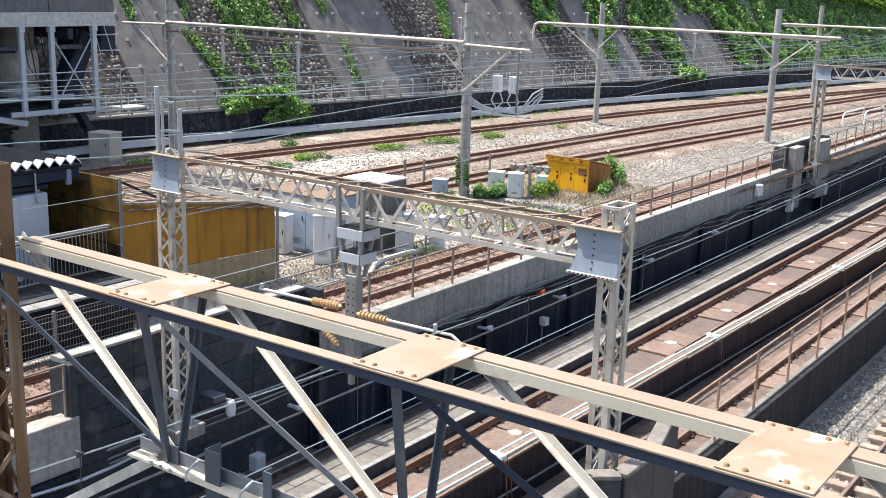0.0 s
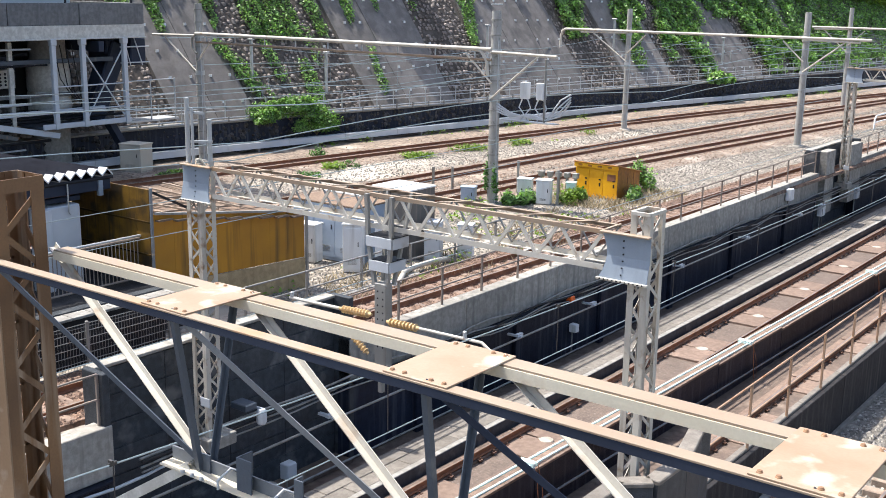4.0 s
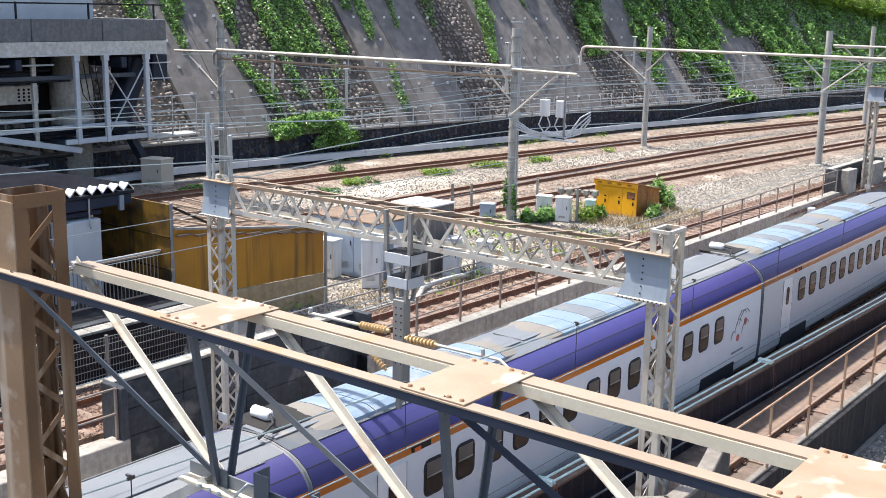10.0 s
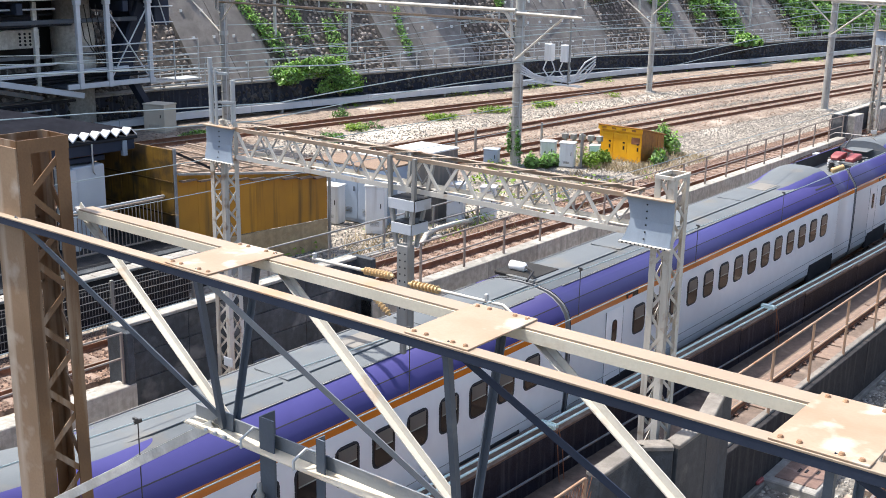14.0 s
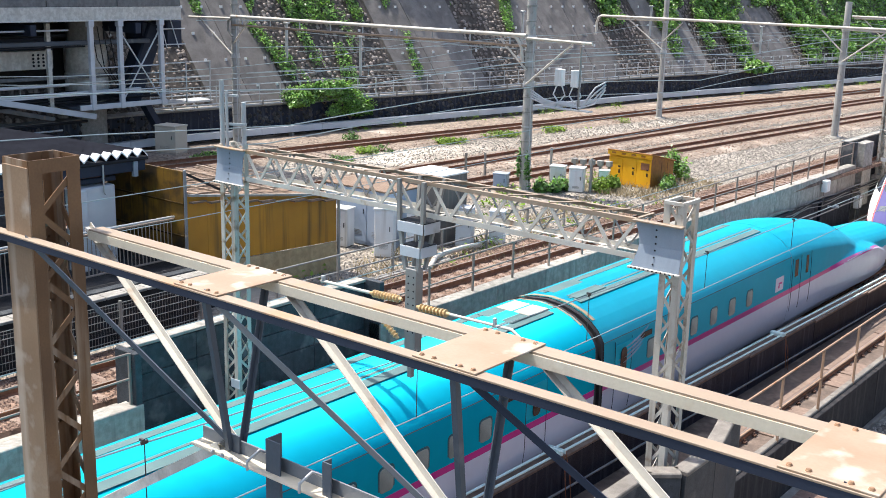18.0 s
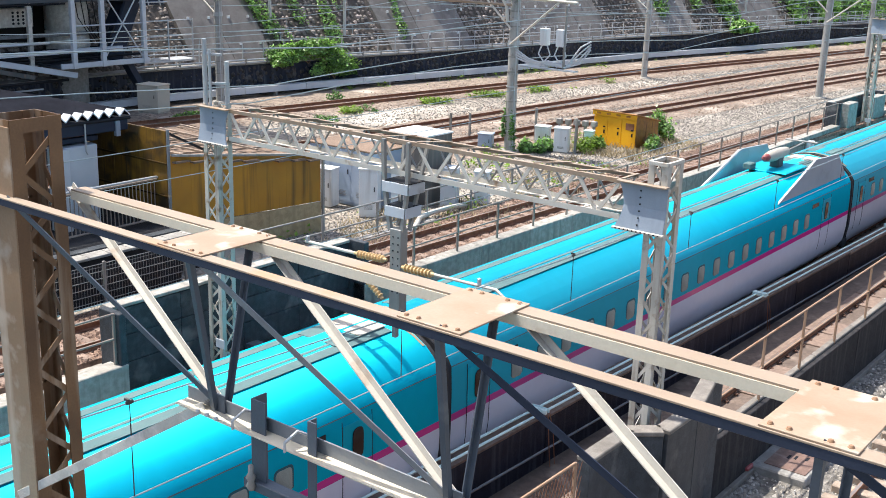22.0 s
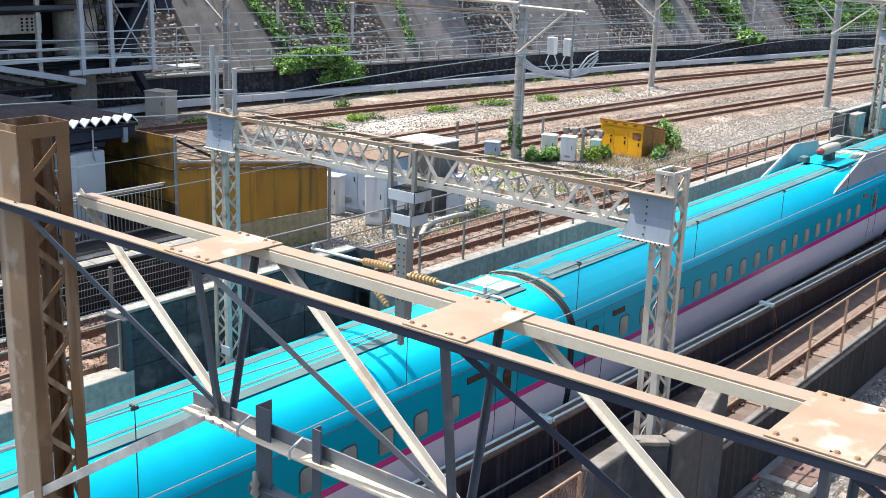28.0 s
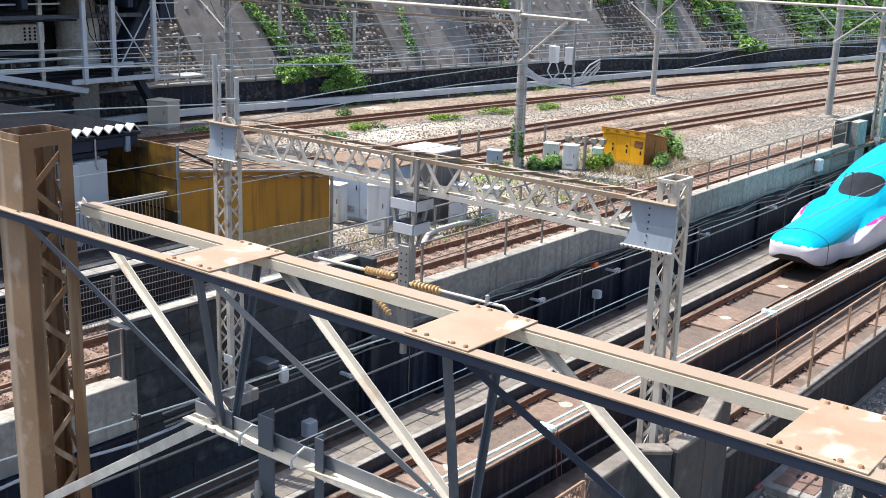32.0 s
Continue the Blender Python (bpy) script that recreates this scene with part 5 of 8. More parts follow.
def cabinet(x, y, w, d, h, mt, label, z=UP, doors=1, group="", turn=0, cat="cabinet", roof=None):
    ob = thing("equipment_cabinet", (0, 0, 0), label, cat, group)
    part("body", Geo().box((0, 0, h / 2 + 0.04), (w, d, h), 0, 0.015), mt, ob)
    part("plinth", Geo().box((0, 0, 0.02), (w * 0.94, d * 0.94, 0.12)), M["parapet"], ob)
    part("roof", Geo().box((0, 0, h + 0.05), (w + 0.06, d + 0.06, 0.06), 0, 0.012), roof or mt, ob)
    for i in range(doors):
        dw = (w - 0.06) / doors
        dr = part("door", Geo().box((-w / 2 + 0.03 + dw * (i + 0.5), -d / 2 - 0.008, h * 0.52), (dw - 0.02, 0.016, h * 0.88), 0, 0.005), mt, ob)
        part("handle", Geo().box((-w / 2 + 0.03 + dw * (i + 0.85), -d / 2 - 0.03, h * 0.62), (0.025, 0.03, 0.16), 0, 0.005), M["dark"], dr)
        for k in range(4):
            part("vent_slat", Geo().box((-w / 2 + 0.03 + dw * (i + 0.5), -d / 2 - 0.02, h * (0.2 + 0.025 * k)), (dw * 0.5, 0.012, 0.012)), M["galv_dull"], dr)
    ob.matrix_basis = pose(x, y, z, 0, 0, turn)
    ORIGIN[ob.name] = Vector((x, y, z))
    return ob


hut = cabinet(-24.7, 27.4, 2.9, 2.3, 1.9, M["blue_white"], "pale blue equipment hut with rusty and white roof", doors=3, cat="hut", roof=M["planks"])
part("roof_panel", Geo().box((-25.2, 28.15, UP + 2.0), (1.9, 0.8, 0.05), 0, 0.01), M["white"], hut, "white roof sheet")
cabinet(-25.05, 25.75, 0.95, 0.5, 1.25, M["white"], "white double-door cabinet beside the hut", doors=2, turn=12, group="trackside cabinets")
cabinet(-22.95, 25.75, 0.62, 0.62, 1.55, M["white"], "tall white cabinet on ballast", turn=32, group="trackside cabinets")
cabinet(-22.5, 26.7, 0.5, 0.5, 1.5, M["white"], "narrow white cabinet on ballast", turn=32, group="trackside cabinets")
cabinet(-21.9, 28.6, 0.55, 0.5, 1.3, M["palegrey"], "grey cabinet on ballast", turn=25, group="trackside cabinets")
cabinet(-21.35, 29.7, 0.5, 0.45, 1.1, M["white"], "small white cabinet on ballast", turn=25, group="trackside cabinets")
cabinet(-23.2, 28.6, 1.6, 1.4, 2.35, M["hut_grey"], "grey hut with flat white roof", doors=2, cat="hut", roof=M["white"])
cabinet(-25.75, 40.2, 0.62, 0.5, 0.85, M["white"], "white relay box among bushes", turn=20, group="relay boxes")
cabinet(-24.45, 39.7, 0.62, 0.5, 1.0, M["white"], "white relay box among bushes", turn=20, group="relay boxes")
cabinet(-27.15, 37.9, 0.62, 0.4, 0.62, M["blue_white"], "pale blue box by the catenary pole", turn=20, group="relay boxes")
cabinet(-24.0, 41.2, 0.4, 0.35, 0.75, M["pipe_green"], "pale green box in weeds", turn=20, group="relay boxes")
cabinet(-41.3, 31.4, 1.15, 0.9, 1.2, M["beige"], "beige cabinet beside the canopy", z=UP + 0.6, turn=15)
for i in range(5):
    ob = thing("terminal_post", (-25.6 + i * 0.38, 41.3 + 0.1 * i, UP), "short grey terminal post behind the boxes", "post", "terminal posts")
    part("post", Geo().box((-25.6 + i * 0.38, 41.3 + 0.1 * i, UP + 0.5), (0.1, 0.1, 1.0)), M["galv_dull"], ob)
    part("head", Geo().box((-25.6 + i * 0.38, 41.3 + 0.1 * i, UP + 1.02), (0.26, 0.2, 0.24), 0, 0.02), M["galv_dull"], ob)
for x, y, h in ((-26.4, 40.6, 1.6), (-23.9, 39.9, 1.5), (-28.4, 37.0, 1.5), (-29.0, 39.2, 1.2)):
    ob = thing("steel_stake", (x, y, UP), "short steel stake in the ballast", "post", "stakes")
    part("stake", Geo().box((x, y, UP + h / 2), (0.09, 0.09, h), 0, 0.01), M["galv_dull"], ob)

# pale hose and low trough beside the rails, pipe hoops farther off
hose = thing("drain_hose", (-20.7, 25.4, UP), "pale plastic hose lying beside the ballast", "hose")
part("hose_run", Geo().tube([(-20.62, 25.2, UP + 0.12), (-20.75, 25.5, UP + 0.24), (-21.05, 26.0, UP + 0.26), (-21.28, 26.9, UP + 0.22), (-21.33, 27.8, UP + 0.2), (-21.28, 28.7, UP + 0.16)], 0.085, 10), M["white_steel"], hose)
part("hose_end", Geo().lathe((-20.6, 25.12, UP + 0.1), (0, -1, 0.1), [(0, 0.09), (0.02, 0.12), (0.22, 0.12), (0.24, 0.08)], 10), M["white"], hose)
tro = tagged(new("cable_trough"), "low pale concrete cable trough beside the ballast", "cable trough", "", "structure")
ORIGIN[tro.name] = Vector((0, 0, 0))
for i in range(9):
    part("trough_lid", Geo().bar((-21.16 + 0.02 * i, 19.4 + i * 0.8, UP + 0.07), (-21.14 + 0.02 * i, 20.18 + i * 0.8, UP + 0.07), 0.26, 0.14, 0, bev=0.012), M["cap"], tro)
for k, (hx, hy) in enumerate(((-21.7, 80.5), (-20.9, 83.0))):
    ob = thing("pipe_hoop", (hx, hy, UP), "white bent pipe hoop at the track side", "railing", "pipe hoops")
    part("hoop", Geo().tube([(hx, hy - 2.6, UP), (hx, hy - 2.6, UP + 0.7), (hx, hy - 2.3, UP + 0.95), (hx, hy + 2.3, UP + 0.95), (hx, hy + 2.6, UP + 0.7), (hx, hy + 2.6, UP)], 0.06, 8), M["white"], ob)
    part("mid_rail", Geo().tube([(hx, hy - 2.6, UP + 0.5), (hx, hy + 2.6, UP + 0.5)], 0.045, 8), M["white"], ob)

# yellow locker
lk = thing("yellow_locker", (0, 0, 0), "bright yellow steel trackside locker, its flank rusty and coloured darker for shade", "locker")
LW, LD, HF, HB = 2.15, 1.95, 1.5, 1.08
lb = Geo()
lb.v = [(x, y, z) for y, h in ((-LD / 2, HF), (LD / 2, HB)) for x, z in ((-LW / 2, 0.0), (LW / 2, 0.0), (LW / 2, h), (-LW / 2, h))]
lb.f = [(0, 1, 2, 3), (7, 6, 5, 4), (0, 4, 5, 1), (1, 5, 6, 2), (2, 6, 7, 3), (3, 7, 4, 0)]
# the +x flank gets rusty orange, which also carries its shade
lb.mi, lb.smooth = [0, 0, 0, 1, 0, 0], [False] * 6
part("body", lb, [M["yellow"], M["orange_rust"]], lk)
part("lid", Geo().bar((0, -LD / 2 - 0.1, HF + 0.05), (0, LD / 2 + 0.1, HB - 0.01), LW + 0.12, 0.06, 0, bev=0.015), M["orange_rust"], lk, "back-sloping rust-stained lid")
part("lid_front", Geo().box((0, -LD / 2 - 0.06, HF - 0.06), (LW + 0.1, 0.03, 0.22), 0, 0.005), M["yellow"], lk)
for i in range(4):
    part("vent", Geo().box((-0.8 + i * 0.5, -LD / 2 - 0.08, HF - 0.07), (0.2, 0.02, 0.08)), M["orange_rust"], lk)
for i in range(3):
    dr = part("door", Geo().box((-0.71 + i * 0.71, -LD / 2 - 0.012, 0.66), (0.68, 0.02, 1.2), 0, 0.005), M["yellow"], lk)
    part("marking_bar", Geo().box((-0.52 + i * 0.71, -LD / 2 - 0.028, 0.62), (0.07, 0.012, 0.16)), M["dark"], dr)
    part("marking_bar", Geo().box((-0.52 + i * 0.71, -LD / 2 - 0.028, 0.84), (0.11, 0.012, 0.06)), M["dark"], dr)
part("rust_patch", Geo().box((0.78, -LD / 2 - 0.027, 0.98), (0.42, 0.01, 0.3), 0, 0.004), M["rust"], lk, "patch of bare rust")
for y in (-0.1, 0.42):
    part("flank_seam", Geo().box((LW / 2 + 0.004, y, 0.58), (0.012, 0.025, 1.0)), M["rust_dark"], lk)
lk.matrix_basis = pose(-23.45, 43.45, UP, 0, 0, -2)

# white boxes and cables on the pole arm
pb = thing("pole_switch", (-24.2, 38.2, 7.2), "white switch boxes with looping cables under the pole arm", "switch gear")
for x in (-24.55, -23.78):
    bx = part("switch_box", Geo().box((x, 38.1, 7.45), (0.34, 0.3, 0.68), 0, 0.02), M["white"], pb)
    for s in (-1, 1):
        part("leg", Geo().tube([(x + s * 0.12, 38.1, 7.12), (x + s * 0.28, 38.1, 6.75), (x - s * 0.2, 38.1, 6.2)], 0.03, 6), M["palegrey"], bx)
part("hanger_rod", Geo().tube([(-23.6, 38.1, 8.75), (-23.6, 38.1, 6.2)], 0.05, 8), M["galv_dull"], pb)
for i in range(4):
    part("cable", Geo().tube([(-26.0, 38.0, 6.9 - i * 0.12), (-25.2, 38.0, 6.5 - i * 0.06), (-24.3, 38.05, 6.35 + i * 0.05), (-23.5, 38.1, 6.3), (-22.9, 38.2, 6.5 + i * 0.22), (-22.5, 38.3, 7.1 + i * 0.1)], 0.035, 6), M["palegrey"], pb)
part("tray", Geo().box((-24.3, 38.1, 6.18), (2.6, 0.3, 0.05)), M["galv"], pb)

# ---- folded-sheet canopy over the platform ----
cp = thing("platform_canopy", (-29, 12, UP), "pale folded-sheet canopy on white columns and navy beam", "canopy")
CX, CY, CZ, FOLD = -25.0, 18.2, 6.38, 0.166
n = 50
g, ze = Geo(), Geo()
for i in range(2 * n + 1):
    y, z = CY - i * FOLD, CZ + (0.17 if i % 2 else 0.0)
    g.v += [(CX - 0.03, y, z), (CX - 9.0, y, z - 0.2), (CX - 0.03, y, z - 0.02), (CX - 9.0, y, z - 0.22)]
    ze.v += [(CX, y, z + 0.02), (CX - 0.35, y, z + 0.012), (CX, y, z - 0.03), (CX - 0.35, y, z - 0.04)]
for i in range(2 * n):
    a = i * 4
    g.f += [(a, a + 1, a + 5, a + 4), (a + 2, a + 6, a + 7, a + 3), (a, a + 4, a + 6, a + 2)]
    ze.f += [(a, a + 1, a + 5, a + 4), (a, a + 4, a + 6, a + 2)]
for q in (g, ze):
    q.mi, q.smooth = [0] * len(q.f), [False] * len(q.f)
# one sheet in two colours: shaded field near black, sunlit edge white
part("roof_sheet", g, M["roof_sheet"], cp, "folded sheet coloured dark for the station's shade")
part("roof_edge", ze, M["white"], cp, "zigzag edge of the folded sheet, white for the light on it")
part("edge_beam", Geo().box((CX - 0.12, CY - 8.2, CZ - 0.26), (0.16, 16.3, 0.30), 0, 0.02), M["navy"], cp, "navy edge beam")
part("end_beam", Geo().box((CX - 4.6, CY - 0.12, CZ - 0.26), (8.8, 0.14, 0.28), 0, 0.02), M["navy"], cp)
part("lower_beam", Geo().box((CX - 0.3, CY - 8.6, CZ - 0.55), (0.16, 15.4, 0.14), 0, 0.02), M["navy"], cp)
part("gutter", Geo().tube([(CX - 0.02, CY - 16.0, CZ - 0.08), (CX - 0.02, CY, CZ - 0.08)], 0.045, 8), M["dark"], cp)
part("gutter_outlet", Geo().box((CX - 0.05, CY - 0.4, CZ - 0.34), (0.12, 0.14, 0.42), 0, 0.01), M["joint"], cp)
part("downpipe", Geo().tube([(CX + 0.02, 16.75, CZ - 0.1), (CX + 0.02, 16.75, 5.55), (CX - 0.1, 16.9, 5.4), (CX - 0.3, 17.0, 5.4)], 0.025, 6), M["galv"], cp)
for y in (15.98, 10.4):
    part("clad_column", Geo().box((-25.1, y, 4.6), (0.5, 0.34, 2.2), 0, 0.02), M["palegrey"], cp, "white clad column under the canopy")
    part("clad_column", Geo().box((-25.3, y + 0.67, 4.6), (0.5, 1.0, 2.2), 0, 0.03), M["palegrey"], cp)
for x in (-28.0, -31.5):
    part("purlin", Geo().box((x, CY - 8.2, CZ - 0.2), (0.12, 16.2, 0.2)), M["navy"], cp)

# ---- station deck above the far tracks ----
st = thing("station_deck", (-48, 24, UP), "station deck with stained concrete parapet and white hanger posts", "station building")
for i in range(9):
    y1 = 34.3 - i * 3.6
    part("parapet_block", Geo().box((-44.15, y1 - 1.8, 10.08), (0.3, 3.57, 0.98), 0, 0.02), M["old_concrete"], st)
    part("rail_post", Geo().box((-44.15, y1 - 0.6, 10.9), (0.07, 0.07, 0.8)), M["dark"], st)
part("end_parapet", Geo().box((-49.2, 34.2, 10.08), (9.8, 0.3, 0.98), 0, 0.02), M["old_concrete"], st)
part("fascia", Geo().box((-44.1, 18.3, 9.27), (0.22, 32.0, 0.62), 0, 0.02), M["fascia"], st, "pale fascia beam")
part("fascia_lip", Geo().box((-44.05, 18.3, 8.98), (0.34, 32.0, 0.06), 0, 0.01), M["fascia"], st)
part("deck", Geo().box((-49.2, 18.3, 9.3), (9.9, 31.8, 0.5)), M["old_concrete"], st)
part("top_rail", Geo().tube([(-44.15, 2, 11.25), (-44.15, 34.2, 11.25)], 0.04, 6), M["dark"], st)
# unseen block, added and raised until its shadow reaches over the canopy roof
part("upper_wall", Geo().box((-52.0, 12.3, 18.9), (13.0, 38.0, 17.0), 0, 0.03), M["palegrey"], st, "unseen upper wall block that shades the canopy")
part("lower_deck", Geo().box((-45.3, 30.9, 5.0), (2.5, 4.6, 0.10), 0, 0.02), M["bluegrey"], st)
part("lower_edge", Geo().box((-44.02, 30.9, 5.08), (0.12, 4.8, 0.24), 0, 0.02), M["palegrey"], st)
part("edge_beam", Geo().box((-44.3, 20.0, 5.72), (0.16, 24.0, 0.2), 0, 0.015), M["palegrey"], st, "pale edge beam")
part("edge_beam", Geo().box((-45.6, 20.5, 6.35), (0.14, 23.0, 0.16), 0, 0.015), M["old_concrete"], st)
part("sloping_beam", Geo().bar((-44.2, 24.0, 5.75), (-44.2, 29.4, 4.62), 0.16, 0.26, 0, bev=0.015), M["palegrey"], st)
part("sloping_beam", Geo().bar((-45.4, 19.0, 6.6), (-45.4, 28.0, 4.5), 0.14, 0.2, 0, bev=0.015), M["steelgrey"], st)
part("box_girder", Geo().box((-46.3, 24.0, 7.15), (0.6, 9.0, 0.85), 0, 0.03), M["fascia"], st, "pale box girder with round holes")
gh = Geo().lathe((0, 0, 0), (1, 0, 0), [(0, 0.06), (0.012, 0.06)], 10).mesh("girder_hole", [M["dark"]])
for k in range(3):
    for j in range(4):
        piece("girder_hole", gh, st, (-45.995, 27.5 + 0.25 * k, 6.9 + 0.16 * j))
part("thin_post", Geo().box((-44.9, 27.6, 6.9), (0.18, 0.2, 3.9), 0, 0.01), M["fascia"], st)
for y in (21.5, 24.4):
    part("thin_post", Geo().box((-44.6, y, 7.2), (0.14, 0.16, 3.4), 0, 0.01), M["palegrey"], st)
for i, (z, x) in enumerate(((8.5, -44.5), (8.2, -45.6), (7.75, -44.8), (6.05, -44.7), (5.35, -44.9), (4.3, -44.9), (3.9, -45.4))):
    part("service_pipe", Geo().tube([(x, 8, z), (x, 28.4 + 0.5 * (i % 3), z + 0.05)], 0.045 + 0.02 * (i % 2), 8), M["palegrey"] if i % 3 == 0 else M["dark"], st)
for k in range(4):
    part("cable_loop", Geo().tube([(-44.35, 29.5 + 0.3 * k, 8.7), (-44.3, 29.7 + 0.35 * k, 7.2 - 0.3 * k), (-44.4, 30.3 + 0.3 * k, 6.4 - 0.2 * k), (-44.6, 31.0 + 0.3 * k, 6.8)], 0.025, 6), M["black"], st)
part("foliage_gap", Geo().box((-48.6, 26.0, 8.3), (0.1, 3.0, 0.7)), M["leaf_dark"], st, "greenery seen past the deck")
part("end_box", Geo().box((-45.2, 34.3, 8.25), (1.3, 0.9, 1.3), 0, 0.05), M["navy"], st, "dark equipment box at the deck end")
for z in (7.75, 8.5):
    part("end_bar", Geo().tube([(-44.5, 33.2, z), (-44.4, 34.8, z)], 0.035, 6), M["palegrey"], st)
for k in range(2):
    part("end_bar", Geo().tube([(-44.45, 33.4 + 0.6 * k, 8.9), (-44.4, 33.7 + 0.7 * k, 7.6)], 0.03, 6), M["palegrey"], st)
for y in (29.2, 30.75, 33.05):
    part("hanger_post", Geo().box((-44.0, y, 6.95), (0.2, 0.22, 4.0), 0, 0.015), M["palegrey"], st)
    part("post_shoe", Geo().box((-44.0, y, 8.85), (0.28, 0.3, 0.3), 0, 0.02), M["palegrey"], st)
for ya, yb in ((30.85, 32.95),):
    for s in (0, 1):
        part("cross_brace", Geo().tube([(-44.05, ya if s else yb, 5.3), (-44.05, yb if s else ya, 8.4)], 0.035, 6), M["palegrey"], st)
for z in (5.75, 6.85):
    part("guard_rail", Geo().tube([(-44.0, 29.2, z), (-44.0, 33.1, z)], 0.035, 6), M["palegrey"], st)
for y in (33.3, 34.8, 36.3):
    part("stair_post", Geo().tube([(-44.4, y, 4.9), (-44.4, y, 6.9)], 0.04, 6), M["galv"], st)
for z in (5.4, 6.1, 6.85):
    part("stair_rail", Geo().tube([(-44.4, 33.2, z), (-44.4, 36.3, z)], 0.035, 6), M["galv"], st)
part("stair_deck", Geo().box((-45.0, 34.9, 4.86), (1.2, 3.2, 0.1), 0, 0.01), M["galv"], st)
for y in (30.6, 20.5):
    part("pier", Geo().lathe((-46.6, y, UP - 0.2), (0, 0, 1), [(0, 0.85), (6.6, 0.85), (6.7, 1.1), (6.9, 1.1)], 20), M["cap"], st, "round concrete pier")
part("pier_drum", Geo().lathe((-46.6, 30.6, 5.3), (0, 0, 1), [(0, 0.93), (0.05, 1.0), (1.1, 1.0), (1.12, 0.96), (1.18, 0.96), (1.2, 1.0), (2.5, 1.0), (2.6, 0.88)], 24), M["fascia"], st, "pale drum round the pier")
part("cross_beam", Geo().box((-44.9, 19.5, 7.95), (0.22, 27.0, 0.2), 0, 0.02), M["bluegrey"], st)
for y in (22.6, 26.4, 31.8):
    part("cross_beam", Geo().box((-45.6, y, 8.6), (3.2, 0.3, 0.5), 0, 0.02), M["navy"], st)
part("machine_duct", Geo().box((-45.6, 32.9, 6.8), (1.0, 0.95, 4.0), 0, 0.08, Matrix.Rotation(radians(-24), 3, "X")), M["navy"], st, "dark sloping duct")
part("machine_box", Geo().box((-46.0, 33.6, 8.2), (1.5, 1.3, 1.2), 0, 0.06), M["navy"], st)
part("girder", Geo().box((-46.9, 16, 7.6), (0.3, 26, 1.0), 0, 0.02), M["navy"], st)
part("cross_girder", Geo().box((-46.0, 24.5, 6.0), (3.4, 0.25, 0.4), 0, 0.02), M["bluegrey"], st)
for i in range(6):
    part("under_pipe", Geo().tube([(-44.9 - 0.25 * i, 6, 5.2 + 0.18 * (i % 3)), (-44.9 - 0.25 * i, 33.5, 5.3 + 0.15 * (i % 3))], 0.06, 6), M["dark"], st)
# added black sheet; gives the space below the deck its shade by colour
part("back_screen", Geo().box((-47.9, 14.0, 5.8), (0.2, 37, 6.4)), M["black"], st, "black sheet painted as the deep shade under the deck")
part("stair_truss", Geo().bar((-44.6, 33.9, UP), (-44.6, 32.4, 5.0), 0.5, 0.3), M["navy"], st)

# ---- walkway railing along the embankment foot ----
er = thing("embankment_railing", (foot(60) + 0.2, 60, 4.2), "grey pipe railing along the embankment walkway", "railing")
for a in range(34, 150, 4):
    for z, r, off in ((4.28, 0.05, 0.34), (4.44, 0.05, 0.34), (4.80, 0.032, 0.1), (4.98, 0.032, 0.1), (5.35, 0.018, 0.1)):
        part("rail", Geo().tube([(foot(a) + off, a, z), (foot(a + 4) + off, a + 4, z)], r, 6), M["galv"], er)
    for k in range(3):
        y = a + 1.33 * k
        part("bracket", Geo().box((foot(y) + 0.37, y, 4.36), (0.06, 0.09, 0.34)), M["galv_dull"], er)
        part("post", Geo().box((foot(y) + 0.1, y, 4.75), (0.05, 0.05, 1.25)), M["galv"], er)
for y, u0, u1 in ((43.9, 2.6, 4.7), (48.6, 1.6, 3.7), (91.3, 1.7, 3.6), (63.6, 3.3, 5.0), (78.4, 3.7, 5.5)):
    p = on_slope(y, u0, 0.0)
    ob = thing("slope_post", tuple(p), "pale steel post on the embankment", "post", "embankment posts")
    part("post", Geo().box((p.x, p.y, p.z + 1.0), (0.14, 0.14, 2.3), 0, 0.01), M["galv"], ob)
    part("cap", Geo().box((p.x, p.y, p.z + 2.2), (0.36, 0.2, 0.08), 0, 0.01), M["galv"], ob)

# ---- pipes on the low wall, conduits and boxes on the yard-side wall ----
pp = thing("pipe_run", (pipe_at(30)[0], 30, pipe_at(30)[1]), "pair of pale green pipes on the low wall", "pipe")
for dx in (-0.1, 0.14):
    part("pipe", Geo().tube([(pipe_at(y)[0] + dx, y, pipe_at(y)[1]) for y in (-30, 0, 19.5, 45, 80, 108)], 0.032, 8), M["pipe_green"], pp)
part("stay_pipe", Geo().tube([(pipe_at(y)[0] + 0.2, y, pipe_at(y)[1] - 0.95) for y in (-30, 0, 19.5, 45, 80, 108)], 0.03, 6), M["steelgrey"], pp)
for i in range(9):
    y = -5.8 + 12.6 * i + (0.3 if i == 2 else 0)
    x, z = pipe_at(y)
    part("clamp", Geo().box((x + 0.02, y, z + 0.03), (0.46, 0.09, 0.13), 0, 0.02).box((x + 0.02, y + 0.12, z + 0.03), (0.46, 0.04, 0.1), 0, 0.01), M["pipe_green"], pp, "pipe clamp")
    part("hanging_wire", Geo().tube([(x + 0.3, y, z), (x + 0.34, y, z - 0.5), (x + 0.36, y + 0.1, -0.4)], 0.012, 5), M["rust"], pp)
    part("hanging_wire", Geo().tube([(x + 0.2, y + 0.2, z), (x + 0.34, y + 0.2, z - 0.5), (x + 0.36, y + 0.3, -0.4)], 0.012, 5), M["rust"], pp)
tw = thing("wall_conduits", (WALL_L, 30, 1.3), "pale conduits on brackets along the dark wall", "conduit")
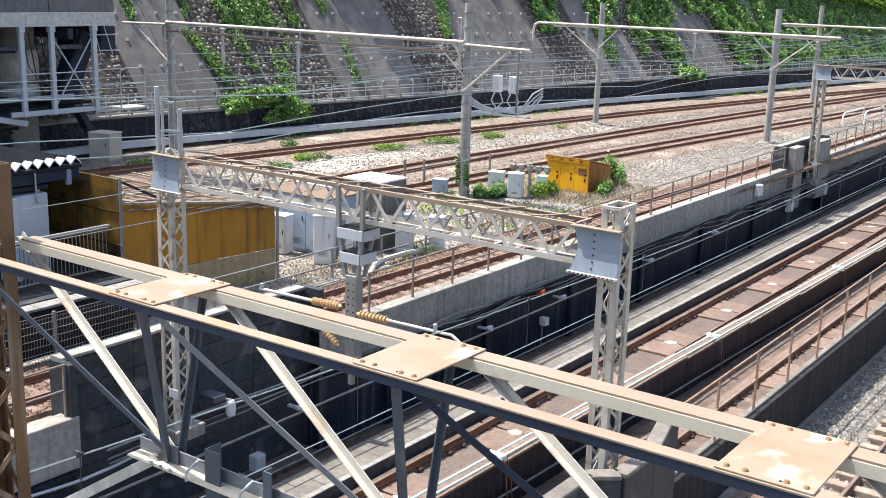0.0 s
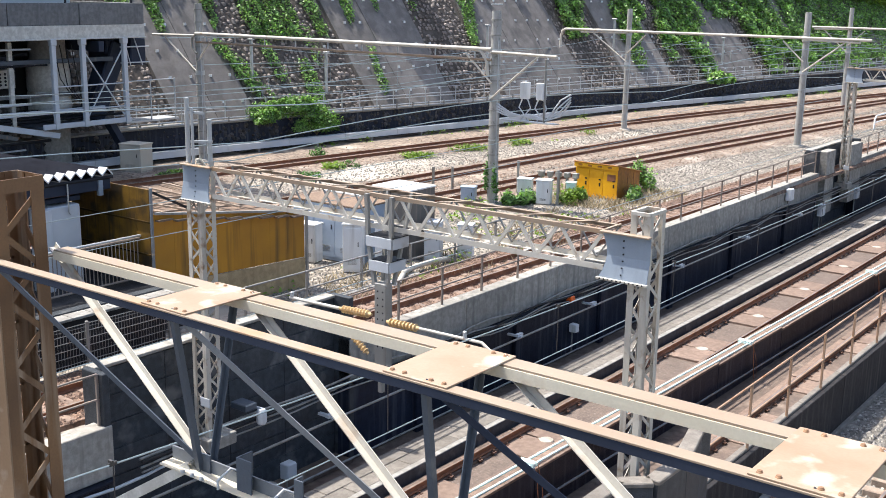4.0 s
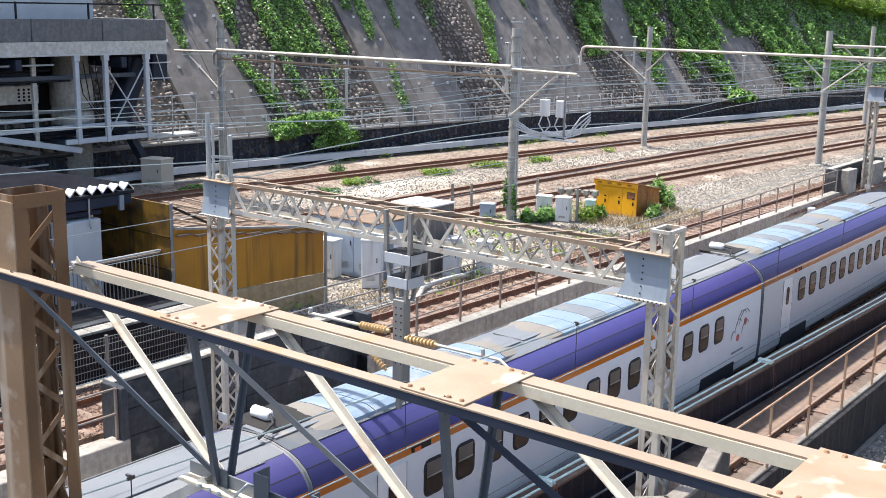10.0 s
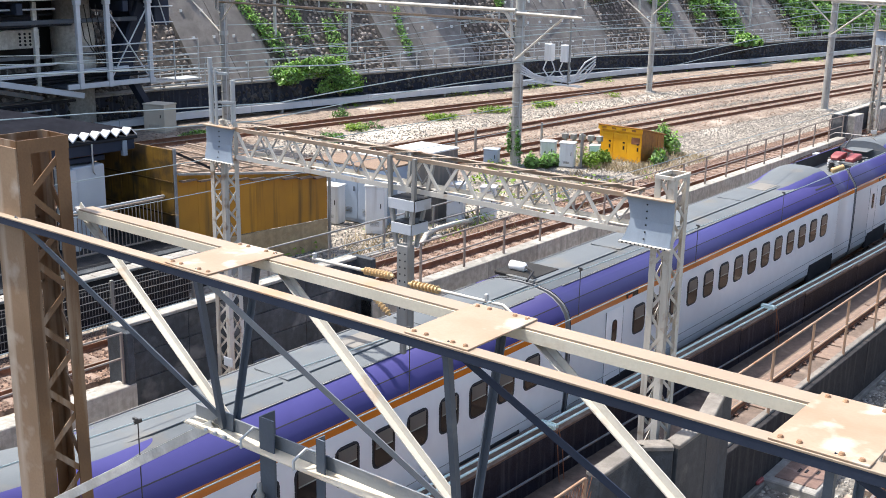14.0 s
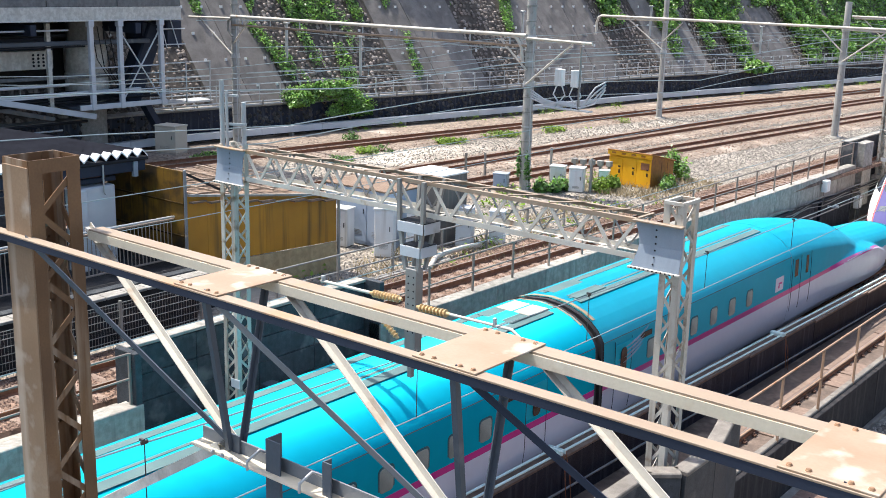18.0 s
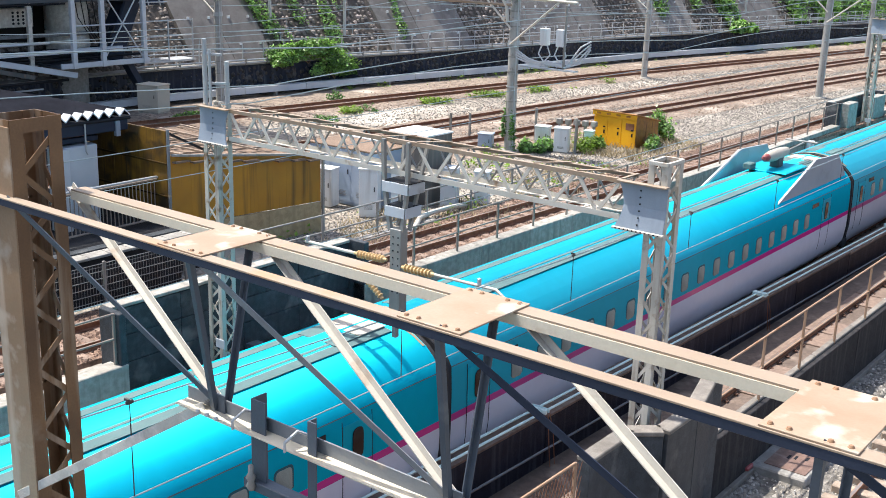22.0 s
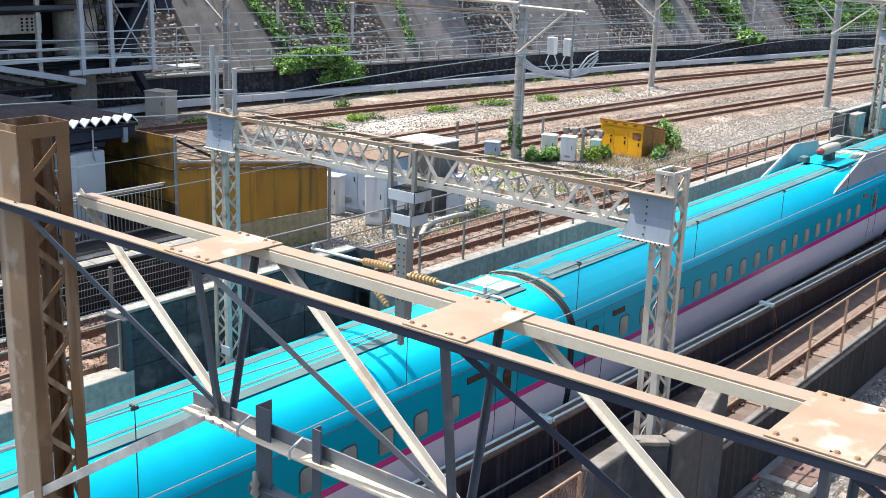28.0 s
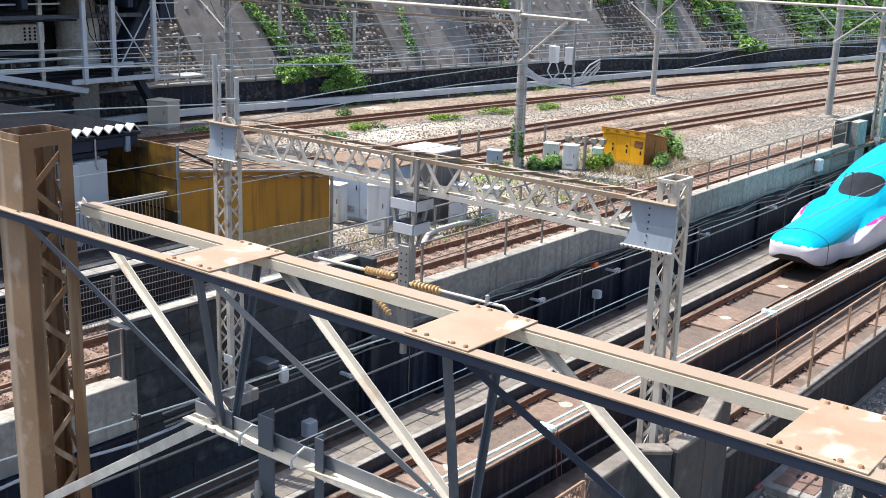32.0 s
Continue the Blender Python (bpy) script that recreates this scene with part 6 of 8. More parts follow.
for z, x in ((1.22, -17.1),):
    part("conduit", Geo().tube([(x, -20, z), (x, 12.6, z - 0.05), (x, 30, z), (x, 108, z + 0.1)], 0.032, 6), M["galv_dull"], tw)
for y in (10.2, 18.4, 26.7, 31.2, 38.0, 44.5, 51.0):
    part("bracket", Geo().box((-17.3, y, 1.25), (0.5, 0.1, 0.06)).box((-17.15, y, 1.3), (0.12, 0.3, 0.08)), M["palegrey"], tw)
for k, (z, r) in enumerate(((1.92, 0.03), (1.74, 0.026), (1.62, 0.022), (1.83, 0.028))):
    pts = []
    for i in range(90):
        y = 13 + i * 0.9
        pts.append((-17.48 + 0.03 * k, y, z + 0.10 * math.sin(y * 1.3 + k) * (0.6 + 0.4 * math.sin(y * 0.31)) - 0.004 * (y - 20)))
    part("slack_cable", Geo().tube(pts, r, 6), M["black"] if k == 3 else M["galv_dull"], tw, "sagging cable")
pts = [(-17.45, 4 + i * 0.7, 1.6 + 0.08 * math.sin(i * 0.9)) for i in range(16)]
part("slack_cable", Geo().tube(pts, 0.035, 6), M["palegrey"], tw)
part("low_cable", Geo().tube([(-17.2, -20, -0.1), (-17.2, 25, -0.12), (-17.2, 100, 0.0)], 0.03, 6), M["galv_dull"], tw)
for y, z, s, mt, lab in ((50.1, 2.35, 0.55, "white", "white box on the parapet"), (54.9, 0.9, 0.6, "white", "white box on the dark wall"), (60.5, 1.0, 0.6, "palegrey", "grey box on the dark wall"),
                         (30.5, 0.55, 0.28, "white", "small white signal box on the dark wall"), (17.2, 0.2, 0.4, "palegrey", "grey box low on the dark wall"), (16.6, -0.1, 0.35, "parapet", "concrete-grey box low on the wall")):
    ob = thing("wall_box", (WALL_L + 0.1, y, z), lab, "junction box", "wall boxes")
    part("body", Geo().box((WALL_L + 0.16, y, z), (0.25, s * 0.8, s), 0, 0.02), M[mt], ob)
    part("lid", Geo().box((WALL_L + 0.295, y, z), (0.02, s * 0.72, s * 0.9), 0, 0.005), M[mt], ob)
    part("conduit", Geo().tube([(WALL_L + 0.1, y, z - s / 2), (WALL_L + 0.1, y, z - s / 2 - 0.7)], 0.03, 6), M["galv_dull"], ob)
ol = thing("orange_lamp", (WALL_L + 0.15, 30.2, 1.6), "small orange warning lamp on the wall", "lamp")
part("lamp_body", Geo().box((WALL_L + 0.16, 30.2, 1.62), (0.22, 0.26, 0.2), 0, 0.03), M["orange_lamp"], ol)
part("bracket", Geo().box((WALL_L + 0.05, 30.2, 1.45), (0.2, 0.12, 0.1)), M["dark"], ol)
cm = thing("wall_camera", (WALL_L + 0.2, 16.2, 2.1), "white cylinder camera on a bracket", "camera")
part("housing", Geo().lathe((WALL_L + 0.35, 16.2, 1.75), (0, 0, 1), [(0, 0.09), (0.06, 0.12), (0.3, 0.12), (0.36, 0.08)], 12), M["white"], cm)
part("bracket", Geo().box((WALL_L + 0.05, 15.95, 2.2), (0.5, 0.35, 0.16), 0, 0.02), M["bluegrey"], cm)
part("arm", Geo().tube([(WALL_L + 0.1, 16.0, 2.2), (WALL_L + 0.35, 16.2, 2.12)], 0.03, 6), M["galv"], cm)

# ---- gravel yard: manhole slab, drain kerb, near track ----
mh = thing("manhole", (-6.7, 20.1, NEAR), "concrete manhole slab with a faded red steel cover", "manhole")
part("slab", Geo().box((-6.48, 19.8, NEAR + 0.05), (1.1, 1.52, 0.22), 0, 0.025), M["cap"], mh)
part("cover", Geo().box((-6.42, 19.85, NEAR + 0.168), (0.82, 1.2, 0.02), 0, 0.004), M["red_cover"], mh, "faded red cover")
for dx in (-0.12, 0.0, 0.2):
    part("grip_slot", Geo().box((-6.42 + dx, 19.85 + dx * 0.4, NEAR + 0.181), (0.05, 0.16, 0.01)), M["dark"], mh)
part("marker", Geo().box((-7.0, 18.95, NEAR + 0.13), (0.08, 0.3, 0.08), 0, 0.02), M["panto_red"], mh)
kb = tagged(new("drain_kerb"), "pale concrete kerb along the wall foot", "kerb", "", "structure")
ORIGIN[kb.name] = Vector((0, 0, 0))
km = Geo().box((0, 0, 0), (0.10, 1.98, 0.16), 0, 0.012).mesh("kerb_stone", [M["paver"]])
for i in range(40):
    piece("kerb_stone", km, kb, (-6.97, 5 + i * 2.0, NEAR + 0.02))
nt = tagged(new("near_track"), "rusty rails on pale sleepers in grey ballast", "railway track", "", "structure")
ORIGIN[nt.name] = Vector((0, 0, 0))
for x in (-5.05, -3.98):
    rail([(x, -30, NEAR + 0.24), (x, 120, NEAR + 0.24)], nt)
sm = Geo().box((0, 0, 0), (2.0, 0.24, 0.18), 0, 0.02).mesh("sleeper", [M["sleeper_pale"]])
for i in range(60):
    piece("sleeper", sm, nt, (-4.52, 5 + i * 0.6, NEAR + 0.06))

# ---- loose stones ----


def stones(g, rnd, x, y, z, s):
    a = rnd.uniform(0, 6.28)
    ca, sa = math.cos(a) * s, math.sin(a) * s
    j = [rnd.uniform(0.6, 1.15) for _ in range(6)]
    vs = [(x + ca * j[0], y + sa * j[0], z), (x - sa * j[1], y + ca * j[1], z), (x - ca * j[2], y - sa * j[2], z), (x + sa * j[3], y - ca * j[3], z),
          (x + 0.3 * ca, y + 0.3 * sa, z + s * j[4]), (x - 0.35 * ca, y - 0.3 * sa, z + s * 0.8 * j[5])]
    k = len(g.v)
    g.v += vs
    g.f += [(k, k + 1, k + 4), (k + 1, k + 5, k + 4), (k + 1, k + 2, k + 5), (k + 2, k + 3, k + 5), (k + 3, k + 4, k + 5), (k + 3, k, k + 4)]
    g.mi += [0] * 6
    g.smooth += [False] * 6


M["stone_rust"] = mat("rusty_ballast_stones", (0.33, 0.235, 0.175), (0.23, 0.155, 0.115), fine=40, island=0.5)
rnd = random.Random(11)
g = Geo()
for i in range(17000):
    y = 13 + 37 * rnd.random() ** 1.5
    stones(g, rnd, rnd.uniform(-6.92, -1.2 - 0.02 * y), y, NEAR - 0.01, rnd.uniform(0.035, 0.07))
stuff("gravel", g, M["stone"], "loose grey gravel stones", "gravel")
g = Geo()
for i in range(26000):
    y = 6 + 60 * rnd.random() ** 1.4
    x = yard_x(3, y) + rnd.uniform(-1.75, 1.1)
    stones(g, rnd, x, y, UP + (0.085 if x > yard_x(3, y) - 1.5 else 0.02), rnd.uniform(0.03, 0.06))
stuff("brown_ballast", g, M["stone_brown"], "rusty brown ballast stones", "ballast")
g = Geo()
for i in range(26000):
    y = 22 + 62 * rnd.random() ** 1.2
    x = rnd.uniform(yard_x(2, y) + 1.6, yard_x(3, y) - 1.6)
    stones(g, rnd, x, y, UP - 0.012, rnd.uniform(0.03, 0.07))
for i in range(20000):
    y = 34 + 70 * rnd.random()
    k = rnd.choice((0, 1))
    x = rnd.uniform(yard_x(k, y) + 1.7, yard_x(k + 1, y) - 1.7)
    stones(g, rnd, x, y, UP - 0.012, rnd.uniform(0.03, 0.08))
gb = Geo()
for i in range(24000):
    y = 30 + 80 * rnd.random()
    k = rnd.choice((0, 1, 2))
    stones(gb, rnd, yard_x(k, y) + rnd.gauss(0, 1.0), y, UP + 0.09, rnd.uniform(0.03, 0.07))
stuff("rusty_ballast", gb, M["stone_rust"], "rust-brown ballast stones on the yard tracks", "ballast")
stuff("pale_ballast", g, M["stone_pale"], "pale dusty ballast stones", "ballast")

# ---- plants ----


def leaves(g, rnd, c, nrm, s):
    """One pointed leaf that faces roughly along nrm."""
    n = (Vector(nrm) + Vector((rnd.gauss(0, 0.45), rnd.gauss(0, 0.45), rnd.gauss(0, 0.45)))).normalized()
    u = n.cross(Vector((rnd.gauss(0, 1), rnd.gauss(0, 1), rnd.gauss(0, 1)))).normalized() * s
    v = n.cross(u) * 0.75
    k = len(g.v)
    c = Vector(c)
    g.v += [tuple(c - u), tuple(c + v * 0.8 - u * 0.1), tuple(c + u), tuple(c - v * 0.8 - u * 0.1)]
    g.f.append((k, k + 1, k + 2, k + 3))
    g.mi.append(0)
    g.smooth.append(False)


SLOPE_N = (math.sin(LEAN), 0, math.cos(LEAN))


def ivy_strip(g, rnd, y0, u0, y1, u1, w0, w1, dense, size=0.085, thick=0.34):
    """Ivy hanging down the embankment from (y0, u0) to (y1, u1), in streaks with ragged edges and gaps."""
    area = abs(u0 - u1) * (w0 + w1) / 2
    for i in range(int(area * dense * 1.35)):
        t = rnd.random()
        w = w0 + (w1 - w0) * t
        d = rnd.uniform(-0.5, 0.5)
        y, u = y0 + (y1 - y0) * t + d * w, u0 + (u1 - u0) * t + rnd.uniform(-0.25, 0.25)
        streak = noise.noise(Vector((y * 1.5, u * 0.42, 3.3))) + 0.5 * noise.noise(Vector((y * 3.7, u * 1.5, 7.7)))
        ragged = (2 * abs(d)) ** 3 * 0.7 + max(0.0, t - 0.75) * 1.5
        if streak < ragged - 0.62 or u < 0 or u > crest(y):
            continue
        bulge = max(0.05, thick * (0.55 + 1.1 * streak))
        p = on_slope(y, u, rnd.uniform(0.02, bulge))
        leaves(g, rnd, p, (0.5, -0.1, 0.85), size * rnd.uniform(0.6, 1.3))


rnd = random.Random(3)
iv = thing("ivy", tuple(on_slope(48, 0.2)), "green ivy strands hanging over the leaning wall", "ivy")
for y0, u0, y1, u1, w0, w1, n in ((44.6, 12.4, 42.7, 4.6, 1.5, 0.9, 190), (42.7, 5.2, 44.4, 1.0, 0.8, 1.8, 190), (47.9, 12.4, 47.0, 5.2, 4.6, 3.8, 200), (50.6, 12.4, 50.4, 5.4, 1.5, 0.9, 150),
                                 (45.9, 6.0, 45.8, 2.2, 1.0, 0.8, 110), (47.9, 3.6, 47.6, 0.8, 0.6, 1.5, 180), (49.2, 6.2, 49.0, 3.0, 1.0, 0.6, 70), (54.4, 12.4, 52.9, 6.0, 1.3, 0.8, 190), (53.6, 4.4, 52.9, 1.2, 0.75, 0.6, 190),
                                 (56.6, 12.4, 55.7, 7.2, 0.8, 0.4, 130), (60.2, 12.4, 58.7, 6.6, 1.3, 0.5, 130), (66.2, 12.4, 62.9, 4.4, 2.4, 0.9, 190), (70.0, 12.4, 69.4, 9.2, 1.6, 0.6, 150),
                                 (41.0, 12.4, 39.5, 5.9, 2.2, 1.0, 180), (38.2, 12.4, 37.6, 6.0, 2.0, 1.2, 150), (52.6, 12.4, 52.4, 8.4, 1.5, 0.8, 140)):
    g = Geo()
    ivy_strip(g, rnd, y0, u0, y1, u1, w0, w1, n)
    stuff("strand", g, M["leaf"], "green ivy strand", "", iv)
iv2 = thing("ivy", tuple(on_slope(95, 0.2)), "dense ivy covering the far embankment", "ivy")
for y0, u0, y1, u1, w0, w1, n in ((78.0, 12.4, 74.4, 4.6, 4.4, 2.0, 120), (85.2, 12.4, 80.8, 4.2, 6.0, 3.0, 120), (80.8, 5.0, 80.0, 1.6, 1.4, 0.9, 100), (91.6, 12.4, 87.0, 3.6, 7.5, 6.0, 125), (88.6, 4.6, 88.8, 0.4, 2.4, 2.8, 120),
                                 (85.2, 4.8, 84.8, 2.2, 1.8, 1.0, 80), (96.5, 12.4, 95.0, 6.4, 5.0, 4.6, 110), (102.5, 12.2, 100.0, 2.2, 8.0, 7.0, 100), (99.4, 4.0, 98.6, 0.3, 3.0, 2.6, 110), (104.4, 5.0, 103.6, 0.2, 4.0, 4.4, 90),
                                 (110.5, 11.0, 107.5, 0.4, 9.0, 8.0, 85), (118.0, 10.0, 115.5, 0.4, 9.0, 9.0, 75), (127.0, 8.6, 125.0, 0.4, 10.0, 11.0, 70), (138.0, 7.0, 137.0, 0.4, 13.0, 13.0, 50)):
    g = Geo()
    ivy_strip(g, rnd, y0, u0, y1, u1, w0, w1, n, 0.135, 0.75)
    stuff("strand", g, M["leaf"], "dense ivy", "", iv2)
gc = Geo()
for i in range(30000):
    y = rnd.uniform(72, 150)
    p = on_slope(y, crest(y) + rnd.uniform(-0.9, 1.3), rnd.uniform(-0.2, 1.4 + 0.5 * noise.noise(Vector((y * 0.4, 0, 0)))))
    leaves(gc, rnd, p, (0.2, 0, 1), rnd.uniform(0.10, 0.22))
stuff("crest_grass", gc, M["leaf_pale"], "bright grass and weeds along the crest", "grass")


def bush(name, x, y, z, rx, ry, rz, count, size, mt, label, cat="bush", group="", twigs=6):
    ob = thing(name, (x, y, z), label, cat, group)
    g = Geo()
    lobes = []
    for i in range(9):
        a, r = rnd.uniform(0, 6.283), rnd.random() ** 0.6
        k = rnd.uniform(0.3, 0.5)
        lobes.append((x + math.cos(a) * r * rx * 0.75, y + math.sin(a) * r * ry * 0.75, z + rz * rnd.uniform(0.08, 0.62) * (1.1 - 0.6 * r), k))
    for i in range(count):
        lx, ly, lz, k = lobes[i % 9]
        a, b = rnd.uniform(0, 6.283), math.acos(rnd.uniform(-0.5, 1))
        r = (0.45 + 0.55 * rnd.random() ** 0.5) * (0.8 + 0.5 * noise.noise(Vector((math.cos(a) * 2 + lx, math.sin(a) * 2 + ly, b * 2))))
        d = Vector((math.cos(a) * math.sin(b), math.sin(a) * math.sin(b), math.cos(b)))
        p = (lx + d.x * rx * r * k, ly + d.y * ry * r * k, max(z + 0.02, lz + d.z * rz * r * k))
        leaves(g, rnd, p, (d.x * 0.6, d.y * 0.6, 0.8), size * rnd.uniform(0.55, 1.25))
    tagged(part("foliage", g, M[mt], ob), "leafy foliage", kind="stuff")
    for i in range(twigs):
        a = 6.283 * i / max(1, twigs)
        part("stem", Geo().tube([(x, y, z - 0.03), (x + rx * 0.5 * math.cos(a), y + ry * 0.5 * math.sin(a), z + rz * 0.7)], [0.02, 0.008], 5), M["twig"], ob)
    return ob


p = on_slope(45.4, 0.5, 0.2)
bush("bush", p.x + 0.4, 44.9, 4.0, 1.2, 3.3, 1.9, 13000, 0.085, "leaf", "bushy green creeper spilling over the walkway")
bush("bush", p.x + 1.0, 46.4, 3.1, 0.8, 2.6, 1.9, 6500, 0.08, "leaf", "green creeper hanging over the kerb wall")
# shrubs on the crest, whose shade falls down the bays
for y, h, w, n in ((56.7, 8.5, 1.7, 12000), (58.9, 4.5, 1.8, 6000), (54.9, 3.2, 1.3, 4000), (53.0, 2.0, 1.4, 2500), (51.2, 1.7, 1.6, 2600), (47.6, 1.8, 1.8, 2600), (44.6, 1.6, 1.4, 2000), (66.0, 1.9, 1.6, 2400), (69.8, 1.4, 1.8, 2200), (40.6, 1.7, 2.0, 2600)):
    q = on_slope(y, CREST - 0.2, 0.0)
    bush("shrub", q.x - 0.2, y, q.z - 0.1, 1.1, w, h, n, 0.30 if n > 3000 else 0.18, "leaf_dark", "leafy shrub along the embankment crest", "shrub", "crest shrubs")
p = on_slope(88.4, 0.6, 0.4)
bush("bush", p.x + 0.6, 88.4, 4.2, 1.2, 2.2, 1.4, 2600, 0.2, "leaf", "green bush on the far embankment foot")
bush("bush", -25.1, 39.2, UP, 0.9, 0.8, 0.75, 1500, 0.085, "leaf", "low green bush round the relay boxes", group="trackside bushes")
bush("bush", -25.7, 38.7, UP, 0.7, 0.6, 0.65, 900, 0.085, "leaf", "low green bush round the relay boxes", group="trackside bushes")
bush("bush", -23.6, 40.7, UP, 0.8, 0.8, 0.9, 900, 0.085, "leaf_pale", "weedy bush beside the yellow locker", group="trackside bushes")
bush("bush", -22.0, 43.0, UP, 0.6, 1.0, 0.75, 1200, 0.085, "leaf", "green bush climbing the locker", group="trackside bushes")
bush("bush", -22.9, 45.4, UP, 0.9, 0.9, 1.75, 1300, 0.085, "leaf", "green bush behind the locker", group="trackside bushes")
bush("bush", -26.05, 38.0, UP, 0.42, 0.42, 3.0, 900, 0.08, "leaf_dark", "ivy round the catenary pole", "ivy", twigs=2)
bush("bush", -28.5, 34.5, UP, 0.7, 0.7, 1.0, 700, 0.08, "leaf_pale", "scrubby weeds behind the gantry", group="scrub")
bush("bush", -36.3, 37.5, UP, 0.9, 0.8, 0.6, 350, 0.07, "leaf_dark", "low scrub in the ballast", group="scrub")
bush("bush", -37.4, 41.6, UP, 0.7, 0.6, 0.5, 260, 0.06, "leaf_dark", "low scrub in the ballast", group="scrub")
bush("bush", -40.9, 43.0, UP, 0.6, 0.8, 0.6, 300, 0.07, "leaf_dark", "low scrub in the ballast", group="scrub")
bush("bush", -41.5, 33.8, UP, 0.7, 1.8, 0.45, 500, 0.09, "leaf", "weeds beside the far rails", group="scrub")
bush("bush", -33.5, 27.0, UP, 0.9, 0.9, 1.3, 800, 0.09, "leaf_dark", "weeds behind the hoarding", group="scrub")
weeds = Geo()
for i in range(4200):
    k = rnd.random()
    if k < 0.1:
        y = rnd.uniform(21, 40)
        x = rnd.uniform(-23.6, -19.6)
    elif k < 0.6:
        y = rnd.uniform(40, 62)
        x = yard_x(0, y) + rnd.gauss(1.9, 0.3)
    elif k < 0.8:
        y = rnd.uniform(46, 110)
        x = foot(y) + 1.6 + rnd.gauss(0, 0.5)
    else:
        y = rnd.uniform(28, 44)
        x = rnd.uniform(-27, -23)
    if noise.noise(Vector((x * 0.5, y * 0.5, 0))) > 0.16:
        for j in range(3):
            leaves(weeds, rnd, (x + rnd.gauss(0, 0.12), y + rnd.gauss(0, 0.12), UP + rnd.uniform(0.02, 0.3)), (0.2, 0, 0.9), rnd.uniform(0.05, 0.11))
stuff("weeds", weeds, M["leaf_pale"], "scattered weeds among the ballast", "weeds")
dry = Geo()
for i in range(5200):
    y = rnd.uniform(40, 46) if i < 1500 else rnd.uniform(22, 42)
    x = rnd.uniform(-24.8, -20.6) if i < 1500 else rnd.uniform(-23.4, -19.4)
    if i >= 1500 and noise.noise(Vector((x * 0.7, y * 0.7, 4))) < 0.0:
        continue
    a = rnd.uniform(0, 6.28)
    h = rnd.uniform(0.1, 0.36)
    dry.add([(x, y, UP), (x + 0.03, y + 0.02, UP), (x + 0.2 * math.cos(a), y + 0.2 * math.sin(a), UP + h)], [(0, 1, 2)])
stuff("dry_grass", dry, M["straw"], "dry grass tufts among the boxes and the locker", "grass")

# ---- the two coupled trains ----
SPEED, TRAIN_X = 17.37, -14.32
# half profiles from the skirt to the roof ridge: (side, height), and the paint of the strip above each point
TEAL_P = [(1.40, 0.24), (1.60, 0.55), (1.672, 1.1), (1.675, 1.58), (1.675, 1.74), (1.668, 2.3), (1.645, 2.785), (1.64, 2.81), (1.57, 2.94),
          (1.45, 3.10), (1.25, 3.28), (0.96, 3.44), (0.55, 3.575), (0.0, 3.635)]
TEAL_M = [1, 1, 1, 2, 0, 0, 3, 0, 0, 0, 0, 0, 0]
VIOL_P = [(1.32, 0.24), (1.44, 0.50), (1.473, 1.0), (1.475, 2.2), (1.46, 2.80), (1.44, 3.00), (1.38, 3.14), (1.262, 3.30), (1.245, 3.318), (1.05, 3.46),
          (0.84, 3.545), (0.82, 3.55), (0.4, 3.63), (0.0, 3.65)]
VIOL_WELL = VIOL_P[:9] + [(1.06, 3.60), (0.99, 3.61), (0.95, 3.16), (0.5, 3.13), (0.0, 3.13)]
VIOL_M = [6, 1, 1, 1, 2, 0, 0, 4, 0, 0, 4, 3, 3]
WELL_M = VIOL_M[:9] + [0, 4, 3, 3]
TEAL_MATS = [M["teal"], M["lily"], M["pink"], M["roofgrey"], M["gangway"]]
VIOL_MATS = [M["violet"], M["silver"], M["amber"], M["roofsilver"], M["gangway"], M["redline"], M["dirty_skirt"]]


def ring(prof):
    return [(x, z) for x, z in prof] + [(-x, z) for x, z in reversed(prof[:-1])]


def shell(prof, pm, y0, y1, end0=True, end1=True, flat=()):
    r = ring(prof)
    n = len(r)
    mm = pm + pm[::-1]
    vs = [(x, y, z) for y in (y0, y1) for x, z in r]
    # one welded skin, smooth across the curve
    s = Geo()
    s.v = vs
    s.f = [(k + 1, k + 1 + n, k + n, k) for k in range(n - 1)] + [(0, n, 2 * n - 1, n - 1)]
    s.mi = mm + [4]
    s.smooth = [m not in flat for m in mm] + [False]
    if end0:
        s.f.append(tuple(range(n)))
        s.mi.append(4)
        s.smooth.append(False)
    if end1:
        s.f.append(tuple(reversed(range(n, 2 * n))))
        s.mi.append(4)
        s.smooth.append(False)
    return s


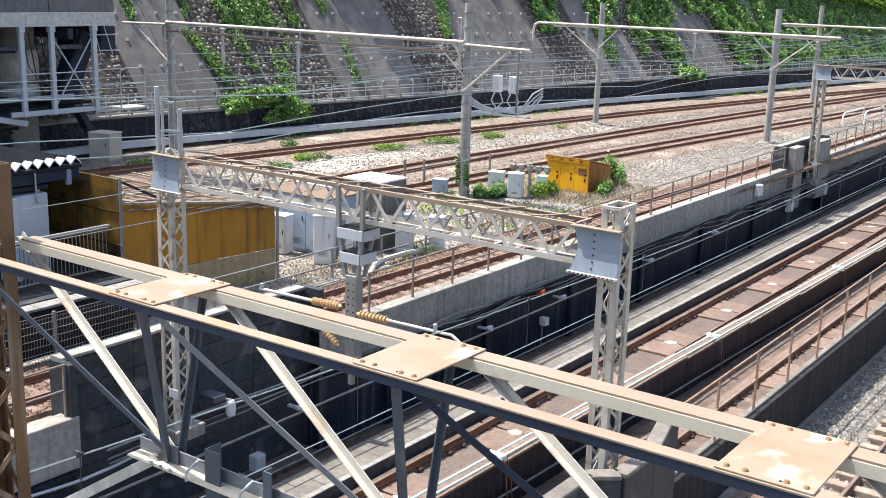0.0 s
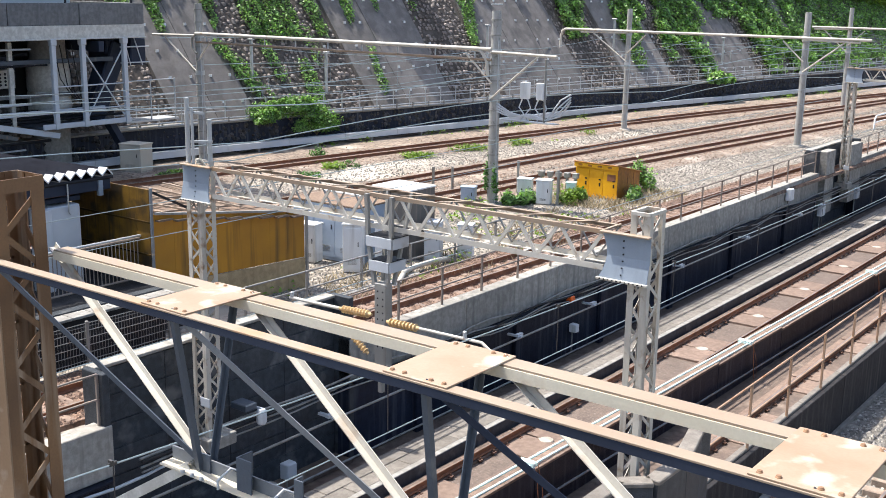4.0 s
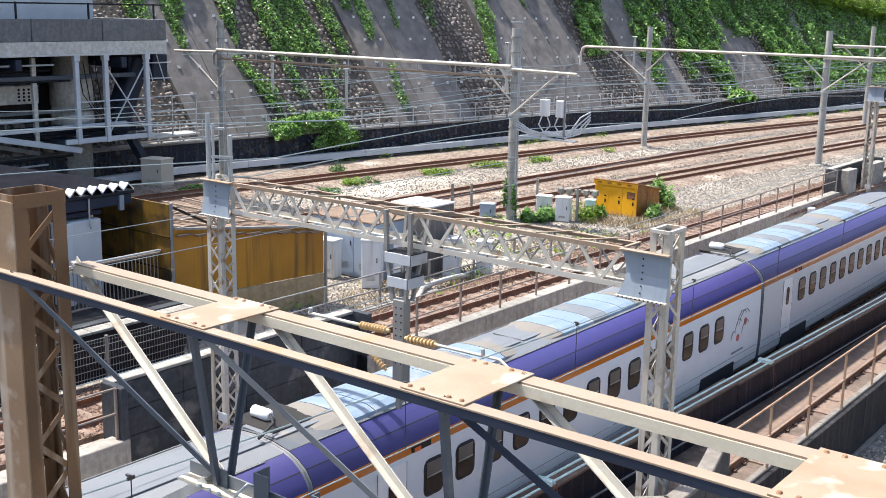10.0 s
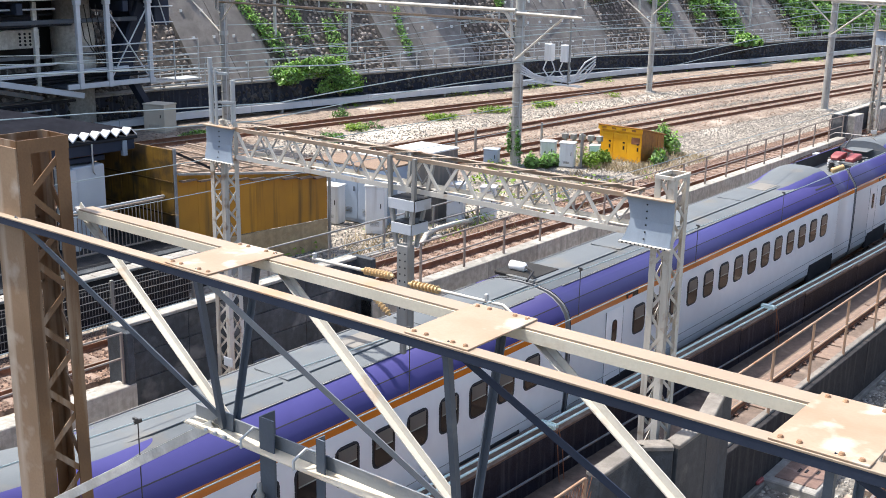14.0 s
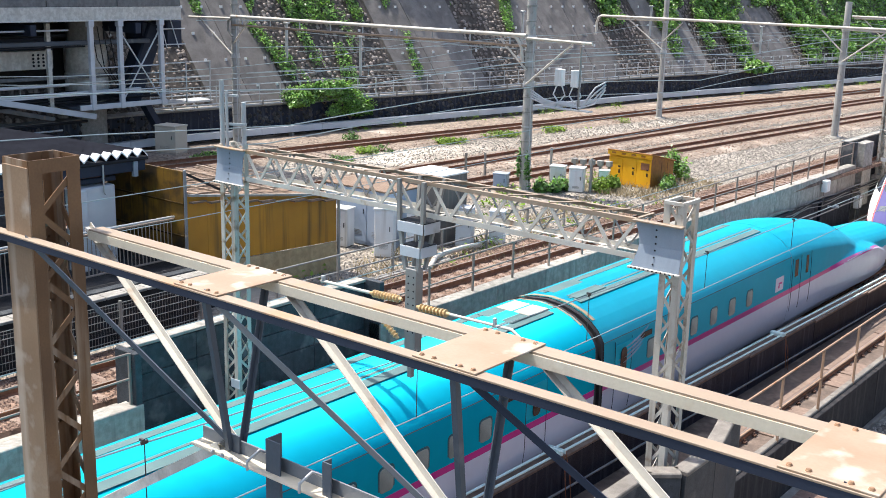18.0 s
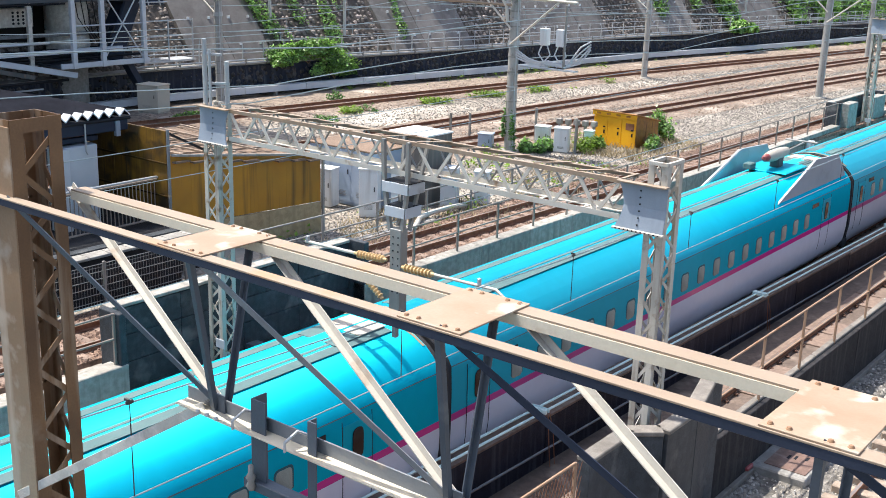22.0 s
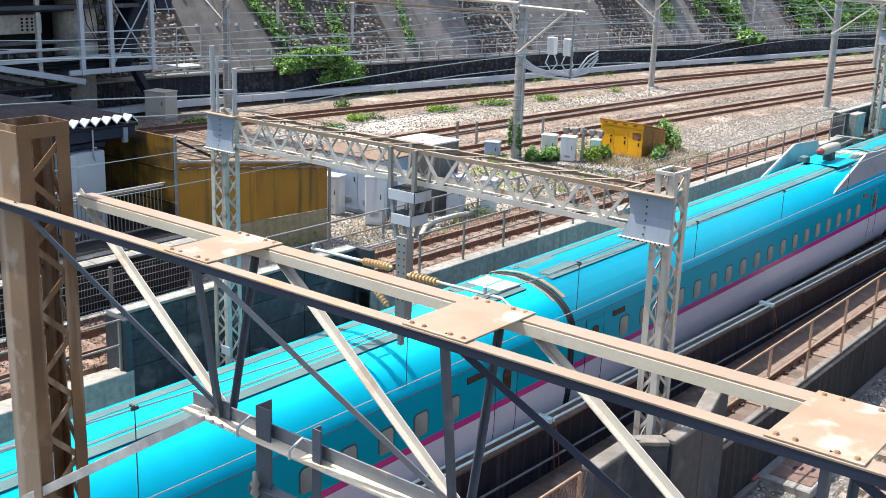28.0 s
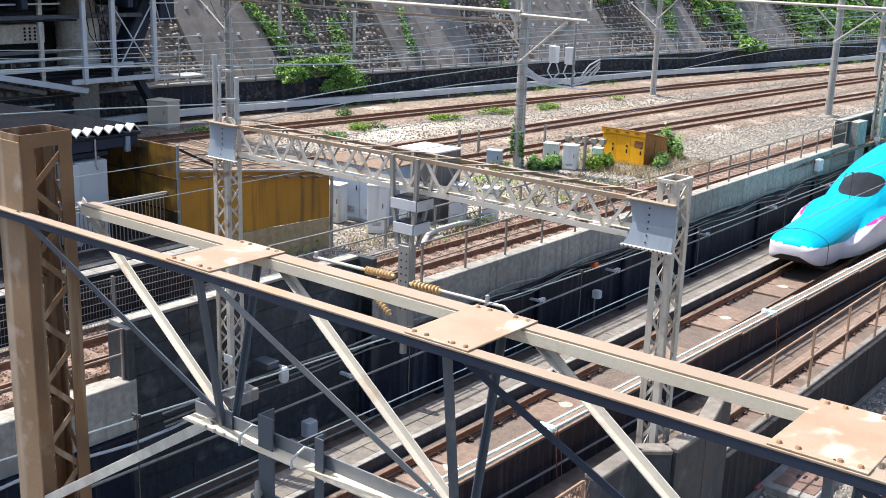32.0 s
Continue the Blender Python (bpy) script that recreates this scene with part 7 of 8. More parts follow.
class Nose:
    """A lofted nose from the tip to the full section; s runs from the tip, k round the section."""
    N = 190

    def __init__(self, prof, tops, sides, bots, bulge, sign, y_body):
        self.tables = (tops, sides, bots, bulge)
        self.length, self.sign, self.y_body = tops[-1][0], sign, y_body
        r = ring(prof)
        d = [0.0]
        for p, q in zip(r, r[1:]):
            d.append(d[-1] + math.hypot(q[0] - p[0], q[1] - p[1]))
        u = np.linspace(0, d[-1], self.N)
        xmax, zmin, zmax = max(p[0] for p in prof), prof[0][1], prof[-1][1]
        self.xs = np.interp(u, d, [p[0] for p in r]) / xmax
        self.zs = (np.interp(u, d, [p[1] for p in r]) - zmin) / (zmax - zmin)

    def section(self, s):
        t, w, b, e = (float(np.interp(s, [q[0] for q in tab], [q[1] for q in tab])) for tab in self.tables)
        blunt = min(1.0, s / (0.75 * self.length))
        zz = np.power(self.zs, 1.0 + 0.35 * (1 - blunt))
        z = b + zz * (t - b)
        low = np.clip((np.interp(s, (3, 4.2, 5.2, 6.5, 9), (1.05, 1.46, 1.72, 1.84, 1.80)) - z) / 0.22, 0, 1)
        return self.xs * (w + e * low * low * (3 - 2 * low)), z

    def at(self, s, k, off=0.0):
        x, z = self.section(s)
        i = np.arange(self.N)
        xx, zz = float(np.interp(k, i, x)), float(np.interp(k, i, z))
        m = math.hypot(xx, 0.6) or 1.0
        return (xx + off * xx / m, self.y_body + self.sign * (self.length - s), zz + off * 0.6 / m)

    def k_of_x(self, s, x):
        """Where the upper surface, on the +x side, reaches this half width."""
        xs, _ = self.section(s)
        h = self.N // 2
        top = int(np.argmax(xs[:h]))
        return float(np.interp(-x, -xs[top:h + 1], np.arange(top, h + 1)))

    def k_of_z(self, s, z):
        _, zs = self.section(s)
        h = self.N // 2
        return float(np.interp(z, zs[:h], np.arange(h)))

    def skin(self, paint):
        st = [0.0, 0.03, 0.08, 0.16, 0.26]
        while st[-1] < self.length - 0.06:
            st.append(min(self.length, st[-1] + (0.05 if self.length < 9 else 0.08)))
        g, n = Geo(), self.N
        for s in st:
            x, z = self.section(s)
            y = self.y_body + self.sign * (self.length - s)
            g.v += [(float(a), y, float(c)) for a, c in zip(x, z)]
        for i in range(len(st) - 1):
            sm = 0.5 * (st[i] + st[i + 1])
            xm, zm = self.section(sm)
            for k in range(n - 1):
                a, b = i * n + k, (i + 1) * n + k
                q = (a, b, b + 1, a + 1)
                g.f.append(q if self.sign < 0 else q[::-1])
                g.mi.append(paint(sm, abs(0.5 * (xm[k] + xm[k + 1])), 0.5 * (zm[k] + zm[k + 1])))
            q = (i * n, i * n + n - 1, (i + 1) * n + n - 1, (i + 1) * n)
            g.f.append(q if self.sign < 0 else q[::-1])
            g.mi.append(4)
        g.f.append(tuple(range(n)))
        g.mi.append(1)
        g.smooth = [True] * len(g.f)
        return g

    def patch(self, s0, s1, k0, k1, off=0.012, ns=14, nk=12, mirror=False):
        """A skin-tight sheet between the edges k0(s) and k1(s)."""
        g = Geo()
        for i in range(ns + 1):
            s = s0 + (s1 - s0) * i / ns
            a, b = k0(s), k1(s)
            for j in range(nk + 1):
                x, y, z = self.at(s, a + (b - a) * j / nk, off)
                g.v.append((-x if mirror else x, y, z))
        for i in range(ns):
            for j in range(nk):
                a, b = i * (nk + 1) + j, (i + 1) * (nk + 1) + j
                q = (a, b, b + 1, a + 1)
                g.f.append(q if (self.sign < 0) != mirror else q[::-1])
        g.mi, g.smooth = [0] * len(g.f), [True] * len(g.f)
        return g

    def screen(self, s0, s1, half):
        """A windscreen with a rounded outline across the ridge."""
        mid, h = (s0 + s1) / 2, (s1 - s0) / 2

        def wide(s):
            return max(0.02, half(s) * (1 - min(1.0, abs(s - mid) / h) ** 5) ** 0.5)

        return self.patch(s0, s1, lambda s: self.k_of_x(s, wide(s)), lambda s: self.N - 1 - self.k_of_x(s, wide(s)), 0.014, 20, 16)


def lerp(s, *pts):
    return float(np.interp(s, [q[0] for q in pts], [q[1] for q in pts]))


def rounded_pane(w, h, r, depth=0.012, split=None):
    """A pane with rounded corners that faces +x."""
    pts = []
    for cx, cz, a0 in ((w / 2 - r, h / 2 - r, 0), (-w / 2 + r, h / 2 - r, 90), (-w / 2 + r, -h / 2 + r, 180), (w / 2 - r, -h / 2 + r, 270)):
        for a in (0, 30, 60, 90):
            t = radians(a0 + a)
            pts.append((cx + r * math.cos(t), cz + r * math.sin(t)))
    n = len(pts)
    g = Geo()
    g.v = [(0, y, z) for y, z in pts] + [(depth, y * 0.96, z * 0.96) for y, z in pts]
    g.f = [tuple(range(n, 2 * n))] + [(i, (i + 1) % n, (i + 1) % n + n, i + n) for i in range(n)]
    g.mi, g.smooth = [0] * len(g.f), [False] * len(g.f)
    if split is not None:
        # a second tone above the split, and a thin pale bar painted as a highlight
        g.box((depth, 0, (split + h * 0.46) / 2), (0.003, w * 0.86, h * 0.46 - split), 1, 0.001)
        g.box((depth, 0, split), (0.004, w * 0.86, 0.03), 2)
    return g


TURN = Matrix.Rotation(math.pi, 4, "Z")
teal_pane = rounded_pane(0.40, 0.50, 0.09).mesh("window", [M["blind"]])
teal_frame = rounded_pane(0.49, 0.59, 0.12, 0.006).mesh("window_surround", [M["teal_dark"]])
viol_pane = rounded_pane(0.58, 0.74, 0.13, 0.014, 0.03).mesh("window", [M["glass"], M["tinted"], M["blind"]])
viol_frame = rounded_pane(0.68, 0.82, 0.17, 0.008).mesh("window_surround", [M["gangway"]])
door_pane = rounded_pane(0.24, 0.62, 0.1).mesh("door_window", [M["glass"]])
slim_pane = rounded_pane(0.30, 0.64, 0.12).mesh("door_window", [M["glass"]])


def bogie(car, y, w):
    b = part("bogie", Geo().box((0, y, 0.5), (w * 1.5, 2.9, 0.32), 0, 0.04).box((w * 0.86, y, 0.46), (0.12, 3.3, 0.3), 0, 0.03).box((-w * 0.86, y, 0.46), (0.12, 3.3, 0.3), 0, 0.03), M["underframe"], car)
    for dy in (-1.25, 1.25):
        for s in (-1, 1):
            part("wheel", Geo().lathe((s * 0.68, y + dy, 0.43), (s, 0, 0), [(0, 0.43), (0.09, 0.43), (0.1, 0.3), (0.13, 0.28)], 18), M["underframe"], b)


def roof_insulator(car, x, y, z, h=0.4, r=0.1, mt="silver"):
    prof = [(0, r * 0.6)]
    for i in range(5):
        prof += [(h * i / 5 + 0.01, r * 0.6), (h * i / 5 + 0.03, r), (h * i / 5 + 0.05, r), (h * i / 5 + 0.06, r * 0.6)]
    prof.append((h, r * 0.5))
    g = Geo().lathe((x, y, z), (0, 0, 1), prof, 10)
    g.smooth = [False] * len(g.f)
    return part("insulator", g, M[mt], car)


def teal_car(length, end=0, fairing=False):
    """A wide teal-over-white car; end is 1 for a nose at the front, -1 at the rear."""
    car = thing("teal_train_car", (0, 0, 0), "glossy teal and white train car with a pink stripe", "train car", "cars of the teal train")
    h = length / 2
    y0, y1 = -h + 0.19, h - 0.19
    NL = 14.2
    if end == 1:
        y1 = h - NL
    if end == -1:
        y0 = -h + NL
    part("body", shell(TEAL_P, TEAL_M, y0, y1, end != -1, end != 1, (3,)), TEAL_MATS, car)
    if end:
        tops = [(0, 1.06), (0.03, 1.17), (0.08, 1.27), (0.18, 1.38), (0.4, 1.50), (0.8, 1.60), (1.6, 1.69), (3, 1.80), (4.4, 1.92), (5.4, 2.02), (6.2, 2.14), (6.8, 2.32), (7.4, 2.56),
                (8.1, 2.80), (9.2, 3.02), (10.6, 3.26), (12.0, 3.47), (13.2, 3.60), (NL, 3.635)]
        sides = [(0, 0.42), (0.03, 0.62), (0.08, 0.75), (0.18, 0.88), (0.4, 0.99), (0.8, 1.07), (1.6, 1.12), (3, 1.13), (4.4, 1.14), (5.6, 1.22), (7, 1.37), (9, 1.56), (11, 1.65), (NL, 1.675)]
        bots = [(0, 0.78), (0.03, 0.70), (0.08, 0.64), (0.18, 0.56), (0.4, 0.46), (0.8, 0.36), (1.6, 0.28), (NL, 0.24)]
        bulge = [(0, 0), (2.6, 0), (2.9, 0.16), (3.3, 0.30), (4.0, 0.42), (5.0, 0.46), (6, 0.40), (7, 0.28), (9, 0.10), (11, 0), (NL, 0)]

        def edge(s):
            return lerp(s, (0, 1.18), (1.5, 1.12), (2.8, 1.02), (3.3, 1.12), (4.2, 1.36), (5.2, 1.50), (6.5, 1.57), (9, 1.60), (NL, 1.58))

        def line(s):
            return lerp(s, (4.2, 0.01), (5.0, 0.07), (9, 0.13), (NL, 0.16))

        ns = Nose(TEAL_P, tops, sides, bots, bulge, end, (y1 if end == 1 else y0))
        part("nose", ns.skin(lambda s, x, z: 1 if z < edge(s) + 0.5 * line(s) else 0), TEAL_MATS, car, "long pointed nose with a white bulging skirt")
        part("windscreen", ns.screen(6.15, 8.2, lambda s: lerp(s, (6.1, 0.56), (7.0, 0.80), (8.2, 0.90))), M["glass"], car, "dark wraparound windscreen")
        for flip in (False, True):
            part("pink_line", ns.patch(4.3, NL, lambda s: ns.k_of_z(s, edge(s)), lambda s: ns.k_of_z(s, edge(s) + line(s)), 0.004, 60, 2, flip), M["pink"], car, "pink stripe")
        tip = h if end == 1 else -h
        for flip in (False, True):
            e = -1 if flip else 1
            part("cab_door_window", ns.patch(12.62, 12.86, lambda s: ns.k_of_z(s, 2.0), lambda s: ns.k_of_z(s, 2.6), 0.006, 4, 4, flip), M["glass"], car)
            part("cab_door_window", ns.patch(13.55, 13.85, lambda s: ns.k_of_z(s, 2.05), lambda s: ns.k_of_z(s, 2.62), 0.006, 4, 4, flip), M["glass"], car)
            part("cab_window_trim", ns.patch(7.9, 8.3, lambda s: ns.k_of_x(s, 0.98), lambda s: ns.k_of_x(s, 0.91), 0.01, 6, 2, flip), M["gangway"], car)
            for sd in (12.38, 13.3, 14.05):
                part("door_seam", Geo().tube([(-x if flip else x, y, z) for x, y, z in (ns.at(sd, ns.k_of_z(sd, 0.9 + 0.15 * i), 0.003) for i in range(13))], 0.009, 5), M["gangway"], car)
            yd = tip - end * 15.1
            mk = part("side_mark", Geo().box((e * 1.676, yd, 2.08), (0.008, 0.62, 0.46), 0, 0.002), M["lily"], car, "white square mark with a pink shape")
            part("mark_shape", Geo().box((e * 1.683, yd + 0.05, 2.10), (0.006, 0.26, 0.06)), M["pink"], mk)
            part("mark_shape", Geo().box((e * 1.683, yd - 0.05, 2.0), (0.006, 0.10, 0.10)), M["pink"], mk)
            ye = tip - end * 24.6
            for i in range(4):
                pts = [(e * (1.668 - 0.03 * max(0, (0.16 * i + 0.26 * t * t) - 0.2)), ye + end * (-0.75 + 0.1 * i + 1.3 * t), 2.06 + 0.13 * i + 0.30 * t * t) for t in (0, 0.25, 0.5, 0.75, 1)]
                part("wing_mark", Geo().tube(pts, [0.012, 0.03, 0.034, 0.026, 0.008], 6), M["mark_grey"], car, "pale curved stroke")
        seam = [ns.at(0.95, k, 0.006) for k in range(4, ns.N - 4, 3)]
        part("coupler_seam", Geo().tube(seam, 0.012, 5), M["gangway"], car)
    for s in (-1, 1):
        for x, w in ((0.56, 0.12), (0.34, 0.035)) if s > 0 else ((0.50, 0.13),):
            zr = float(np.interp(x, [0.0, 0.55, 0.96], [3.635, 3.575, 3.44]))
            part("roof_mat", Geo().bar((s * x, y0 + 0.4, zr + 0.002), (s * x, y1 - 0.4, zr + 0.002), w * 2, 0.014, up=(s * 0.12, 0, 1)), M["roofgrey"], car, "grey roof walkway strip")
    for s, yy in ((1, y1), (-1, y0)):
        if end == s:
            continue
        r = ring([(x * 1.0 + 0.004, z + 0.005) for x, z in TEAL_P[:-1]] + [(0, 3.635)])
        n = len(r)
        # grey end plates and yellow marks on the roof, then the rubber hoop
        ep = Geo()
        for t in (-1, 1):
            ep.bar((t * 0.25, yy - s * 0.5, 3.60), (t * 0.25, yy - s * 1.9, 3.60), 0.5, 0.03)
        part("end_plate", ep, M["roofgrey"], car)
        if s > 0:
            part("step_plate", Geo().box((0.0, yy - 0.78, 3.622), (1.0, 0.8, 0.02), 0, 0.006), M["roofbeige_pale"], car, "worn pale grey step plate on the roof end")
        part("hoop_foot", Geo().box((1.56, yy + s * 0.09, 0.42), (0.14, 0.34, 0.3), 0, 0.03), M["gangway"], car)
        mk = Geo()
        for x, z in r:
            if abs(x) < 1.3 and z > 3:
                mk.v += [(x, yy - s * 0.03, z + 0.008), (x, yy - s * (0.17 if s < 0 else 0.1), z + 0.008)]
        mk.f = [(2 * i, 2 * i + 1, 2 * i + 3, 2 * i + 2) for i in range(len(mk.v) // 2 - 1)]
        if s > 0:
            mk.f = [q[::-1] for q in mk.f]
        mk.mi, mk.smooth = [0] * len(mk.f), [True] * len(mk.f)
        part("roof_marking", mk, M["hazard"], car, "worn yellow band at the car end")
        part("gangway_hoop", shell([(x * 0.992, z - 0.018) for x, z in TEAL_P], [4] * 13, min(yy, yy + s * 0.13), max(yy, yy + s * 0.13)), TEAL_MATS, car, "black rubber hoop between cars")
        g2 = shell([(x * 0.93, z - 0.1 if z > 1 else z + 0.1) for x, z in TEAL_P[:-1]] + [(0, 3.5)], [4] * 13, min(yy, yy + s * 0.19), max(yy, yy + s * 0.19))
        part("gangway", g2, TEAL_MATS, car)
        # doors on both sides near the end
        yd = yy - (2.5 if s > 0 else -0.95)
        for e in (-1, 1):
            tn = Matrix() if e > 0 else TURN
            dr = part("door", Geo().box((e * 1.668, yd, 2.18), (0.012, 0.80, 0.86), 0, 0.004), M["teal"], car)
            tagged(dr, "teal sliding door")
            for dy in (-0.41, 0.41):
                part("door_seam", Geo().tube([(e * (float(np.interp(0.8 + 0.19 * i, [p[1] for p in TEAL_P], [p[0] for p in TEAL_P])) + 0.002), yd + dy, 0.8 + 0.19 * i) for i in range(11)], 0.009, 5), M["gangway"], dr)
            piece("door_window", slim_pane, dr, (e * 1.682, yd, 2.16), tn)
            side = part("route_display", Geo().box((e * 1.662, yd - s * 1.15, 2.55), (0.02, 0.6, 0.15), 0, 0.004), M["glass"], car)
    yy = y0 + 2.4 if end != -1 else y0 + 3.2
    stop = y1 - 4.4 if end != 1 else y1 - 3.2
    n = int((stop - yy) / 1.045)
    for i in range(n + 1):
        y = yy + (stop - yy) * i / max(n, 1)
        for e in (-1, 1):
            tn = Matrix() if e > 0 else TURN
            piece("window_surround", teal_frame, car, (e * 1.667, y, 2.09), tn)
            piece("window", teal_pane, car, (e * 1.671, y, 2.09), tn)
    for yb in (-h + (3.75 if end != -1 else 8.5), h - (3.75 if end != 1 else 8.5)):
        bogie(car, yb, 1.2)
    part("underframe", Geo().box((0, (y0 + y1) / 2, 0.6), (2.5, y1 - y0 - 1, 0.5)), M["underframe"], car)
    if fairing:
        f1 = y1 - 0.15
        for e in (-1, 1):
            prof = [(f1, 3.05), (f1 - 0.9, 4.0), (f1 - 3.3, 4.12), (f1 - 6.9, 2.95)]
            g = Geo()
            g.v = [(e * 1.46, y, z) if z < 3.5 else (e * 1.40, y, z) for y, z in prof] + [(e * 1.36, y, z) if z < 3.5 else (e * 1.34, y, z) for y, z in prof]
            g.f = [(0, 1, 2, 3), (7, 6, 5, 4)] + [(i, i + 4, (i + 1) % 4 + 4, (i + 1) % 4) for i in range(4)]
            if e > 0:
                g.f = [q[::-1] for q in g.f]
            g.mi, g.smooth = [0] * 6, [False] * 6
            part("sound_fairing", g, M["fairing"], car, "upright pale sound-shielding panel")
            part("fairing_tip", Geo().bar((e * 1.43, f1 - 6.9, 2.97), (e * 1.40, f1 - 3.4, 4.09), 0.05, 0.07, 0, up=(1, 0, 0)), M["palegrey"], car)
        for yy in (f1 - 3.2,):
            part("pedestal", Geo().box((0, yy - 0.1, 3.84), (0.34, 0.5, 0.42), 0, 0.05), M["panto_dark"], car, "dark pantograph pedestal")
            cover = part("pantograph_cover", Geo().lathe((0, yy - 1.05, 4.13), (0, 1, 0), [(0, 0.12), (0.12, 0.18), (0.5, 0.21), (1.2, 0.21), (1.7, 0.17), (1.95, 0.08)], 12), M["roofbeige_pale"], car, "dusty beige pantograph cover")
            part("cover_nose", Geo().lathe((0, yy - 1.3, 4.13), (0, 1, 0), [(0, 0.07), (0.06, 0.13), (0.26, 0.14)], 10), M["panto_red"], cover, "faded red tip")
            part("folded_arm", Geo().tube([(0.1, yy + 0.7, 4.18), (0.1, yy + 2.2, 4.26)], 0.035, 8), M["galv_dull"], cover)
            part("pan_head", Geo().box((0, yy + 2.2, 4.3), (1.2, 0.16, 0.05), 0, 0.01), M["galv_dull"], cover)
            part("equipment_box", Geo().box((-0.55, yy - 1.2, 3.78), (0.3, 0.45, 0.22), 0, 0.03), M["roofgrey"], car)
            part("mount", Geo().box((0, yy - 0.2, 3.66), (1.6, 2.0, 0.05), 0, 0.02), M["teal"], car)
    return car


def roof_hump(car, ya, yb, height):
    """A hump that stands full at ya and runs out smoothly at yb: grey top, violet cheeks."""
    nk, ny = 24, 26
    hump = Geo()
    up = yb > ya
    for i in range(ny + 1):
        t = i / ny
        y = ya + (yb - ya) * t
        rise = height * lerp(t, (0, 0.86), (0.06, 1.0), (0.25, 0.96), (0.5, 0.6), (0.75, 0.2), (1, 0.0))
        half = lerp(t, (0, 1.14), (0.4, 1.06), (1, 0.7))
        for k in range(nk + 1):
            x = half * (2 * k / nk - 1)
            roof = float(np.interp(abs(x), [p[0] for p in reversed(VIOL_P)], [p[1] for p in reversed(VIOL_P)]))
            q = 1 - abs(2 * k / nk - 1) ** 5
            hump.v.append((x, y, roof - 0.02 + rise * q + 0.02 * q))
    for i in range(ny):
        for k in range(nk):
            a = i * (nk + 1) + k
            f = (a, a + nk + 1, a + nk + 2, a + 1)
            hump.f.append(f[::-1] if up else f)
            hump.mi.append(1 if 4 <= k < nk - 4 else 0)
    hump.f.append(tuple(range(nk + 1))[::1 if up else -1])
    hump.mi.append(2)
    hump.smooth = [True] * (len(hump.f) - 1) + [False]
    return part("roof_hump", hump, [M["violet"], M["roofgraphite"], M["roofsilver"]], car, "smooth grey and violet roof hump")


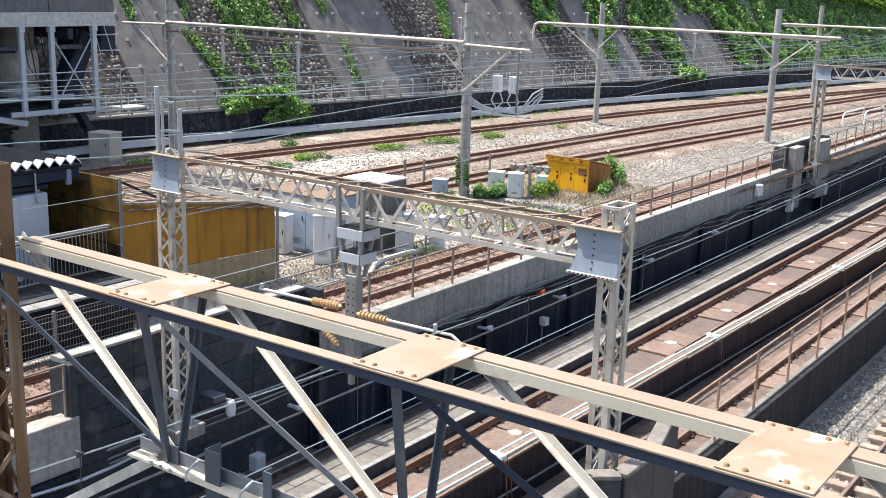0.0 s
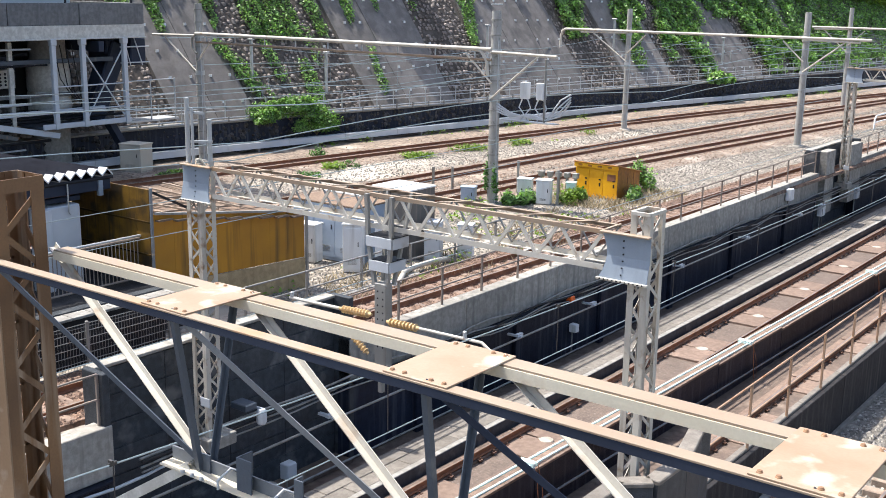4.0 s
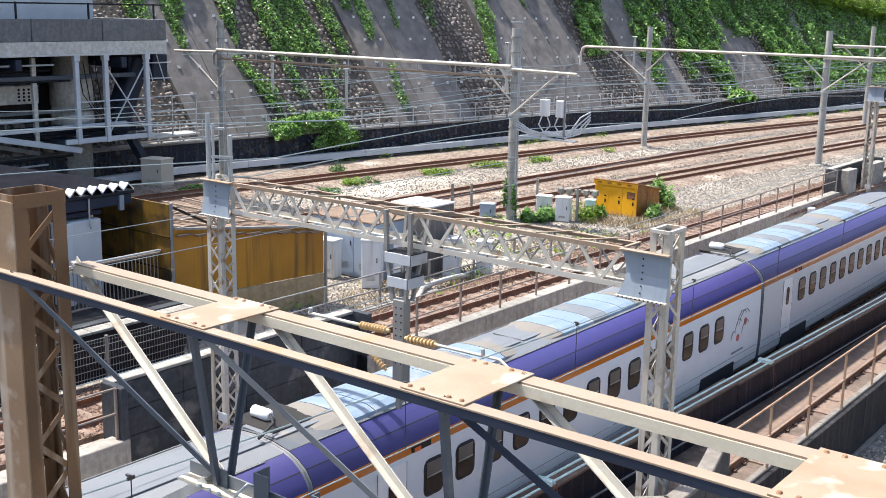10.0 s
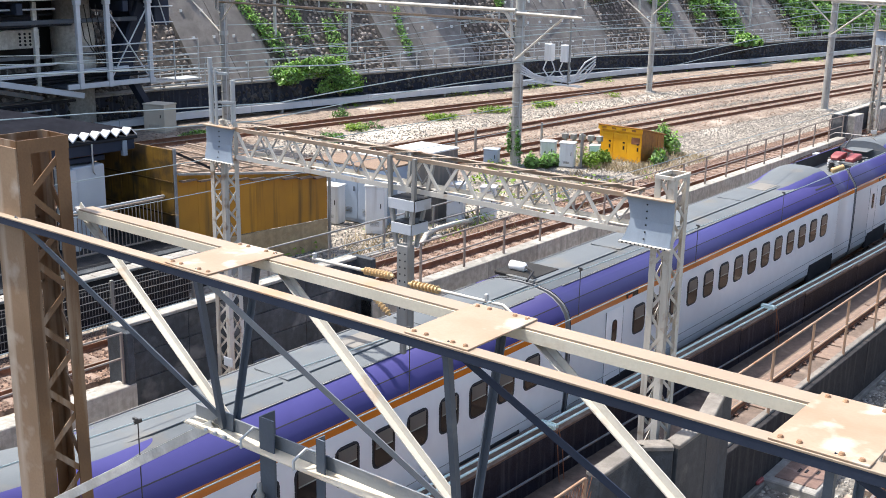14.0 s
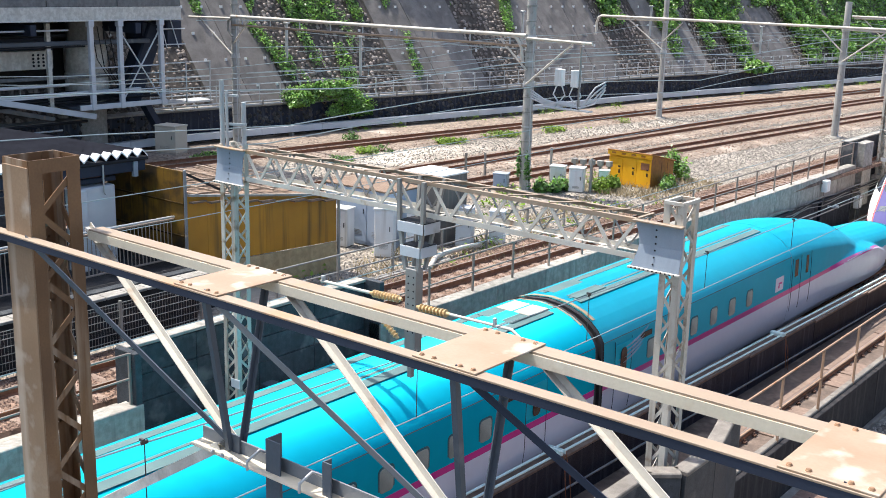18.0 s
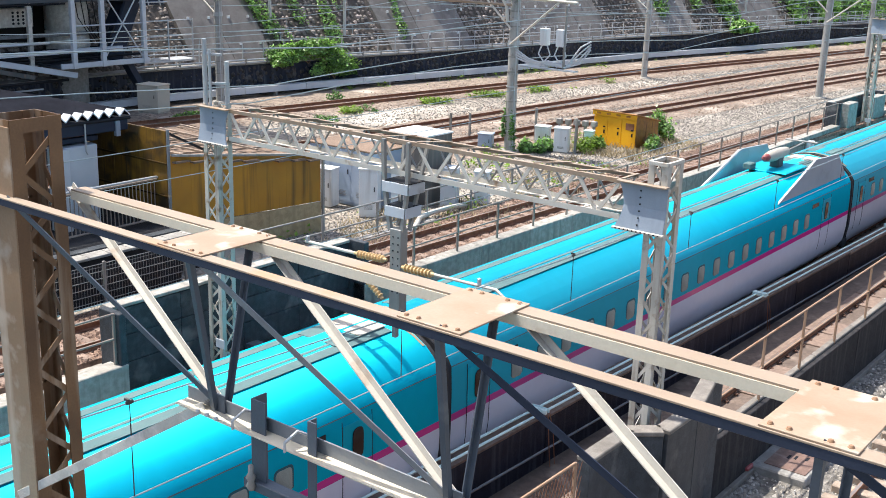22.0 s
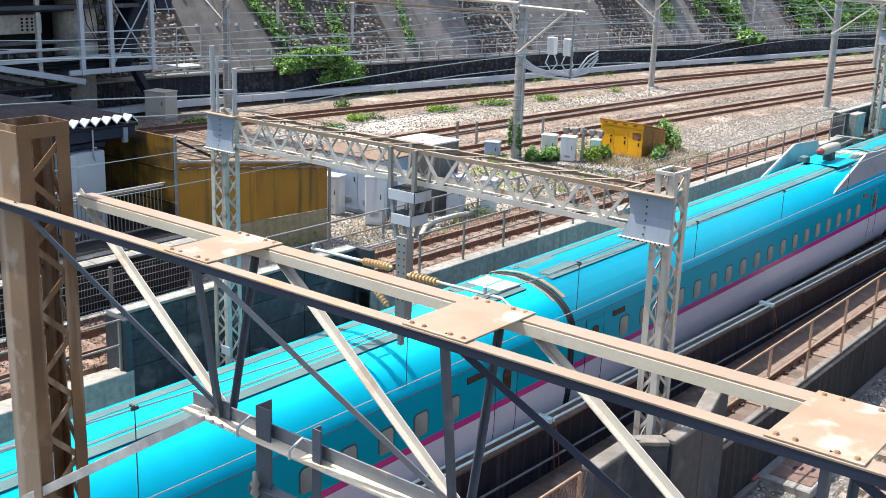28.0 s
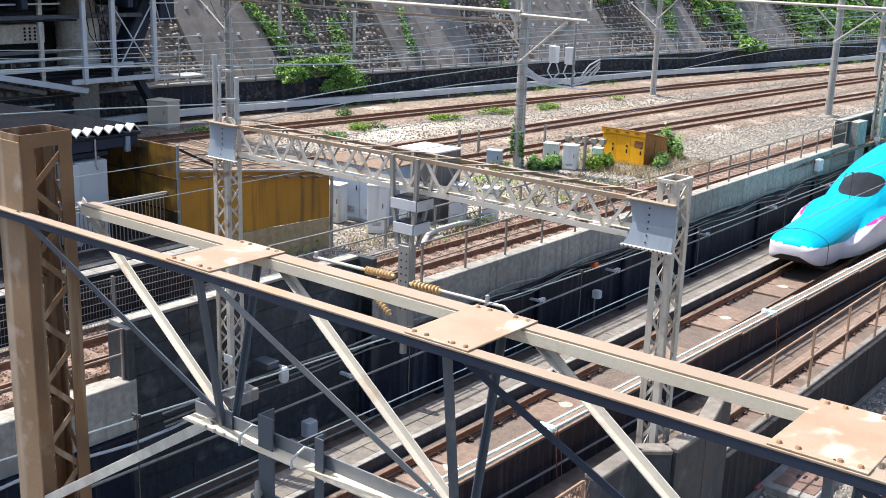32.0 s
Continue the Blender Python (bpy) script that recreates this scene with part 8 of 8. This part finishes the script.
def violet_car(length, end=0, panto=False, ramp=False, shroud=False):
    """A narrower silver-white car with a violet roof edge and an amber line; end is 1 for a nose at the front, -1 at the rear."""
    car = thing("violet_train_car", (0, 0, 0), "silver-white train car with violet roof and amber line", "train car", "cars of the violet train")
    h = length / 2
    y0, y1 = -h + 0.12, h - 0.12
    NL = 6.9
    if end == 1:
        y1 = h - NL
    if end == -1:
        y0 = -h + NL
    top_paint = M["roofsilver"] if shroud else M["roofgraphite"]
    ya, yb = (y0 + 5.0 if panto else y0), (y1 - 1.7 if ramp else y1)
    body = part("body", shell(VIOL_P, VIOL_M, ya, yb, end != -1, end != 1), VIOL_MATS[:3] + [top_paint] + VIOL_MATS[4:], car)
    if panto:
        part("well_body", shell(VIOL_WELL, WELL_M, y0, ya - 0.002, True, True, (3, 4)), VIOL_MATS[:3] + [M["roofgraphite"]] + VIOL_MATS[4:], car, "open pantograph well between violet sides")
    if ramp:
        part("well_body", shell(VIOL_WELL, WELL_M, yb + 0.002, y1, True, True, (3, 4)), VIOL_MATS[:3] + [M["roofgraphite"]] + VIOL_MATS[4:], car, "open pantograph well between violet sides")
    for e in (-1, 1):
        if panto:
            part("vent_slot", Geo().bar((e * 1.152, y0 + 0.4, 3.392), (e * 1.152, y0 + 4.0, 3.392), 0.06, 0.012, up=(e * 0.6, 0, 0.8)), M["gangway"], body)
        if ramp:
            part("vent_slot", Geo().bar((e * 1.152, y1 - 3.4, 3.392), (e * 1.152, y1 - 0.4, 3.392), 0.06, 0.012, up=(e * 0.6, 0, 0.8)), M["gangway"], body)
    if end:
        tops = [(0, 0.98), (0.05, 1.04), (0.2, 1.15), (0.6, 1.38), (1.0, 1.63), (1.64, 2.06), (2.2, 2.43), (2.98, 2.88), (3.6, 3.14), (4.5, 3.40), (5.5, 3.58), (6.3, 3.64), (NL, 3.65)]
        sides = [(0, 0.30), (0.05, 0.39), (0.2, 0.52), (0.5, 0.67), (1.0, 0.86), (2.1, 1.16), (3.5, 1.37), (5.5, 1.46), (NL, 1.475)]
        bots = [(0, 0.80), (0.05, 0.73), (0.3, 0.66), (0.9, 0.60), (1.5, 0.50), (1.8, 0.34), (2.1, 0.24), (NL, 0.24)]

        def hood(s):
            return lerp(s, (0, 0.28), (0.3, 0.40), (1.0, 0.54), (2.1, 0.66), (3.0, 0.79), (4.3, 0.92), (4.9, 1.0), (5.4, 1.2), (5.6, 1.5))

        def upper(s):
            return lerp(s, (0, 0.99), (0.5, 1.20), (2.2, 1.84), (4.57, 2.74), (5.1, 2.98), (5.4, 3.2), (5.6, 3.45))

        def lower(s):
            return lerp(s, (0, 0.90), (1.55, 1.28), (3.35, 1.70), (4.2, 2.02), (5.8, 2.50), (NL, 2.80))

        def thick(s):
            return lerp(s, (0.2, 0.05), (3.5, 0.10), (NL, 0.2))

        def rear(s):
            return lerp(s, (0, 0.06), (3.0, 0.11), (3.8, 0.17), (4.6, 0.34), (5.6, 0.50))

        def paint(s, x, z):
            if z < lower(s) + 0.5 * thick(s):
                return 1
            if s > 5.6 or z < upper(s) - 0.5 * rear(s):
                return 3 if x < 0.7 and s > 5.9 else 0
            return 0 if x < hood(s) + 0.04 else 1

        ns = Nose(VIOL_P, tops, sides, bots, [(0, 0), (NL, 0)], end, (y1 if end == 1 else y0))
        part("nose", ns.skin(paint), VIOL_MATS[:3] + [top_paint] + VIOL_MATS[4:], car, "violet and white nose with red and amber edging")
        for flip in (False, True):
            for s0, s1, c in ((0.02, 3.1, "redline"), (3.1, NL, "amber")):
                part("swoosh_line", ns.patch(s0, s1, lambda s: ns.k_of_z(s, lower(s)), lambda s: ns.k_of_z(s, lower(s) + thick(s)), 0.004, 50, 2, flip), M[c], car)
            for s0, s1, c in ((0.02, 2.7, "redline"), (2.7, 5.6, "amber")):
                part("cab_edging", ns.patch(s0, s1, lambda s: ns.k_of_z(s, upper(s) - rear(s)), lambda s: ns.k_of_z(s, upper(s)), 0.004, 40, 2, flip), M[c], car)
            for s0, s1, c, w in ((0.02, 3.5, "redline", 0.07), (3.5, 5.4, "amber", 0.13)):
                part("hood_edging", ns.patch(s0, s1, lambda s: ns.k_of_x(s, hood(s) + w), lambda s: ns.k_of_x(s, hood(s)), 0.004, 40, 2, flip), M[c], car)
        part("windscreen", ns.screen(2.05, 3.75, lambda s: hood(s) - 0.01), M["screen"], car, "raked windscreen with pale reflections")
        for flip in (False, True):
            part("cab_window", ns.patch(2.2, 4.6, lambda s: min(ns.k_of_z(s, lerp(s, (2.2, 2.30), (3.0, 2.48), (3.8, 2.68), (4.6, 2.98))), ns.k_of_x(s, hood(s) + 0.1) - 0.4),
                                        lambda s: min(ns.k_of_x(s, hood(s) + 0.10), ns.k_of_z(s, lerp(s, (2.2, 2.36), (3.3, 2.95), (4.1, 3.20), (4.6, 3.03)))), 0.012, 14, 8, flip), M["glass"], car, "dark side cab window")
            part("cab_door_window", ns.patch(6.3, 6.52, lambda s: ns.k_of_z(s, 2.1), lambda s: ns.k_of_z(s, 2.75), 0.006, 4, 4, flip), M["glass"], car)
            for sd in (6.05, 6.72):
                part("door_seam", Geo().tube([(-x if flip else x, y, z) for x, y, z in (ns.at(sd, ns.k_of_z(sd, 0.8 + 0.15 * i), 0.003) for i in range(14))], 0.01, 5), M["galv_dull"], car)
            part("headlight", ns.patch(1.1, 1.4, lambda s: ns.k_of_x(s, 0.44), lambda s: ns.k_of_x(s, 0.14), 0.012, 5, 5, flip), M["roofgraphite"], car)
            e = -1 if flip else 1
            part("bogie_opening", Geo().box((e * 1.40, (y1 if end == 1 else y0) + end * 1.2, 0.46), (0.14, 3.4, 0.62), 0, 0.12), M["gangway"], car, "dark bogie opening")
    # roof: flush panels with hatches, and on the outer cars a raised shroud of pale blue sheets between sloping ends
    for i in range(5):
        y = y0 + (y1 - y0) * (i + 0.5) / 5
        if panto and i == 0 or ramp and i == 4:
            continue
        part("roof_panel", Geo().box((-0.05, y, 3.648), (0.92, (y1 - y0) / 5 - 0.12, 0.03), 0, 0.008), top_paint, car)
        if i in (1, 3) and not shroud:
            part("roof_hatch", Geo().box((0.0, y + 0.6, 3.668), (0.66, 1.15, 0.03), 0, 0.01), M["roofbeige"], car, "beige roof hatch")
    for sa, sb in (((y0 + 0.9, y0 + 7.6), (y0 + 8.6, y0 + 13.8)) if shroud else ()):
        prof = [(0.81, 3.50), (0.76, 3.62), (0.58, 3.685), (0.30, 3.715), (0.0, 3.72)]
        rr = ring(prof)
        n = max(3, round((sb - sa) / 0.72))
        for i in range(n):
            p, q = sa + (sb - sa) * i / n + 0.012, sa + (sb - sa) * (i + 1) / n - 0.012
            slope0, slope1 = (0.07 if i == 0 else 0.0), (0.07 if i == n - 1 else 0.0)
            g = Geo()
            for y, d in ((p, slope0), (q, slope1)):
                g.v += [(x * (1 - 0.1 * (d > 0)), y, max(3.5, z - d)) for x, z in rr]
            k = len(rr)
            g.f = [(j + 1, j + 1 + k, j + k, j) for j in range(k - 1)] + [tuple(range(k)), tuple(reversed(range(k, 2 * k)))]
            g.mi, g.smooth = [0] * len(g.f), [False] * len(g.f)
            part("shroud_panel", g, M["roofbeige"] if i in (0, n - 1) else M["roofblue"] if i % 3 else M["roofsilver"], car)
    for z, x in ((0.98, 1.474), (0.72, 1.457)):
        part("skirt_seam", Geo().box((x, (y0 + y1) / 2, z), (0.006, y1 - y0 - 0.2, 0.014)), M["galv_dull"], car)
    for s in (-1, 1):
        part("roof_pipe", Geo().tube([(s * 0.86, ya + 0.5, 3.55), (s * 0.86, yb - 0.5, 3.55)], 0.014, 6), M["galv_dull"], car)
    for s, yy in ((1, y1), (-1, y0)):
        if end == s:
            continue
        sunk = panto and s < 0 or ramp and s > 0
        if s < 0 and not panto:
            pit = part("cable_pit", Geo().box((-0.35, yy - s * 0.75, 3.63), (1.2, 1.2, 0.1), 0, 0.03), M["underframe"], car, "dark pit with cable head")
            part("cable_head", Geo().lathe((-0.75, yy - s * 0.55, 3.78), (1, 0, 0), [(0, 0.06), (0.05, 0.12), (0.45, 0.12), (0.5, 0.07)], 10), M["silver"], pit)
            part("cable", Geo().tube([(-0.25, yy - s * 0.55, 3.8), (0.2, yy - s * 0.2, 3.85), (0.35, yy + s * 0.3, 3.75)], 0.03, 6), M["gangway"], pit)
        part("gangway_hoop", shell([(x * 0.992, z - 0.018) for x, z in (VIOL_WELL if sunk else VIOL_P)], [4] * 13, min(yy, yy + s * 0.07), max(yy, yy + s * 0.07)), [M["hoop"]] * 5, car, "grey hoop between cars")
        part("gangway", shell([(x * 0.9, min(z - 0.1 if z > 1 else z + 0.1, 3.02 if sunk else 9)) for x, z in VIOL_P[:-1]] + [(0, 3.02 if sunk else 3.5)], [4] * 13, min(yy, yy + s * 0.12), max(yy, yy + s * 0.12)), VIOL_MATS, car)
        if s > 0:
            continue
        yd = yy - s * 2.1
        for e in (-1, 1):
            tn = Matrix() if e > 0 else TURN
            dr = part("door", Geo().box((e * 1.471, yd, 1.72), (0.012, 0.85, 1.95), 0, 0.004), M["silver"], car)
            for dy in (-0.43, 0.43):
                part("door_seam", Geo().box((e * 1.474, yd + dy, 1.72), (0.014, 0.012, 1.95)), M["galv_dull"], dr)
            piece("door_window", door_pane, dr, (e * 1.481, yd, 2.1), tn)
            rd = part("route_display", Geo().box((e * 1.452, yd - s * 0.9, 2.84), (0.016, 0.62, 0.17), 0, 0.004), M["glass"], car)
            part("display_bar", Geo().box((e * 1.463, yd - s * 0.9 - 0.12, 2.84), (0.006, 0.2, 0.09)), M["orange_lamp"], rd)
    yy = y0 + (3.4 if end != -1 else 1.2)
    stop = y1 - (1.4 if panto else 3.1 if end != 1 else 1.6)
    n = int((stop - yy) / 0.985)
    for i in range(n + 1):
        y = yy + (stop - yy) * i / max(n, 1)
        for e in (-1, 1):
            piece("window_surround", viol_frame, car, (e * 1.473, y, 2.11), Matrix() if e > 0 else TURN)
            piece("window", viol_pane, car, (e * 1.474, y, 2.11), Matrix() if e > 0 else TURN)
    for yb in (-h + (3.1 if end != -1 else 5.6), h - (3.1 if end != 1 else 5.6)):
        bogie(car, yb, 1.1)
        for e in (-1, 1):
            part("bogie_opening", Geo().box((e * 1.41, yb, 0.56), (0.14, 2.5, 0.70), 0, 0.10), M["gangway"], car, "dark bogie opening")
    part("underframe", Geo().box((0, (y0 + y1) / 2, 0.6), (2.2, y1 - y0 - 1, 0.5)), M["underframe"], car)
    part("skirt_box", Geo().box((1.36, y0 + (y1 - y0) * 0.34, 0.5), (0.1, 1.4, 0.36), 0, 0.02), M["underframe"], car)
    if panto:
        # well at the rear end, closed ahead by a smooth hump
        yp = y0 + 2.9
        roof_hump(car, yp + 2.1, yp + 6.2, 0.36)
        part("well_end", Geo().box((0, yp + 2.06, 3.38), (1.88, 0.03, 0.5)), M["roofgraphite"], car, "grey end of the well")
        for e in (-1, 1):
            for k in range(2):
                roof_insulator(car, e * 0.52, yp - 0.35 + 1.15 * k, 3.16, 0.30, 0.11)
        roof_insulator(car, -0.15, yp - 1.25, 3.16, 0.36, 0.14, "panto_dark")
        part("bellows", Geo().lathe((0.1, yp - 1.9, 3.28), (0.45, 0.85, 0.2), [(0.12 * k + d, r) for k in range(5) for d, r in ((0, 0.07), (0.04, 0.11), (0.08, 0.11))], 10), M["porcelain"], car, "tan ribbed insulator")
        base = part("pantograph_frame", Geo().bar((-0.62, yp + 0.8, 3.48), (0.62, yp + 0.8, 3.48), 0.1, 0.07, bev=0.015).bar((-0.62, yp - 0.35, 3.48), (0.62, yp - 0.35, 3.48), 0.1, 0.07, bev=0.015)
                    .bar((0.5, yp - 0.35, 3.48), (0.5, yp + 0.8, 3.48), 0.08, 0.07).bar((-0.5, yp - 0.35, 3.48), (-0.5, yp + 0.8, 3.48), 0.08, 0.07), M["panto_dark"], car, "dark pantograph frame")
        for e in (-1, 1):
            lobe = Geo()
            for i, (yy, w, lo, hi) in enumerate(((-0.72, 0.12, 3.48, 3.56), (-0.55, 0.21, 3.45, 3.64), (-0.1, 0.25, 3.44, 3.70), (0.3, 0.25, 3.45, 3.72), (0.55, 0.2, 3.50, 3.68), (0.65, 0.1, 3.54, 3.62))):
                lobe.v += [(e * 0.3 + w * 0.85 * cx, yp + yy * 0.8, lo + (hi - lo) * cz) for cx, cz in ((-1.1, 0.2), (-1.0, 0), (1.0, 0), (1.1, 0.2), (1.1, 0.8), (0.95, 1), (-0.95, 1), (-1.1, 0.8))]
                if i:
                    lobe.f += [(i * 8 - 8 + k, i * 8 - 8 + (k + 1) % 8, i * 8 + (k + 1) % 8, i * 8 + k) for k in range(8)]
            lobe.f += [tuple(reversed(range(8))), tuple(range(40, 48))]
            lobe.mi, lobe.smooth = [0] * len(lobe.f), [False] * len(lobe.f)
            part("pantograph_cover", lobe, M["panto_red"], base, "faded red cover")
        part("lower_arm", Geo().tube([(0, yp + 0.6, 3.70), (0, yp - 0.5, 3.96)], 0.05, 8), M["panto_red"], base)
        part("upper_arm", Geo().tube([(0, yp - 0.5, 3.96), (0, yp + 0.5, 4.38)], 0.03, 8), M["panto_dark"], base)
        part("pan_head", Geo().box((0, yp + 0.5, 4.43), (1.0, 0.09, 0.03), 0, 0.01).tube([(-0.5, yp + 0.5, 4.43), (-0.72, yp + 0.5, 4.42), (-0.95, yp + 0.5, 4.28)], 0.02, 6).tube([(0.5, yp + 0.5, 4.43), (0.72, yp + 0.5, 4.42), (0.95, yp + 0.5, 4.28)], 0.02, 6), M["galv_dull"], base)
    if ramp:
        # the well runs on over the joint and ends at a low hump
        roof_hump(car, y1 - 1.7, y1 - 5.4, 0.30)
        part("well_end", Geo().box((0, y1 - 1.66, 3.38), (1.88, 0.03, 0.5)), M["roofgraphite"], car, "grey end of the well")
        part("equipment_box", Geo().box((0.1, y1 - 0.8, 3.26), (0.7, 0.6, 0.26), 0, 0.03), M["roofsilver"], car)
        part("insulator", Geo().lathe((-0.45, y1 - 0.5, 3.13), (0, 0, 1), [(0.07 * k + d, r) for k in range(5) for d, r in ((0, 0.06), (0.025, 0.11), (0.045, 0.11))], 10), M["panto_dark"], car)
    return car


def motions():
    """Every car runs at one steady speed through the trench."""
    rows_t = (0, 0.1, 4, 8, 10, 12, 14, 16, 18, 20, 22, 24, 26, 28, 30, 31.9, 32)
    for car, y in CARS:
        walk(car, [(t, pose(TRAIN_X, y + SPEED * t, 0)) for t in rows_t])


def fruit_drawing(car, y):
    """Grey leaf strokes and two red fruits drawn on the side, y at their middle."""
    for k, (dy, dz, w, h) in enumerate(((0.35, 0.1, 0.5, 0.75), (0.15, 0.15, 0.45, 0.7), (0.45, -0.15, 0.35, 0.6), (-0.1, 0.0, 0.3, 0.6), (-0.45, -0.15, 0.2, 0.4))):
        pts = [(1.479, y + dy - w * math.cos(t), 1.62 + dz + h * math.sin(t) * 0.9) for t in (0.3, 0.8, 1.3, 1.8, 2.3)]
        part("leaf_stroke", Geo().tube(pts, [0.006, 0.014, 0.016, 0.014, 0.006], 5), M["stroke_grey"], car, "grey leaf stroke")
    for dy, z in ((-0.12, 1.55), (0.38, 1.98)):
        part("red_fruit", Geo().lathe((1.470, y + dy, z), (1, 0, 0), [(0, 0.12), (0.008, 0.12), (0.010, 0.08)], 12), M["redline"], car, "small red fruit")
    part("line_bar", Geo().box((1.477, y - 0.1, 1.12), (0.006, 0.9, 0.06)), M["mark_grey"], car)


CARS = []
ends = [-117.0, -140.5, -160.9, -181.1, -201.5, -221.9, -242.3, -264.35]
for i, (a, b) in enumerate(zip(ends, ends[1:])):
    if i == 0:
        car = violet_car(a - b, 1, shroud=True)
    elif i == 6:
        car = violet_car(a - b, -1, ramp=True)
    elif i == 4:
        car = violet_car(a - b, ramp=True)
    elif i in (3, 5):
        car = violet_car(a - b, 0, True)
    elif i == 1:
        car = plain = violet_car(a - b, shroud=True)
    else:
        car = copy_thing(plain, Matrix())
    CARS.append((car, (a + b) / 2))
fruit_drawing(CARS[1][0], 8.55)
ends = [-264.45, -290.6, -315.6, -340.6, -365.5, -390.5, -415.5, -440.3, -465.1, -490.0, -516.6]
plain = faired = None
for i, (a, b) in enumerate(zip(ends, ends[1:])):
    if i == 0:
        car = teal_car(a - b, 1)
    elif i == 9:
        car = teal_car(a - b, -1)
    elif i in (3, 7):
        car = faired = copy_thing(faired, Matrix()) if faired else teal_car(24.95, 0, True)
    else:
        car = plain = copy_thing(plain, Matrix()) if plain else teal_car(24.95)
    CARS.append((car, (a + b) / 2))

motions()
